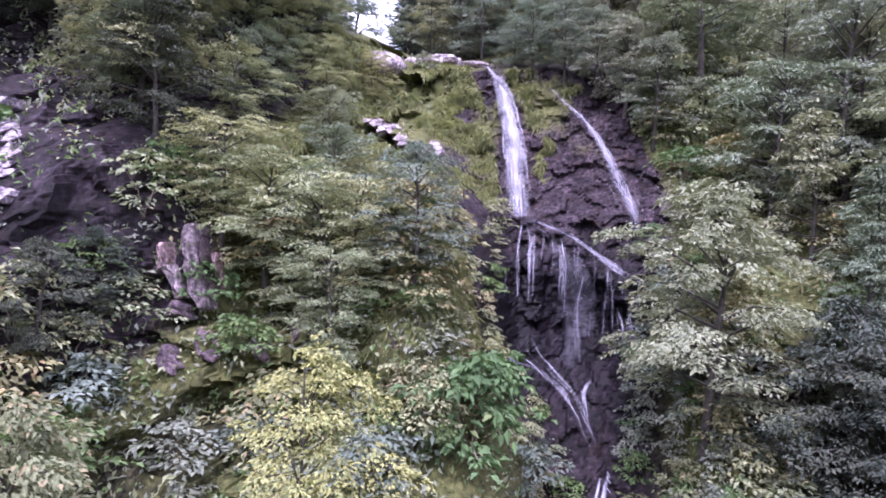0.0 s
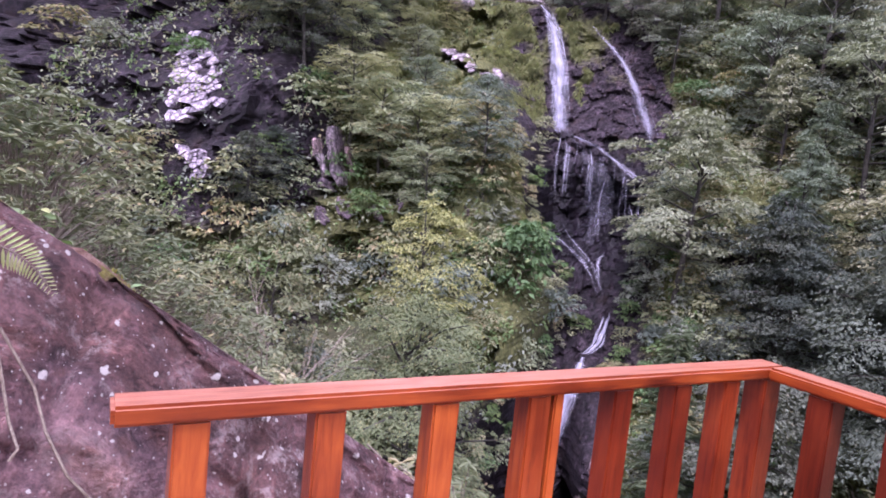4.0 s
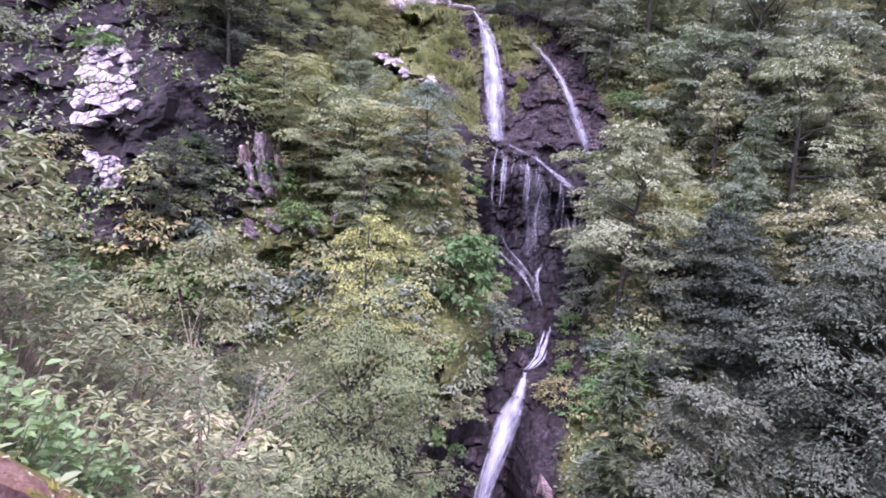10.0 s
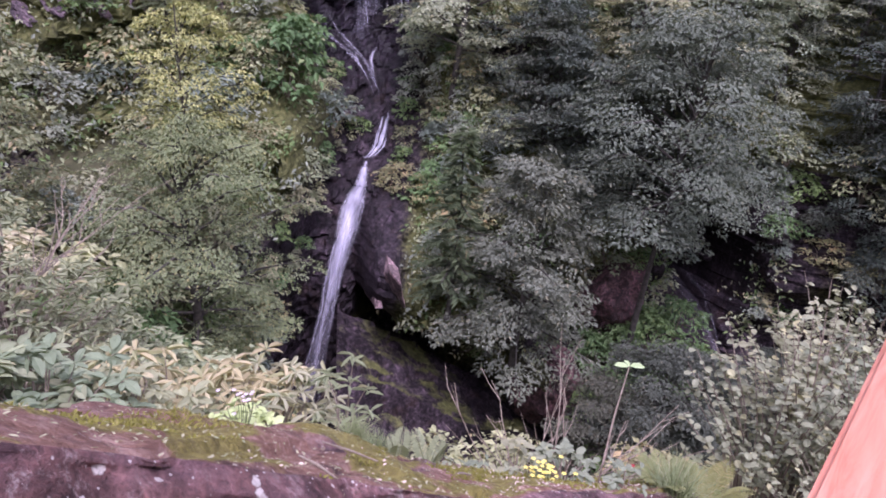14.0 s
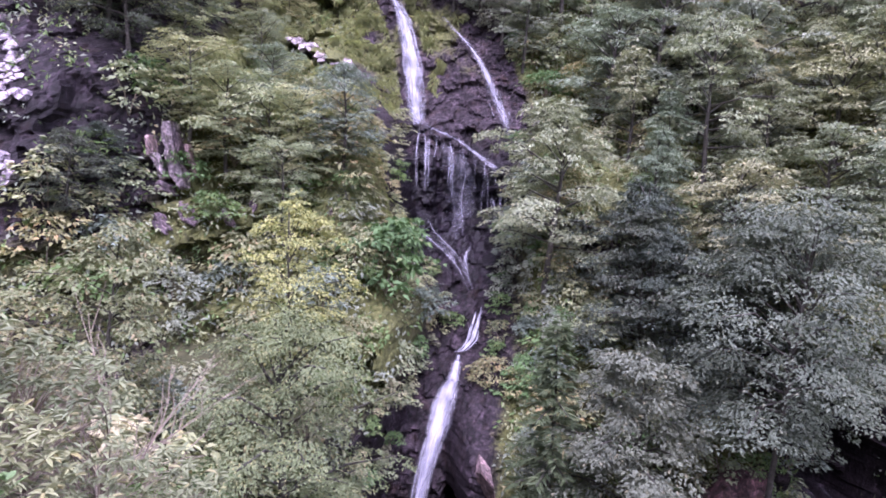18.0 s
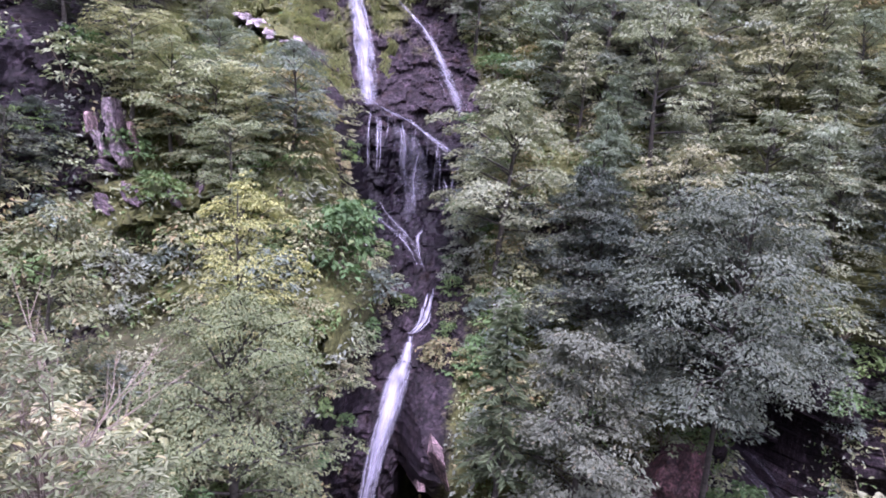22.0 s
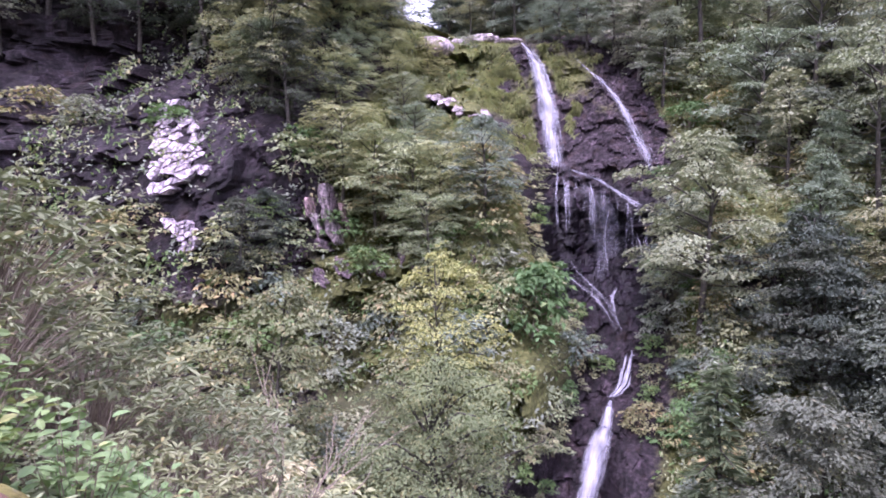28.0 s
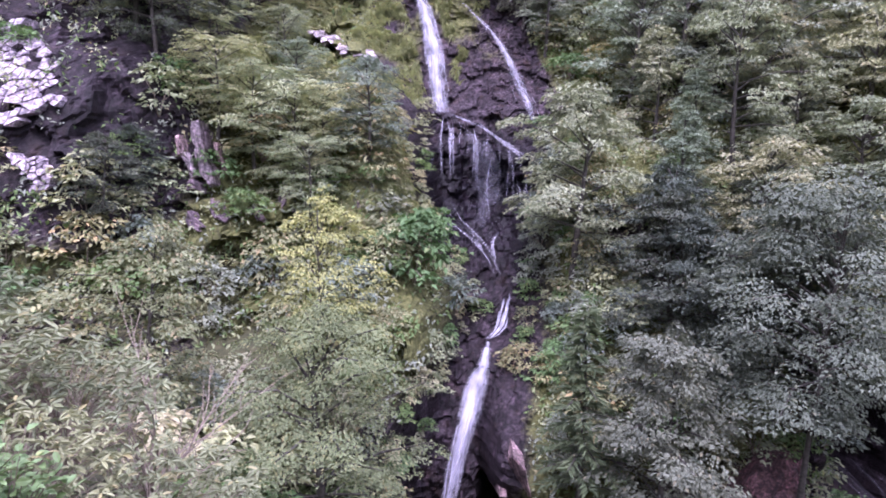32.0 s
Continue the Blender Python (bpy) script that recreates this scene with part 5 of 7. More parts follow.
for z0 in np.arange(-6.5, 15.5, 2.1):
    for u0 in np.arange(4.0, 26.5, 2.8):
        u, z = u0 + rng.uniform(-1.0, 1.0), z0 + rng.uniform(-0.8, 0.8)
        if u < np.interp(z, [-7, 0, 6, 12], [6.5, 5.0, 4.6, 4.2]) or (z < 0 and u < 9.5 and rng.random() < 0.4) or (8.0 < u < 16.0 and -9.5 < z < -2.6):
            continue
        # low trees mostly take the leaf that carries painted shade
        src = t_low if z < -0.5 and rng.random() < 0.85 else woods[rng.integers(0, len(woods))]
        size = rng.uniform(0.62, 1.0)
        again(src, u, on_face(u, z) + 0.1, z - 0.7, rng.uniform(0, 6.28), size, rng.uniform(0.85, 1.1), "broadleaf tree in the dense wood on the steep bank")["group"] = "trees on the right bank"
for z0 in np.arange(17, 29, 3.6):
    for u0 in np.arange(-1.0, 36.0, 3.8):
        u, z = u0 + rng.uniform(-1.6, 1.6), z0 + rng.uniform(-1.2, 1.2)
        again(t_far, u, on_face(u, z), z - 0.8, rng.uniform(0, 6.28), rng.uniform(1.0, 1.5), 1.0, "tree on the misty upper slope, haze painted into its leaves")["group"] = "trees on the upper slope"
# trees behind the dome, round the gap of sky
for u, v, z, s in ((-4.4, 39, 12.0, 0.7), (-3.0, 38, 11.5, 0.8), (-1.0, 36, 11.2, 0.75), (-0.5, 40, 12.0, 0.9), (-5.6, 42, 12.5, 0.7), (-7.5, 50, 13.5, 0.8), (-17.0, 42, 14, 1.1), (-18.5, 36, 12.5, 1.0), (-15.6, 34, 11.8, 0.9), (1.5, 36, 11.0, 0.8), (-2.0, 42, 12.0, 1.0), (-6.5, 46, 13.0, 0.8), (-14.5, 38, 12.5, 0.9), (2.0, 42, 14, 1.1), (-3.0, 50, 14.0, 1.2), (3.0, 52, 18, 1.2)):
    again((t_tall, t_dark, t_dark)[rng.integers(0, 3)], u, v, z - 0.5, rng.uniform(0, 6.28), s, 1.0, "dark tree on the skyline behind the fall")["group"] = "trees behind the fall"
for z0 in np.arange(12.5, 24, 3.0):
    for u0 in np.arange(-27.0, -14.5, 3.2):
        u, z = u0 + rng.uniform(-1.0, 1.0), z0 + rng.uniform(-1.0, 1.0)
        again(t_far, u, on_face(u, z), z - 0.8, rng.uniform(0, 6.28), rng.uniform(0.8, 1.2), 1.0)["group"] = "trees on the upper slope"
spruce = stand(conifer(41, "spruce_tree", "dark spruce on the skyline beside the gap", "spruce", 10.0, 2.6, 70, 40, 0.42, "spruces on the skyline"), -8.6, 41.5, 11.6)
for u, v, z, size in ((-7.4, 43.0, 12.0, 1.1), (-9.4, 44.0, 11.6, 0.95), (-6.2, 40.0, 11.8, 0.9), (-5.2, 43.5, 12.6, 1.05), (-15.6, 42.5, 12.0, 0.98), (-17.4, 41.0, 12.0, 1.1), (-19.0, 43.0, 12.5, 1.2), (-16.5, 45.0, 12.5, 1.0), (-13.6, 43.0, 11.0, 0.66), (-14.6, 41.0, 11.0, 0.72), (-11.0, 41.0, 10.6, 0.4), (-10.2, 42.0, 11.0, 0.42)):
    again(spruce, u, v, z, u * 2, size)
# trees on the left cliff
for u, z, s, src in ((-4.9, 2.4, 0.6, t_spray), (-7.2, 2.6, 0.68, t_spray), (-5.2, 0.8, 0.55, t_spray), (-10.2, 5.6, 0.65, t_low), (-8.3, 3.6, 0.65, t_spray), (-11.2, 6.6, 0.75, t_grove), (-9.3, 6.6, 0.5, t_spray),
                     (-11.2, 8.2, 0.7, t_spray), (-12.0, 8.6, 0.8, t_dark), (-11.2, 10.6, 0.9, t_grove), 
                     (-3.6, 2.6, 0.5, t_dark), (-10.2, 0.9, 0.42, t_low), (-9.9, 1.7, 0.36, t_low), (-12.0, 12.5, 1.0, t_dark), (-15.2, 14.5, 0.9, t_tall)):
    again(src, u, on_face(u, z) - 0.3, z - 0.8, rng.uniform(0, 6.28), s, rng.uniform(0.8, 1.0), "tree with layered sprays clinging to the cliff")["group"] = "trees on the cliff"


for u, z, size, src in ((-19.4, 10.0, 0.75, t_low), (-17.8, 9.8, 0.7, t_low), (-16.4, 10.0, 0.7, t_low), (-15.0, 9.9, 0.75, t_low), (-13.6, 9.6, 0.7, t_low), (-12.4, 9.4, 0.7, t_grove), (-21.4, 11.2, 0.9, t_low), (-9.2, 10.0, 0.55, t_spray), (-8.8, 8.8, 0.5, t_spray), (-9.0, 11.0, 0.5, t_pale), (-8.2, 7.4, 0.5, t_spray), (-7.6, 9.6, 0.4, t_spray), (-10.4, 10.6, 0.6, t_spray), (-7.4, 6.0, 0.5, t_pale), (-6.4, 4.6, 0.45, t_pale),
                        (-14.9, 13.2, 0.8, t_grove), (-16.2, 15.2, 0.9, t_dark), (-13.2, 11.0, 0.7, t_pale), (-11.8, 10.6, 0.7, t_pale), (-10.9, 9.2, 0.6, t_pale), (-12.6, 7.6, 0.55, t_grove), (-11.6, 7.0, 0.5, t_pale), (-9.6, 7.6, 0.5, t_pale), (-22.5, 9.4, 0.9, t_dark)):
    again(src, u, on_face(u, z) - 0.3, z - 0.8, u * 7, size, 0.85, "spreading tree rooted in the upper cliff")["group"] = "trees on the cliff"


# shrubs: one of each kind, then copies over the slopes
def shrub(seed, name, label, kind, height, width, count, leaf, slim=0.5, boughs=14):
    rng = np.random.default_rng(seed)
    P, D, lines = crown_points(rng, height, width, 0.1, boughs, 5, count // (boughs * 5), lambda r: max(0.35, 1 - 0.75 * r * r), 0.5, 0.24 * width)
    ob = thing(name, label, "shrub", "shrubs on the slope")
    v, f = linked([tube([(0, 0, -0.25), m * 0.5, e * 0.95], [0.02, 0.014, 0.005], 4) for a, m, e in lines[:8]])
    part("branchwork", mesh_from("branchwork", v, f, TWIG), TWIG, ob)
    part("foliage", foliage(rng, P, D, leaf, LEAF[kind], "foliage", slim, 0.4), LEAF[kind], ob)
    return ob


kinds = [shrub(21, "shrub", "dense grey-green shrub on the slope", "shrub", 1.3, 2.0, 800, 0.11), shrub(22, "bramble", "lush green undergrowth shrub", "lush", 0.9, 1.8, 750, 0.12),
         shrub(23, "dark_shrub", "dark shrub on the rock", "dark", 1.2, 1.8, 750, 0.11), shrub(24, "hazel_bush", "yellowish green shrub on the slope", "beech", 1.4, 1.9, 800, 0.11),
         shrub(25, "dry_shrub", "pale shrub with browning leaves", "dry", 0.9, 1.5, 800, 0.09)]
for i, k in enumerate(kinds):
    stand(k, -9.5 + i * 1.6, 14.5, -4.0, i)
for z0 in np.arange(-8.5, 12.0, 1.0):
    for u0 in np.arange(-19.0, 19.0, 1.2):
        u, z = u0 + rng.uniform(-0.5, 0.5), z0 + rng.uniform(-0.45, 0.45)
        if gorge_mask(u, z) > 0.25:
            continue
        thick = 0.8 + 0.6 * float(fractal(u * 0.3, z * 0.3, 131))
        if -15.5 < u < -8.0 and 0.6 < z < 9:
            thick = 0.18
        if -15.2 < u < -11.0 and 0.4 < z < 6.0:
            thick = 0.0 if abs(u + 13.0) < 1.7 and 2.2 < z < 6 or abs(u + 11.7) < 0.9 and z < 2.2 else 0.45
        if -8.0 < u < -3.4 and -1.5 < z < 2.0:
            thick = 0.3
        if u < -12.5 and z > 4.5 or u < -14.6 and z > 1.6:
            thick = 0.12
        if -9.5 < u < 0 and z > 5.5:
            thick = 0.05
        if u > 5 and z > -2:
            thick *= 0.25
        if 0.2 < u < 8.5 and z < -7.0 - 0.53 * min(u, 6.5) or (11.2 < u < 14.4 and -9.5 < z < -3.8):
            thick = 0.0
        if rng.random() < thick:
            k = kinds[rng.choice(5, p=[0.33, 0.22, 0.2, 0.18, 0.07])]
            again(k, u, on_face(u, z, 0.05), z - 0.25, rng.uniform(0, 6.28), rng.uniform(0.7, 1.35), rng.uniform(0.7, 1.1))
for v0 in np.arange(9.0, 17.5, 1.25):
    for u0 in np.arange(-14.0, 12.0, 1.3):
        u, v = u0 + rng.uniform(-0.5, 0.5), v0 + rng.uniform(-0.5, 0.5)
        if (u > -2.0 and v > 13.0) or v > face(u, -4.0, False) - 0.5 or (-4.5 < u < 5 and v < 7.2):
            continue
        z = float(ground_z(u, v))
        k = kinds[rng.choice(5, p=[0.35, 0.2, 0.1, 0.2, 0.15])]
        again(k, u, v, z - 0.1, rng.uniform(0, 6.28), rng.uniform(0.8, 1.5), rng.uniform(0.8, 1.2))
for u, v, z, s in ((6.7, 13.9, -10.9, 0.95), (8.0, 13.7, -10.7, 1.2), (9.4, 14.0, -10.9, 1.1), (10.8, 14.4, -11.0, 0.9)):
    again(t_stream, u, v, z, u * 2, s, 0.95)
for u, v, z, s in ((8.2, 18.6, -9.6, 1.1), (9.2, 18.6, -9.3, 1.2), (10.2, 18.7, -8.9, 1.2), (11.2, 18.9, -8.5, 1.15), (8.8, 17.4, -10.4, 1.2), (10.2, 17.4, -10.0, 1.2), (11.6, 17.8, -9.6, 1.1), (7.6, 17.4, -10.9, 1.0)):
    again(kinds[1], u, v, z, u * 2, s, 1.2)
again(kinds[1], -2.0, 20.7, -1.3, 0.4, 1.7, 1.3, "large-leaved lush green shrub beside the fall")
again(kinds[1], -1.5, 21.2, -0.6, 1.4, 1.2, 1.2, "large-leaved lush green shrub beside the fall")
for u, z, s in ((-1.6, 11.2, 0.5), (-0.3, 11.0, 0.5), (0.9, 10.4, 0.5), (2.0, 9.4, 0.55), (-2.4, 11.6, 0.4), (3.0, 8.0, 0.6)):
    again((t_dark, t_grove)[int(z * 10) % 2], u, on_face(u, z) - 0.2, z - 0.6, z, s, 0.9, "dark tree overhanging the rim of the fall")["group"] = "trees behind the fall"

# shrubs and trailing plants that fringe the gorge on both sides
for z0 in np.arange(-6.6, 4.4, 0.5):
    c, half = float(np.interp(z0, LINE_Z, LINE_U)), float(np.interp(z0, [-13, -5, -2.4, 0, 3, 5, 11], [1.3, 1.2, 0.8, 1.8, 2.4, 3.0, 3.2]))
    for k in range(3):
        u, z = c + half + (1.5 if z0 < -5.0 else 0.15) + 0.75 * k + rng.uniform(-0.15, 0.25), z0 + rng.uniform(-0.25, 0.25)
        again(kinds[(2, 0, 1, 2, 2)[rng.integers(0, 5)] if z0 > -4 else (2, 0)[rng.integers(0, 2)]], u, on_face(u, z, 0.05), z - 0.3, rng.uniform(0, 6.28), rng.uniform(0.5, 0.85), rng.uniform(0.9, 1.4))
    if z0 < -0.8:
        for k in range(2):
            u, z = c - half - 0.2 - 0.7 * k + rng.uniform(-0.2, 0.1), z0 + rng.uniform(-0.25, 0.25)
            again(kinds[(3, 1, 3, 4)[rng.integers(0, 4)]], u, on_face(u, z, 0.05), z - 0.3, rng.uniform(0, 6.28), rng.uniform(0.4, 0.7), rng.uniform(0.8, 1.1))
for z0 in np.arange(-0.6, 4.4, 0.55):
    for k in range(4):
        u, z = -1.95 - 0.5 * k + rng.uniform(-0.2, 0.1) - 0.1 * z0, z0 + rng.uniform(-0.25, 0.25)
        again(kinds[(3, 4, 1, 2, 3)[rng.integers(0, 5)]], u, on_face(u, z, 0.05), z - 0.3, rng.uniform(0, 6.28), rng.uniform(0.4, 0.75), rng.uniform(0.7, 1.1))
# low wood that covers the slope behind the dome and above the left cliff
for z0 in np.arange(12.6, 20.0, 1.5):
    for u0 in np.arange(-7.0, 4.0, 2.4):
        u, z = u0 + rng.uniform(-0.9, 0.9), z0 + rng.uniform(-0.5, 0.5)
        again((t_dark, t_far, t_tall)[rng.integers(0, 3)], u, on_face(u, z), z - 0.8, rng.uniform(0, 6.28), rng.uniform(0.5, 0.75), 1.0, "dark tree on the skyline behind the fall")["group"] = "trees behind the fall"
for u, v, z, size in ((-5.6, 38, 12.0, 0.8), (-6.4, 41, 12.2, 0.9), (-7.6, 42, 12.2, 0.95), (-8.3, 45, 12.6, 1.0), (-5.0, 44, 12.6, 1.0), (-8.4, 40, 11.8, 0.55), (-14.6, 38, 11.4, 0.9), (-16.5, 40, 11.8, 1.1), (-13.6, 36, 11.0, 0.5), (-18.5, 37, 12.0, 1.1), (-10.1, 41, 11.4, 0.42), (-11.9, 40, 11.4, 0.8), (-12.9, 39, 11.2, 0.9), (-9.3, 42, 11.6, 0.4), (-9.2, 43, 12.0, 0.66)):
    again((t_dark, t_far, t_dark)[int(v) % 3], u, v, z, u * 3, size, 1.0, "dark tree on the skyline behind the fall")["group"] = "trees behind the fall"
for u, z, size in ((-9.9, 10.3, 0.55), (-10.6, 11.3, 0.7), (-9.5, 8.8, 0.42), (-11.6, 12.2, 0.85), (-10.9, 9.6, 0.65), (-12.6, 10.4, 0.7), (-10.0, 11.6, 0.5), (-9.2, 10.9, 0.4)):
    again(t_spray, u, on_face(u, z) - 0.2, z - 0.7, u * 5, size, 0.95, "tree with layered sprays clinging to the cliff")["group"] = "trees on the cliff"
for u, z in ((6.2, -3.4), (7.6, -4.6), (9.4, -4.8), (10.8, -4.0), (17.0, -1.2), (19.0, -0.4), (16.6, 0.8), (18.4, -3.6), (20.5, -2.0), (21.0, 1.0), (17.6, -5.6)):
    again(t_low, u, on_face(u, z), z - 0.8, u * 3, 0.85, 1.0, "alder on the lower bank, shade painted into its leaves")["group"] = "trees on the right bank"


# ---- the platform's railing and deck ----
A, B = np.array([-0.478, 1.495]), np.array([1.462, 2.158])          # middle line of the front rail
along = unit(B - A)
outward = np.array([-along[1], along[0]])
turn_front = math.atan2(along[1], along[0])
rail = thing("railing", "varnished orange-red timber railing with square posts, grain and knots showing", "railing", at=(B[0], B[1], 0))
span = float(np.linalg.norm(B - A))
RAIL_W, RAIL_T = 0.098, 0.044


def rail_piece(name, bm, x, y, turn, label=""):
    side = (np.array([x, y]) - B) @ along
    # posts further right and on the side take the timbers with painted shade
    ob = part(name, bm, TIMBER if name == "handrail" else POST_TIMBER if side < -0.85 else DEEP_SHADE_TIMBER if label else SHADED_TIMBER, rail, "" if label == "dark" else label)
    ob.matrix_basis = Matrix.Translation((x - B[0], y - B[1], 0)) @ Matrix.Rotation(turn, 4, "Z")
    return ob


rail_piece("handrail", box_bm(0, span + 0.044, -RAIL_W / 2, RAIL_W / 2, 1.0 - RAIL_T, 1.0, 0.008), A[0], A[1], turn_front, "orange handrail, its top painted paler for sky light")
rail_piece("handrail", box_bm(0.046, 2.6, -RAIL_W / 2, RAIL_W / 2, 1.0 - RAIL_T, 1.0, 0.008), B[0], B[1], turn_front - math.pi / 2)
post_bm = lambda w, d: box_bm(-w / 2, w / 2, -d / 2, d / 2, -0.02, 1.0 - RAIL_T - 0.001, 0.005)
for s in (0.155, 0.46, 0.765, 1.06, 1.37, 1.62, 1.85):
    q = A + along * s
    rail_piece("post", post_bm(0.075, 0.072), q[0], q[1], turn_front)
q = A + along * 1.135
rail_piece("post", post_bm(0.035, 0.05), q[0], q[1], turn_front)
rail_piece("corner_post", post_bm(0.085, 0.085), B[0], B[1], turn_front)
back = -outward
for s in (0.23, 0.47, 0.73, 1.0, 1.3, 1.6, 1.9, 2.2, 2.5):
    q = B + back * s
    rail_piece("post", post_bm(0.075, 0.082), q[0], q[1], turn_front, "dark")

deck = thing("deck", "orange-brown timber deck boards of the viewing platform", "deck", at=(0, 0, 0), kind="structure")
for i in range(26):
    s = 1.88 - i * 0.125 + 0.2
    bm = box_bm(-2.4, 0, -0.058, 0.058, -0.04, 0.0, 0.004)
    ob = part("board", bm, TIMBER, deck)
    q = B + along * 0.06 + back * (i * 0.125 - 0.02)
    ob.matrix_basis = Matrix.Translation((q[0], q[1], -0.001 * (i % 2))) @ Matrix.Rotation(turn_front, 4, "Z")
for s in (0.1, 1.5, 2.9):
    bm = box_bm(-2.4, 0, -0.05, 0.05, -0.6, -0.045, 0.004)
    q = B + along * 0.02 + back * s
    part("joist", bm, TIMBER, deck).matrix_basis = Matrix.Translation((q[0], q[1], 0)) @ Matrix.Rotation(turn_front, 4, "Z")


# ---- the big boulder below the rail ----
def crest(x):
    return np.stack([2.68 + 0.35 * np.minimum(x, 1.2) + 0.1 * np.maximum(x - 1.2, 0), 0.50 - 0.757 * np.minimum(x, 1.0) - 0.45 * np.maximum(x - 1.0, 0)], -1)


xs = np.linspace(-4.2, 3.6, 240)
prof_d = np.array([-0.95, -0.80, -0.66, -0.5, -0.30, -0.08, 0.0, 0.10, 0.5, 0.95, 1.08, 1.15, 1.2])
prof_z = np.array([-2.6, -1.7, -1.0, -0.55, -0.25, -0.03, 0.0, -0.03, -0.28, -0.57, -0.7, -1.1, -3.0])
ts = np.concatenate([np.linspace(0, 6, 70)[:-1], np.linspace(6, 12, 90)])
cd, cz = np.interp(ts, np.arange(13), prof_d), np.interp(ts, np.arange(13), prof_z)
for _ in range(5):
    cd[1:-1], cz[1:-1] = (cd[:-2] + 2 * cd[1:-1] + cd[2:]) / 4, (cz[:-2] + 2 * cz[1:-1] + cz[2:]) / 4
gx, gt = np.meshgrid(xs, np.arange(len(ts)))
c = crest(gx)
depth = (1 - 0.4 * smooth((gx - 0.6) / 1.6)) * np.clip((gx + 4.2) / 0.5, 0, 1) ** 0.5 * np.clip((3.6 - gx) / 0.5, 0, 1) ** 0.5
by = c[..., 0] + cd[gt] * depth
pitch = np.where(cd[gt] > 0, np.interp(gx, [-0.4, 0.5], [1.0, 0.74]), 1.0)
bz = c[..., 1] + cz[gt] * pitch - 0.35 * smooth((gx - 2.4) / 1.0)
arc = np.concatenate([[0], np.cumsum(np.hypot(np.diff(cd), np.diff(cz)))])[gt]
groove = sum(d * np.exp(-((gx - c0 - 0.06 * fractal(gt * 0.09, gt * 0 + c0, 241) - lean * (gt - 60) / 60) / 0.03) ** 2) * smooth((gt - g0) / 4) * smooth((g1 - gt) / 4) for c0, lean, d, g0, g1 in ((-0.80, 0.10, 0.06, 30, 72), (-0.30, -0.15, 0.045, 34, 66), (0.25, 0.2, 0.05, 40, 78), (0.9, -0.1, 0.05, 40, 84)))
groove = groove + sum(d * np.exp(-((gt - g0 - 5 * fractal(gx * 1.6, gx * 0 + g0, 243) - lean * gx) / 1.1) ** 2) * smooth((gx - x0) / 0.15) * smooth((x1 - gx) / 0.15) for g0, lean, d, x0, x1 in ((50, 3, 0.06, -1.8, -0.78), (40, -6, 0.05, -0.7, 0.3), (56, -4, 0.04, -0.2, 0.9), (48, 5, 0.05, 0.3, 1.6)))
rough = -groove + (0.07 * fractal(gx * 0.9, arc * 0.9, 201) + 0.06 * blocks(gx * 1.3 + 0.5 * arc, arc * 1.5, 205) + 0.022 * blocks(gx * 4.0 - arc, arc * 4.6, 211) + 0.03 * fractal(gx * 3.0, arc * 3.0, 217) + 0.014 * fractal(gx * 11, arc * 11, 215))
top = smooth((gt - 68) / 8)
by = by - rough * (1 - top)
bz = bz + rough * (0.35 + 0.65 * top) + 0.012
deep = np.clip((-1.2 - cz[gt]) / 1.2, 0, 1)
bz = bz + (np.minimum(bz, -3.4) - bz) * deep        # the foot goes down into the ground
bme = mesh_from("boulder", np.stack([gx, by, bz], -1), grid_faces(len(ts), len(xs)), BOULDER, True)
attribute(bme, "soil", np.clip(smooth((gt - 69 - 5 * fractal(gx * 2.0, gt * 0 + 1, 223)) / 6) * (0.5 + 0.5 * fractal(gx * 1.1, gt * 0.06, 225)), 0, 1))
attribute(bme, "moss", np.clip(top * (0.26 + 0.1 * smooth((gx - 0.2) / 0.6) + 0.8 * fractal(gx * 3.2, gt * 0.15, 221) + 0.06 * smooth((gt - 80) / 12)), 0, 1))
boulder = tagged(new("boulder", bme), "huge purple-brown boulder with white lichen spots and a mossy top", "boulder")


def on_boulder(x, d):
    """Places on the boulder's top at x, d metres behind its crest (before the top narrows towards its end)."""
    x, d = np.atleast_1d(np.asarray(x, float)), np.atleast_1d(np.asarray(d, float))
    c, r = np.clip((x - xs[0]) / (xs[1] - xs[0]), 0, len(xs) - 1.001), np.clip(np.interp(d, cd[69:], np.arange(69, len(cd))), 0, len(cd) - 1.001)
    i, j = r.astype(int), c.astype(int)
    p, q = r - i, c - j
    mean = lambda g: (g[i, j] * (1 - q) + g[i, j + 1] * q) * (1 - p) + (g[i + 1, j] * (1 - q) + g[i + 1, j + 1] * q) * p
    return np.stack([x, mean(by), mean(bz)], -1)


def boulder_height(x, y):
    """Height of the boulder's top under (x, y), or None beside it."""
    j = int(np.clip(round((x - xs[0]) / (xs[1] - xs[0])), 0, len(xs) - 1))
    line = by[69:, j]
    k = int(np.argmax(line > y))
    return float(bz[69 + k, j]) if line[0] < y < line.max() and cd[69 + k] < 1.0 else None


rng = np.random.default_rng(301)
# tufts of moss and fallen leaves on its top
def on_top(k, x0, x1, d0, d1):
    x, d = rng.uniform(x0, x1, k), rng.uniform(d0, d1, k)
    return on_boulder(x, d), x, d


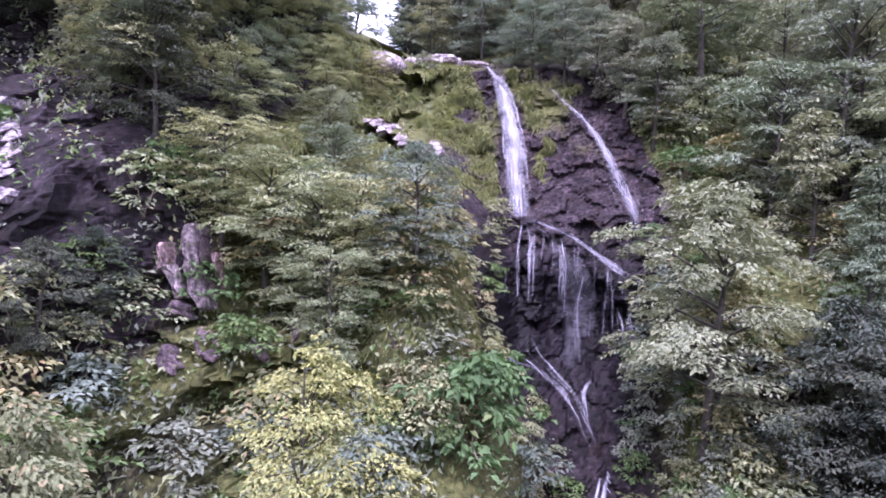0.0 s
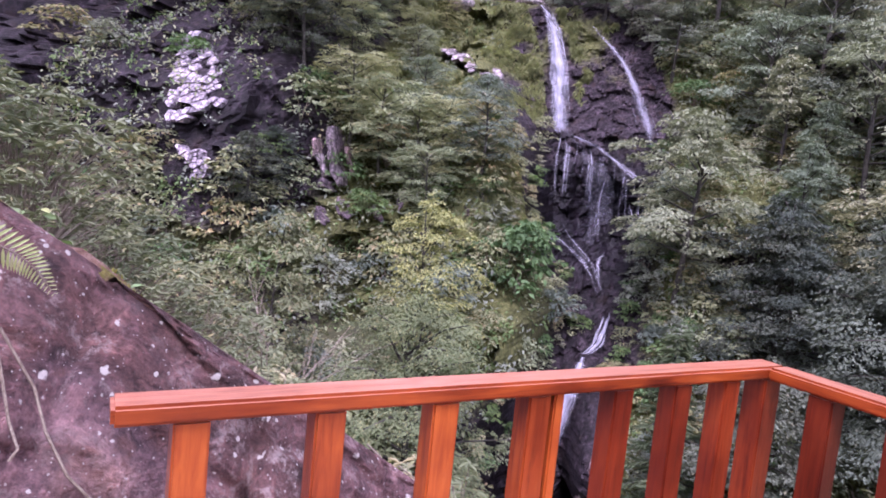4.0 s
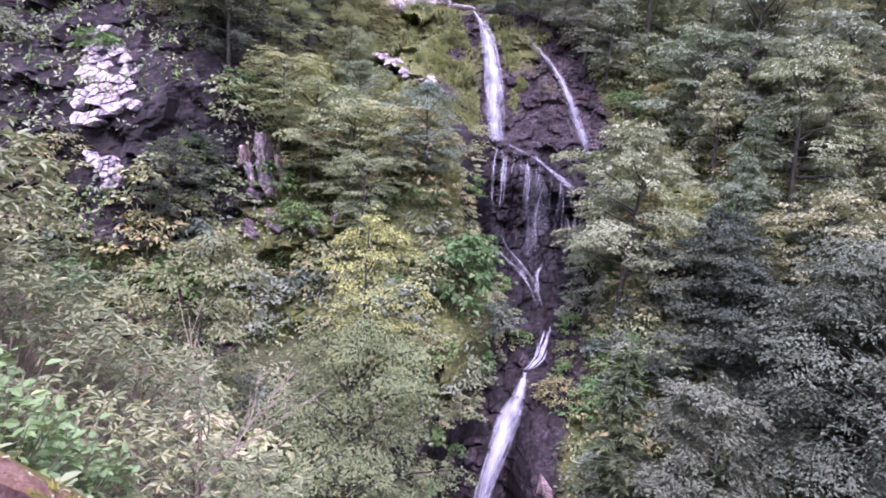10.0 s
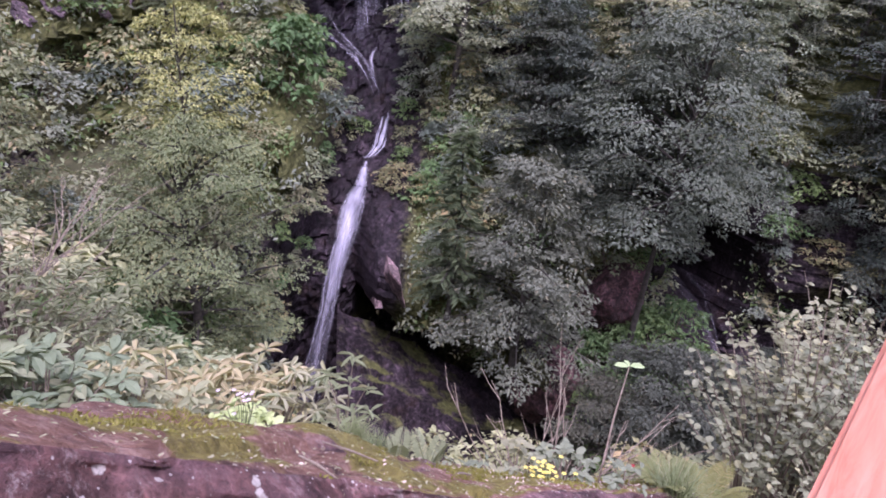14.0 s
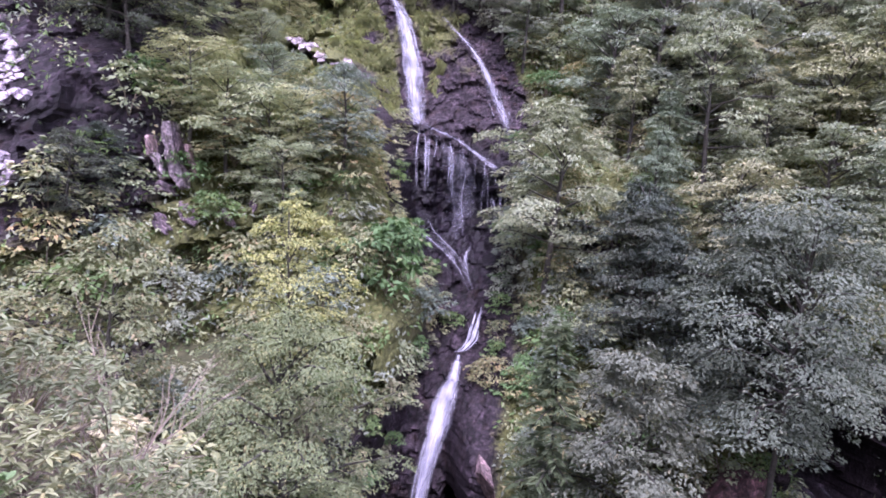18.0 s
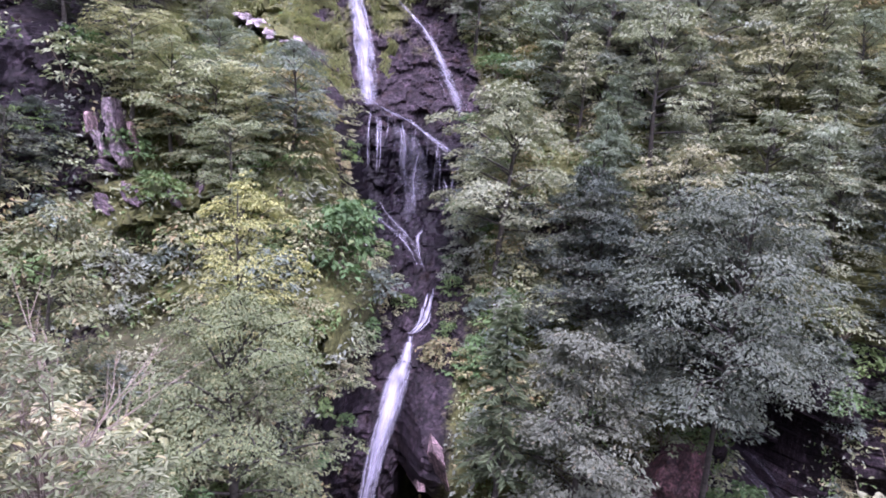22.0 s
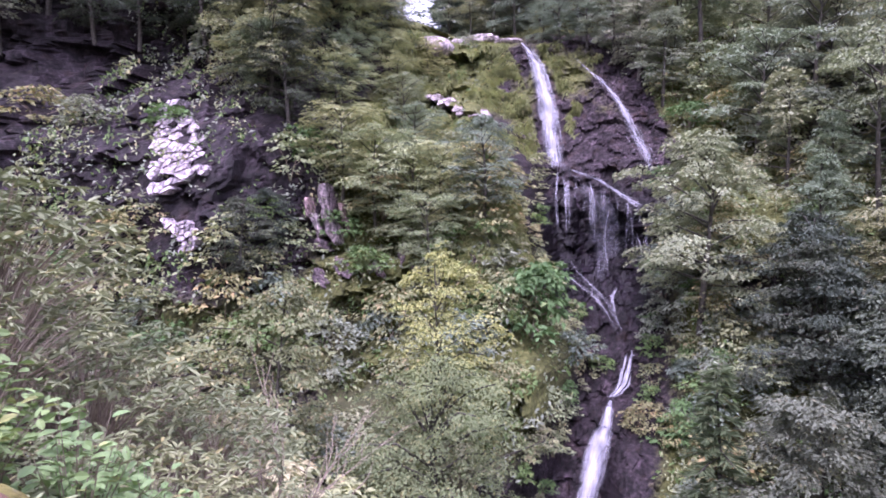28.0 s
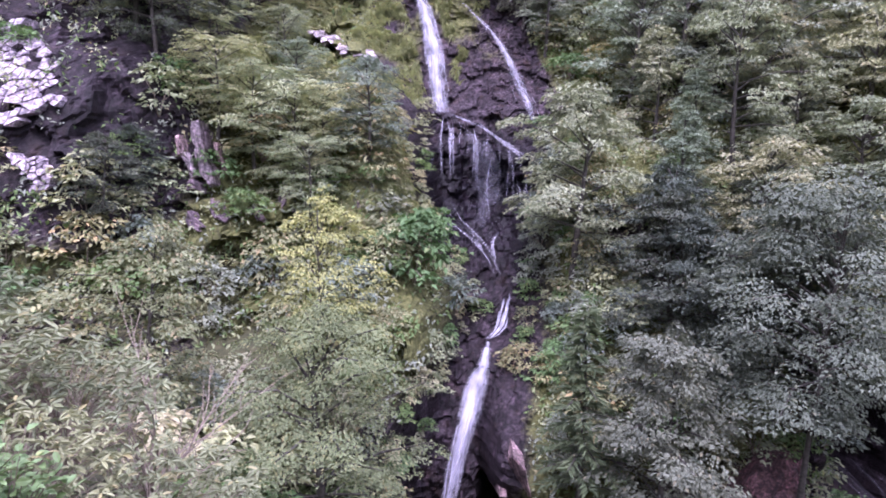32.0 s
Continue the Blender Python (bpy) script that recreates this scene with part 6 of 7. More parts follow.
P, x, d = on_top(48000, -1.6, 2.6, 0.06, 0.85)
keep = fractal(x * 4.0, d * 6.5, 231) + 0.14 * smooth((x - 0.2) / 0.6) > 0.30
P = P[keep]
k = len(P)
L = rng.uniform(0.008, 0.022, k)
v, f = leaves(P - [0, 0, 0.003], rng.normal(0, 0.6, (k, 3)) + [0, -0.3, 0.8], rng.normal(0, 1, (k, 3)), L, L * 0.4, 4, 0.1, 0.2)
tagged(new("moss", mesh_from("moss", v, f, LEAF["moss"])), "yellow-green moss tufts on the boulder's top", "moss", kind="stuff")
P, x, d = on_top(2600, -1.6, 2.6, 0.02, 0.95)
k = len(P)
L = rng.uniform(0.006, 0.02, k)
v, f = leaves(P + [0, 0, 0.004], rng.normal(0, 1, (k, 3)) * [1, 1, 0.12] - [0, 0, 0.2], np.array([0.4, 0.4, 1]) + rng.normal(0, 0.25, (k, 3)), L, L * 0.4, 6, 0.1, 0.05)
tagged(new("leaf_litter", mesh_from("leaf_litter", v, f, LEAF["dry"])), "dry fallen leaves and chips scattered on the boulder", "fallen leaves", kind="stuff")


P, x, d = on_top(620, 0.0, 2.2, 0.03, 0.7)
keep = rng.random(len(x)) < 0.25 + 0.75 * smooth((x - 0.9) / 0.5)
P = P[keep]
k = len(P)
L = rng.uniform(0.006, 0.02, k)
v, f = leaves(P + [0, 0, 0.005], rng.normal(0, 1, (k, 3)) * [1, 1, 0.1], np.array([0.2, -0.3, 1]) + rng.normal(0, 0.2, (k, 3)), L, L * 0.45, 6, 0.1, 0.05)
tagged(new("leaf_litter", mesh_from("leaf_litter", v, f, LITTER)), "bleached pale chips and leaves on the boulder's end", "fallen leaves", kind="stuff")
for x, d, ln, turn in ((0.45, 0.4, 0.22, 0.1), (0.2, 0.15, 0.1, -0.4), (0.95, 0.25, 0.12, 0.5)):
    _, y, z = on_boulder(x, d)[0]
    v, f = tube([(-ln / 2, 0, 0.012 + 0.38 * ln), (0, 0.006, 0.014), (ln / 2, 0, 0.012 - 0.38 * ln)], [0.003, 0.005, 0.003], 6)
    ob = thing("stick", "short bleached stick lying on the boulder", "stick", at=(x, y, z + 0.02))
    part("twig", mesh_from("twig", v, f, TWIG), TWIG, ob)
    ob.rotation_euler = (0, 0, turn)


# ---- near plants beyond the boulder ----
def bouquet(rng, stems, height, width, per, leaf, slim, whorl=True, lean=0.3, sides=6, droop=0.2):
    """Stems from one foot, each with leaves in a whorl at its end or along it: stems' tubes, leaf verts and faces."""
    tubes, P, D, U = [], [], [], []
    for i in range(stems):
        a, r = rng.uniform(0, 6.28), width / 2 * math.sqrt(rng.uniform(0.02, 1))
        h = height * rng.uniform(0.55, 1.0) * (1 - 0.35 * (2 * r / width) ** 2)
        e = np.array([math.cos(a) * r, math.sin(a) * r, h])
        m = np.array([e[0] * 0.45, e[1] * 0.45, h * 0.6])
        tubes.append(tube([(0, 0, -0.4), m, e], [0.008, 0.005, 0.002], 4))
        k = per
        b = rng.uniform(0, 6.28) + np.arange(k) * 2 * np.pi / k * (1 if whorl else 2.4)
        s = np.ones(k) if whorl else rng.uniform(0.35, 1.0, k)
        base = m + (e - m) * np.clip((s - 0.5) / 0.5, -0.6, 1)[:, None]
        P.append(base + rng.normal(0, 0.01, (k, 3)))
        D.append(np.stack([np.cos(b), np.sin(b), rng.uniform(-0.15, 0.5, k)], -1) + 0.25 * rng.normal(0, 1, (k, 3)))
        U.append(np.array([0, 0, 1.0]) + 0.35 * rng.normal(0, 1, (k, 3)))
    P, D, U = np.concatenate(P), np.concatenate(D), np.concatenate(U)
    L = leaf * rng.uniform(0.65, 1.2, len(P))
    return linked(tubes), leaves(P, D, U, L, L * slim, sides, 0.14, droop)


def near_plant(name, label, category, kind, seed, group="", **shape):
    rng = np.random.default_rng(seed)
    (tv, tf), (lv, lf) = bouquet(rng, **shape)
    ob = thing(name, label, category, group)
    part("branchwork", mesh_from("branchwork", tv, tf, TWIG), TWIG, ob)
    part("foliage", mesh_from("foliage", lv, lf, LEAF[kind]), LEAF[kind], ob)
    return ob


def put_at(ob, x, y, z, turn=0.0, size=1.0):
    top_ = boulder_height(x, y)
    z = z if top_ is None else top_ - 0.02
    ob.matrix_basis = Matrix.Translation((x, y, z)) @ Matrix.Rotation(turn, 4, "Z") @ Matrix.Scale(size, 4)
    return ob


def twin(src, x, y, z, turn=0.0, size=1.0):
    return put_at(copy_thing(src, Matrix.Identity(4)), x, y, z, turn, size)


rhodo = put_at(near_plant("rhododendron", "rhododendron bush with whorls of long pale green leaves", "shrub", "rhodo", 61, "rhododendrons", stems=190, height=1.6, width=2.2, per=10, leaf=0.108, slim=0.3, droop=0.3), -2.6, 8.0, -0.9)
for x, y, z, s in ((-0.72, 6.7, -1.75, 0.8), (-1.75, 6.5, -1.25, 0.8), (-3.8, 8.6, 0.2, 1.35), (-1.7, 8.6, -1.6, 1.0), (-4.6, 8.0, 0.6, 1.2), (-3.2, 7.3, -0.1, 0.95), (-5.4, 9.6, 0.6, 1.4), (-2.4, 6.4, -1.0, 0.7), (-3.4, 9.9, -1.0, 1.2), (-5.0, 11.4, -0.8, 1.4), (-4.2, 6.7, 0.2, 0.8), (-2.6, 11.2, -2.0, 1.0), (-0.3, 7.4, -2.5, 0.75)):
    twin(rhodo, x, y, z, x * 3, s)
dry = put_at(near_plant("chestnut_sapling", "sapling with long dry beige leaves", "sapling", "dry", 62, "dry saplings", stems=50, height=1.15, width=0.95, per=8, leaf=0.12, slim=0.27, droop=0.5), 0.12, 5.2, -1.55)
for x, y, z, s in ((0.45, 5.2, -1.6, 0.95), (-0.15, 5.3, -1.55, 0.85), (0.68, 4.95, -1.55, 0.85), (0.3, 4.75, -1.4, 0.75), (0.0, 4.85, -1.35, 0.7)):
    twin(dry, x, y, z, x * 5, s)
hanging_leaves = put_at(near_plant("chestnut_sapling", "thin sapling with a few sprays of narrow leaves", "sapling", "broad", 67, "dry saplings", stems=7, height=0.6, width=0.5, per=6, leaf=0.11, slim=0.22, droop=0.35), 0.98, 4.5, -1.0)
broad = put_at(near_plant("leafy_plant", "leafy plant with broad grey-green leaves", "plant", "broad", 63, "broad-leaved plants", stems=64, height=0.62, width=0.9, per=6, leaf=0.095, slim=0.5, droop=0.35, sides=8), -0.5, 4.5, -0.72)
for x, y, z, s in ((-0.85, 4.55, -0.62, 1.0), (-1.25, 4.45, -0.45, 0.95), (-0.2, 4.55, -0.82, 0.85), (-1.7, 4.5, -0.28, 1.0), (-2.2, 4.4, -0.05, 1.0), (-2.7, 4.2, 0.2, 1.0), (-0.65, 5.0, -0.95, 1.0), (-1.3, 5.1, -0.8, 1.0), (-2.0, 5.2, -0.5, 1.1)):
    twin(broad, x, y, z, x * 4, s)
glossy = put_at(near_plant("leafy_bush", "bush with glossy fresh green oval leaves", "shrub", "glossy", 68, "glossy bushes", stems=60, height=1.3, width=1.0, per=12, leaf=0.1, slim=0.5, whorl=False, sides=8), -1.75, 5.3, -0.6)
for x, y, z, s in ((-2.2, 4.9, -0.1, 0.9), (-1.5, 5.8, -1.0, 0.9), (-2.4, 5.6, -0.2, 1.0), (-2.9, 5.0, 0.3, 0.9)):
    twin(glossy, x, y, z, x * 4, s)
fresh = put_at(near_plant("ground_cover", "low fresh green ground cover at the boulder's edge", "plant", "fresh", 64, "ground cover", stems=120, height=0.32, width=0.7, per=6, leaf=0.05, slim=0.7, sides=8), -0.05, 4.3, -0.78)
for x, y, z, s in ((0.25, 4.3, -0.85, 1.0), (-0.4, 4.25, -0.7, 0.8), (0.5, 4.25, -0.95, 0.85)):
    twin(fresh, x, y, z, x * 4, s)
rowan = put_at(near_plant("leafy_bush", "tall bush with rounded pale leaves on upright shoots", "shrub", "rowan", 65, "rounded-leaf bushes", stems=62, height=1.75, width=1.35, per=22, leaf=0.055, slim=0.72, whorl=False, sides=8), 3.35, 3.3, -1.65)
for x, y, z, s in ((3.75, 3.3, -1.6, 1.05), (3.35, 2.75, -1.5, 0.85), (4.2, 3.0, -1.5, 1.0), (4.7, 3.6, -1.7, 1.05)):
    twin(rowan, x, y, z, x * 3, s)
small = put_at(near_plant("leafy_plant", "small plant with pale leaves on the rock edge", "plant", "rowan", 66, "edge plants", stems=9, height=0.3, width=0.36, per=5, leaf=0.08, slim=0.62, sides=8), 1.3, 3.6, -0.82, 0.0, 0.5)
for x, y, z, s in ((1.5, 3.5, -0.88, 0.55), (1.75, 3.5, -1.0, 0.7), (1.62, 3.7, -0.95, 0.75), (2.0, 3.3, -1.0, 0.6), (1.9, 3.6, -1.1, 0.75), (1.15, 3.75, -0.8, 0.45)):
    twin(small, x, y, z, x * 6, s)


def fern_thing(seed, label, fronds, length, kind="fern", spread=0.9, pinnae=36, long=0.26, slim=0.15, arch=0.55):
    rng = np.random.default_rng(seed)
    P, D, U, L, tubes = [], [], [], [], []
    for i in range(fronds):
        a = i * 2.4 + rng.normal(0, 0.3)
        t = np.linspace(0, 1, pinnae)
        ln = length * rng.uniform(0.75, 1.1)
        line = np.stack([np.cos(a) * ln * spread * t, np.sin(a) * ln * spread * t, ln * (0.95 * t - arch * t * t)], -1)
        tubes.append(tube(line[:: pinnae // 5][:6], np.linspace(0.005, 0.001, len(line[:: pinnae // 5][:6])), 4))
        fw = unit(np.gradient(line, axis=0))
        sd = unit(np.cross(fw, [0, 0, 1.0]))
        for sgn in (-1, 1):
            P.append(line[2:])
            D.append(sgn * sd[2:] + 0.35 * fw[2:])
            U.append(np.cross(sd, fw)[2:])
            L.append(ln * long * np.sin(np.pi * np.clip(t[2:] * 0.86 + 0.1, 0, 1)) + 0.01)
    v, f = leaves(np.concatenate(P), np.concatenate(D), np.concatenate(U), np.concatenate(L), np.concatenate(L) * slim, 6, 0.05, 0.1)
    ob = thing("fern", label, "fern", "ferns")
    tv, tf = joined(tubes)
    part("branchwork", mesh_from("branchwork", tv, tf, LEAF[kind]), LEAF[kind], ob)
    part("foliage", mesh_from("foliage", v, f, LEAF[kind]), LEAF[kind], ob)
    return ob


fern = put_at(fern_thing(81, "pale green fern at the boulder's edge", 3, 0.3, "broad", 0.3, 24, 0.2, 0.16, 0.25), 1.0, 3.6, -0.72)
twin(fern, 0.88, 3.66, -0.66, 2.0, 0.8)
def grass_tuft(seed, label, blades, height, kind):
    rng = np.random.default_rng(seed)
    V, F, o = [], [], 0
    t = np.linspace(0, 1, 5)
    for i in range(blades):
        a, reach, h = rng.uniform(0, 6.28), height * rng.uniform(0.15, 0.75), height * rng.uniform(0.5, 1.0)
        foot = rng.normal(0, 0.06, 2)
        line = np.stack([foot[0] + math.cos(a) * reach * t ** 1.6, foot[1] + math.sin(a) * reach * t ** 1.6, h * (t - 0.35 * t * t * reach / height) - 0.05], -1)
        side = np.array([-math.sin(a), math.cos(a), 0]) * 0.0045 * rng.uniform(0.6, 1.4)
        w = (1 - 0.9 * t)[:, None]
        V.append(np.concatenate([line - side * w, line + side * w]))
        F.append(np.array([(j, j + 1, j + 6, j + 5) for j in range(4)]) + o)
        o += 10
    ob = thing("grass_tuft", label, "grass", "grass tufts")
    part("foliage", mesh_from("foliage", np.concatenate(V), np.concatenate(F), LEAF[kind]), LEAF[kind], ob)
    return ob


clump = put_at(grass_tuft(82, "tuft of fine yellow-green grass beside the boulder", 300, 0.42, "grass"), 2.3, 3.2, -1.1, 0.0, 0.7)
for x, y, z, size in ((2.0, 2.9, -0.98, 0.45), (0.72, 3.8, -0.5, 0.4), (2.6, 2.8, -1.2, 0.7), (0.9, 3.95, -0.6, 0.4)):
    twin(clump, x, y, z, x * 7, size)
lady_fern = put_at(fern_thing(83, "yellow-green fern clump beside the boulder", 13, 0.36, "yellowfern", 0.6, 40, 0.16, 0.1, 0.45), 2.15, 3.0, -1.05)
for x, y, z, size in ((2.42, 2.98, -1.1, 1.0), (2.3, 3.3, -1.2, 0.85), (2.62, 3.2, -1.25, 1.0)):
    twin(lady_fern, x, y, z, x * 7, size)
for u, z in ((-10.5, 0.8), (-7.2, 0.6), (-6.4, -0.4), (-9.3, 0.2), (-5.6, 0.2)):
    ob = copy_thing(clump, Matrix.Identity(4))
    stand(ob, u, on_face(u, z), z, u)

# a lone bare stem with two leaves at its tip
lone = thing("lone_stem", "bare pale stem with a pair of leaves at the tip", "sapling", at=(1.95, 3.42, -1.05))
v, f = tube([(0, 0, 0), (0.05, 0.04, 0.3), (0.16, 0.12, 0.55), (0.28, 0.19, 0.79)], [0.007, 0.006, 0.005, 0.003], 5)
part("stem", mesh_from("stem", v, f, TWIG), TWIG, lone)
v, f = leaves(np.array([(0.28, 0.19, 0.79)] * 3), np.array([(-1, 0.2, 0.25), (1, -0.2, -0.1), (0.3, 0.8, 0.1)]), np.array([(0, -0.3, 1.0)] * 3), np.array([0.10, 0.11, 0.06]), np.array([0.042, 0.046, 0.03]), 6, 0.1, 0.1)
part("leaf_pair", mesh_from("leaf_pair", v, f, LEAF["fresh"]), LEAF["fresh"], lone)

# bare twigs, yellow and lilac flowers, red leaves
rng = np.random.default_rng(90)
twigs = thing("dead_brush", "tangle of bare grey twigs", "dead brush", at=(1.85, 3.7, -1.25))
for i in range(26):
    a, h = rng.uniform(0, 6.28), rng.uniform(0.4, 1.0)
    e = np.array([math.cos(a) * 0.4, math.sin(a) * 0.3, 0.75 * h])
    s = np.linspace(0, 1, 8)[:, None]
    line = s * e + np.cumsum(np.cumsum(rng.normal(0, 0.02, (8, 3)), 0), 0) * np.array([1, 1, 0.5]) - np.array([0, 0, 0.05])
    forks = [tube(line, np.linspace(0.006, 0.0018, 8), 4)]
    for j in (2, 3, 4, 5, 6):
        tip = line[j] + (line[j] - line[j - 2]) * rng.uniform(0.4, 1.2) + rng.normal(0, 0.07, 3)
        forks.append(tube([line[j], (line[j] + tip) / 2 + rng.normal(0, 0.012, 3), tip], [0.003, 0.0022, 0.001], 4))
    v, f = linked(forks)
    part("twig", mesh_from("twig", v, f, TWIG), TWIG, twigs)
ob = copy_thing(twigs, Matrix.Identity(4))
put_at(ob, -0.95, 9.3, -2.1, 1.0, 2.3)


def flowers(label, mat, x, y, z, count, size, width, seed):
    rng = np.random.default_rng(seed)
    c = rng.normal(0, width / 2, (count, 3)) * [1, 1, 0.35]
    ob = thing("flowers", label, "flowers", at=(x, y, z))
    for q in c:
        a = np.arange(5) * 1.256 + rng.uniform(0, 6)
        v, f = leaves(np.repeat(q[None], 5, 0), np.stack([np.cos(a), np.sin(a), 0.4 + 0 * a], -1), np.array([[0, 0, 1.0]] * 5), np.full(5, size), np.full(5, size * 0.7), 6, 0.1, 0.1)
        part("flower_head", mesh_from("flower_head", v, f, mat), mat, ob)
    vv, ff = joined([tube([q, q * [0.8, 0.8, 1] + [0.01, 0, -0.07], q * [0.55, 0.6, 1] + [0, 0, -0.16]], [0.0012, 0.0016, 0.002], 4) for q in c])
    part("branchwork", mesh_from("branchwork", vv, ff, LEAF["grass"]), LEAF["grass"], ob)


flowers("small bright yellow flowers at the boulder's edge", YELLOWPETAL, 1.5, 3.36, -0.52, 34, 0.014, 0.12, 1)
flowers("pale lilac flowers among ground cover", LILAC, 0.36, 4.3, -0.40, 12, 0.012, 0.09, 2)
flowers("small red leaves among the plants", REDLEAF, 1.8, 3.35, -0.7, 5, 0.016, 0.2, 3)

# grass and hanging moss on the dome and the mound beside the fall
rng = np.random.default_rng(95)
tufts = 2600
gu_, gz_ = rng.uniform(-9.3, 0.4, tufts), rng.uniform(4.2, 12.0, tufts)
mound = tufts // 4
gu_[:mound], gz_[:mound] = rng.normal(-2.5, 0.8, mound), rng.normal(1.9, 1.3, mound)
gu_, gz_ = np.repeat(gu_, 40) + rng.normal(0, 0.14, tufts * 40), np.repeat(gz_, 40) + rng.normal(0, 0.1, tufts * 40)
keep = ((gorge_mask(gu_, gz_) < 0.5) | ((gz_ > 5) & (np.abs(gu_ - np.interp(gz_, [4.4, 6, 8.4, 11.2], [-1.55, -1.75, -2.3, -3.5])) > 0.75))) & (fractal(gu_ * 0.8, gz_ * 0.8, 141) > np.where(gu_ > -1.5, 0.34, -0.1))
keep &= ~((np.abs(gz_ - 6.9 + 0.42 * (gu_ + 5.1)) < 0.6) & (gu_ > -7.3) & (gu_ < -4.0) & (gz_ > 6.3))
gu_, gz_ = gu_[keep], gz_[keep]
k = len(gu_)
P = world_of(gu_, face(gu_, gz_) - 0.05, gz_)
D = np.array([-FV[0], -FV[1], -0.9]) + rng.normal(0, 0.45, (k, 3))
L = rng.uniform(0.15, 0.5, k)
v, f = leaves(P, D, np.array([-FV[0], -FV[1], 0.6]) + rng.normal(0, 0.3, (k, 3)), L, L * 0.09, 4, 0.1, 0.35)
tagged(new("hanging_grass", mesh_from("hanging_grass", v, f, LEAF["domegrass"])), "yellow-green grass and moss hanging on the dome", "grass", kind="stuff")


# a sloping, stepped slab under the overhang, mossy on top, and rocks at its foot
su, sb = np.meshgrid(np.linspace(-0.3, 7.2, 130), np.linspace(0, 1, 110))
bent = 0.10 * fractal(su * 0.7, sb * 3.0, 431)
stair = 0.34 * sb + 0.08 * smooth((sb - 0.22 - bent) / 0.04) + 0.3 * smooth((sb - 0.46 + bent) / 0.05) + 0.28 * smooth((sb - 0.74 - bent) / 0.05)
sz = -8.45 - 0.5 * su - np.interp(su, [0, 6], [3.6, 1.9]) * stair - 2.2 * smooth((sb - 0.9) / 0.1)
sz = sz + 0.16 * blocks(su * 0.9 + 0.5 * sb, sb * 7.0 + 0.3 * su, 433) + 0.06 * blocks(su * 2.6, sb * 16.0, 437) + 0.1 * fractal(su * 1.6, sb * 6.0, 439)
sv = 19.9 - 4.8 * sb + 0.25 * fractal(su * 0.9, sb * 4.0, 441)
riser = np.abs(np.gradient(sz, axis=0)) * 110
moss_ = np.clip(0.46 - 0.05 * riser + 0.8 * fractal(su * 0.9, sb * 5.0, 443), 0, 1)
# the slab gets darker and smoother towards the right
darken_ = np.clip(0.12 + 0.5 * smooth((su - 2.5) / 3.0), 0, 1)
ledge = thing("rock_ledge", "broad stepped rock slab with patches of moss under the overhang", "rock", at=tuple(world_of(3.0, 16.0, -12.0)))
for r0, r1 in ((0, 51), (50, 82), (81, 110)):
    me = mesh_from("stratum", world_of(su[r0:r1], sv[r0:r1], sz[r0:r1]) - np.array(ledge.location), grid_faces(r1 - r0, 130), ROCK)
    attribute(me, "moss", moss_[r0:r1])
    attribute(me, "wet_or_shaded", darken_[r0:r1])
    part("stratum", me, ROCK, ledge)
rng = np.random.default_rng(410)
for i, (u, v, z, w, d, h) in enumerate(((1.2, 14.6, -12.0, 2.4, 1.9, 1.8), (3.4, 14.0, -11.7, 2.6, 1.9, 1.6), (5.4, 13.4, -11.2, 2.2, 1.6, 1.5))):
    bm = bmesh.new()
    bmesh.ops.create_icosphere(bm, subdivisions=4, radius=1)
    for q in bm.verts:
        k = 1 + 0.3 * noise.noise(q.co * 1.3 + Vector((i * 3, 0, 0))) + 0.16 * noise.noise(q.co * 3.1 + Vector((0, i * 5, 0)))
        q.co = Vector((q.co.x * w / 2 * k, q.co.y * d / 2 * k, q.co.z * h / 2 * k))
    co = np.array([q.co[:] for q in bm.verts])
    ob = part("stream_rock", bm, ROCK, None)
    nz = co[:, 2] / h * 2
    attribute(ob.data, "moss", np.clip(0.35 + 0.4 * nz + 0.4 * fractal(co[:, 0] * 2, co[:, 1] * 2, i), 0, 1))
    attribute(ob.data, "wet_or_shaded", np.clip(0.5 - 0.5 * nz, 0, 1))
    tagged(ob, "dark mossy rock beside the stream", "rock", "rocks by the stream")
    ob.location, ob.rotation_euler = tuple(world_of(u, v, z)), (0.2, 0.25, radians(-22) + rng.normal(0, 0.3))

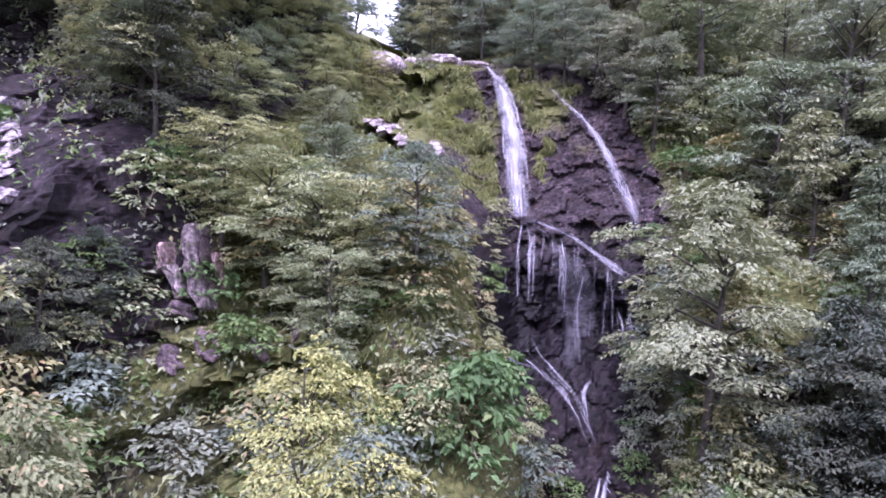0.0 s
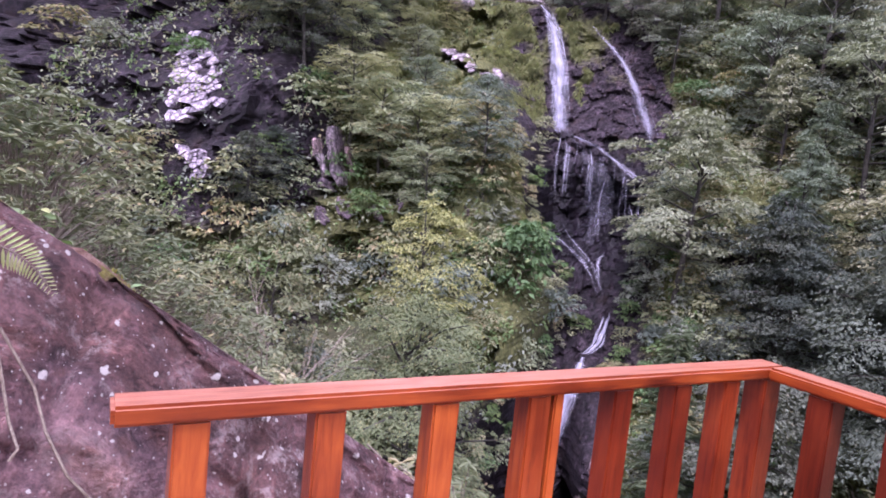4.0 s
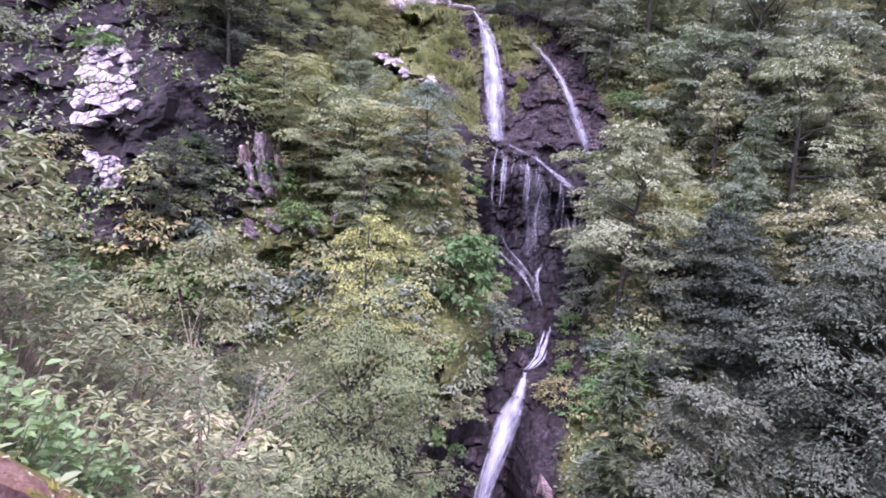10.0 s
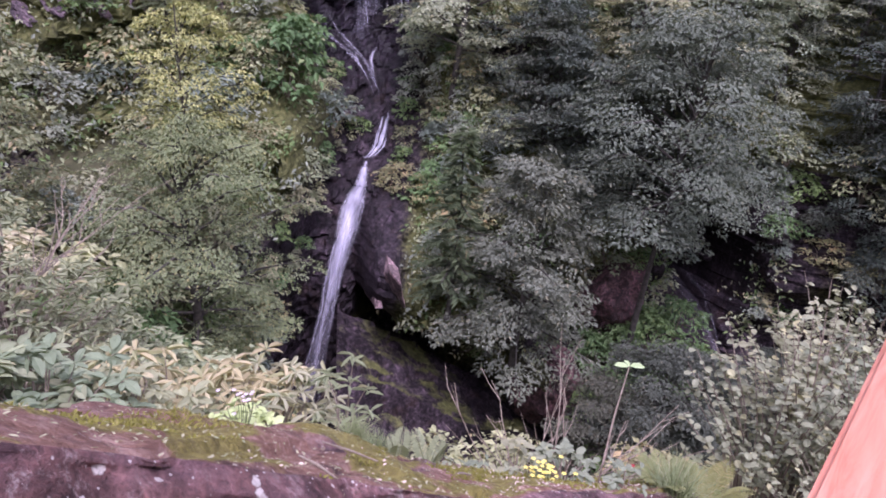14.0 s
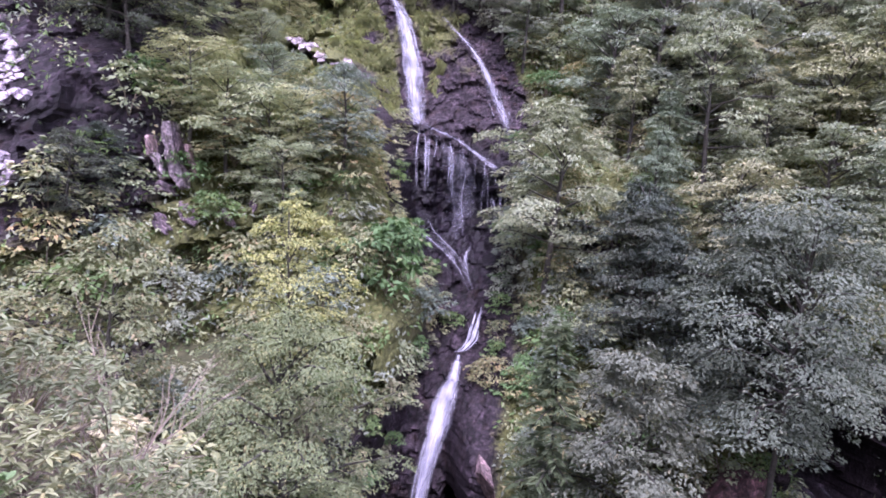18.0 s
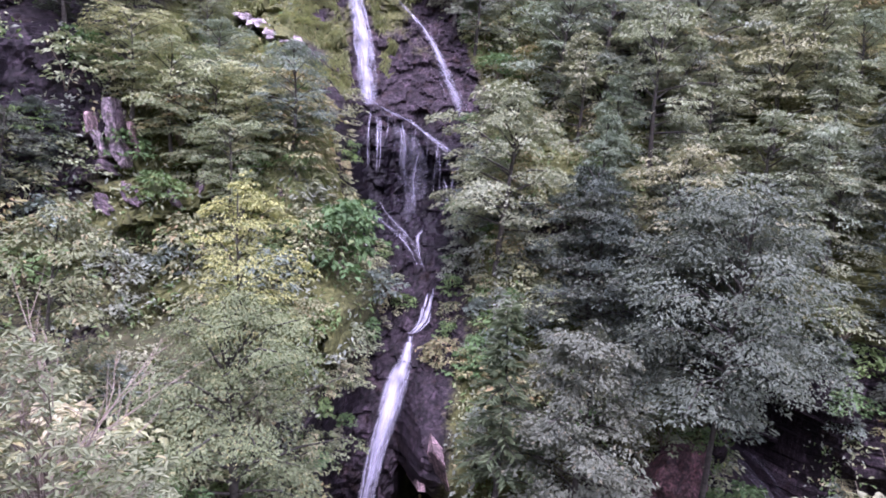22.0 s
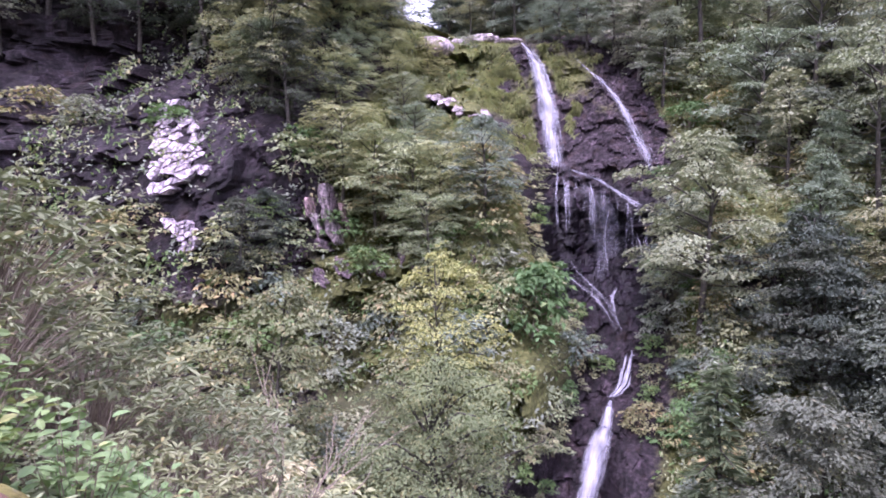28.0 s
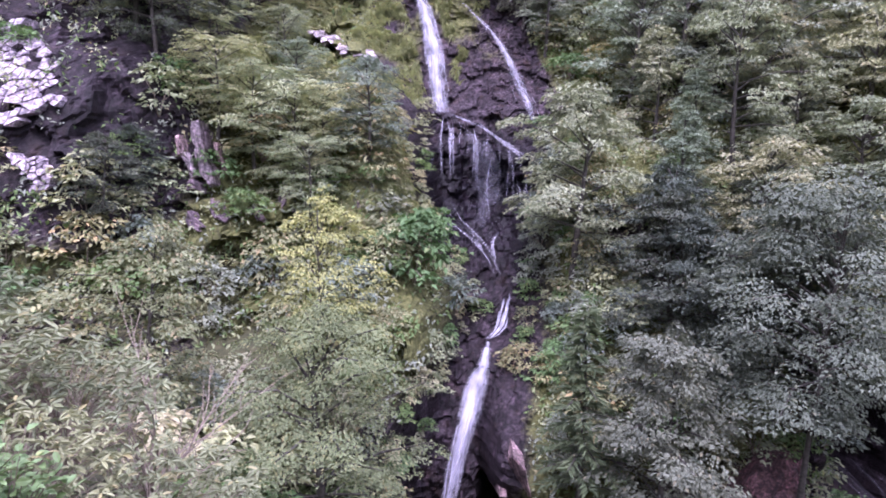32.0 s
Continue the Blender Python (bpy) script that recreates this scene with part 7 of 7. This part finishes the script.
# low undergrowth over the mossy parts of the face
rng = np.random.default_rng(520)
for kind, share, label in (("dark", 26000, "dark low undergrowth rooted in the rock face"), ("lush", 20000, "green low undergrowth rooted in the rock face"), ("beech", 20000, "yellowish low undergrowth rooted in the rock face")):
    cu, cz_ = rng.uniform(-18, 15, share // 14), rng.uniform(-9.5, 12.5, share // 14)
    keep = (gorge_mask(cu, cz_) < 0.3) & ~((cu < -8.2) & (cu > -15.5) & (cz_ > 1.0) & (cz_ < 9) & (rng.random(len(cu)) < 0.6)) & ~((cu > 0.2) & (cu < 8.5) & (cz_ < -7.1 - 0.53 * np.minimum(cu, 6.5))) & ~((cu > 11.2) & (cu < 14.3) & (cz_ < -3.8)) & ~((cu > -9.3) & (cu < 0.4) & (cz_ > 6.0) & (rng.random(len(cu)) < 0.7))
    cu, cz_ = cu[keep], cz_[keep]
    U = np.repeat(cu, 14) + rng.normal(0, 0.22, len(cu) * 14)
    Z = np.repeat(cz_, 14) + rng.normal(0, 0.2, len(cu) * 14)
    k = len(U)
    P = world_of(U, face(U, Z) - rng.uniform(0.02, 0.3, k), Z)
    D = np.array([-FV[0], -FV[1], 0.1]) * 0.7 + rng.normal(0, 0.7, (k, 3))
    L = rng.uniform(0.1, 0.24, k)
    v, f = leaves(P, D, np.array([-0.5 * FV[0], -0.5 * FV[1], 1.0]) + rng.normal(0, 0.35, (k, 3)), L, L * 0.45, 4, 0.15, 0.2)
    tagged(new("undergrowth", mesh_from("undergrowth", v, f, LEAF[kind])), label, "undergrowth", kind="stuff")

# a fern frond that hangs into view at the boulder's upper end, and bare vines on its face
hanging = thing("fern", "pale fern frond hanging over the boulder", "fern", "ferns")
way = np.array([(-0.855, 1.672, 1.302), (-0.78, 1.734, 1.256), (-0.745, 1.765, 1.217), (-0.709, 1.79, 1.15)])
t = np.linspace(0, 1, 22)
line = np.stack([np.interp(t, np.linspace(0, 1, len(way)), way[:, i]) for i in range(3)], -1)
for _ in range(6):
    line[1:-1] = (line[:-2] + 2 * line[1:-1] + line[2:]) / 4
fw = unit(np.gradient(line, axis=0))
sd = unit(np.cross(fw, [0.1, -1.0, 0.35]))
P, D, L = np.concatenate([line[1:]] * 2), np.concatenate([sd[1:] + 0.5 * fw[1:], -sd[1:] + 0.5 * fw[1:]]), np.concatenate([0.055 * (1 - t[1:]) ** 0.8 + 0.01] * 2)
v, f = leaves(P, D, np.array([0.1, -1.0, 0.35]) + 0 * P, L, L * 0.15, 6, 0.05, 0.15)
part("foliage", mesh_from("foliage", v, f, LEAF["fresh"]), LEAF["fresh"], hanging)
v, f = tube(line[::5], np.linspace(0.003, 0.001, 5), 5)
part("branchwork", mesh_from("branchwork", v, f, TWIG), TWIG, hanging)
for way in ([(-0.92, 2.02, 0.95), (-0.871, 1.989, 0.762), (-0.836, 1.965, 0.697), (-0.849, 1.947, 0.67)], [(-0.93, 2.05, 1.0), (-0.841, 2.061, 0.831), (-0.794, 2.027, 0.72), (-0.725, 2.003, 0.608), (-0.658, 2.011, 0.532), (-0.6, 2.0, 0.4)]):
    way = np.array(way, float)
    ob = thing("vine", "thin bare vine hanging on the boulder", "vine", at=tuple(way[0]))
    v, f = tube(way - way[0] + [0, -0.03, 0.0], np.full(len(way), 0.0045), 5)
    part("stem", mesh_from("stem", v, f, TWIG), TWIG, ob)
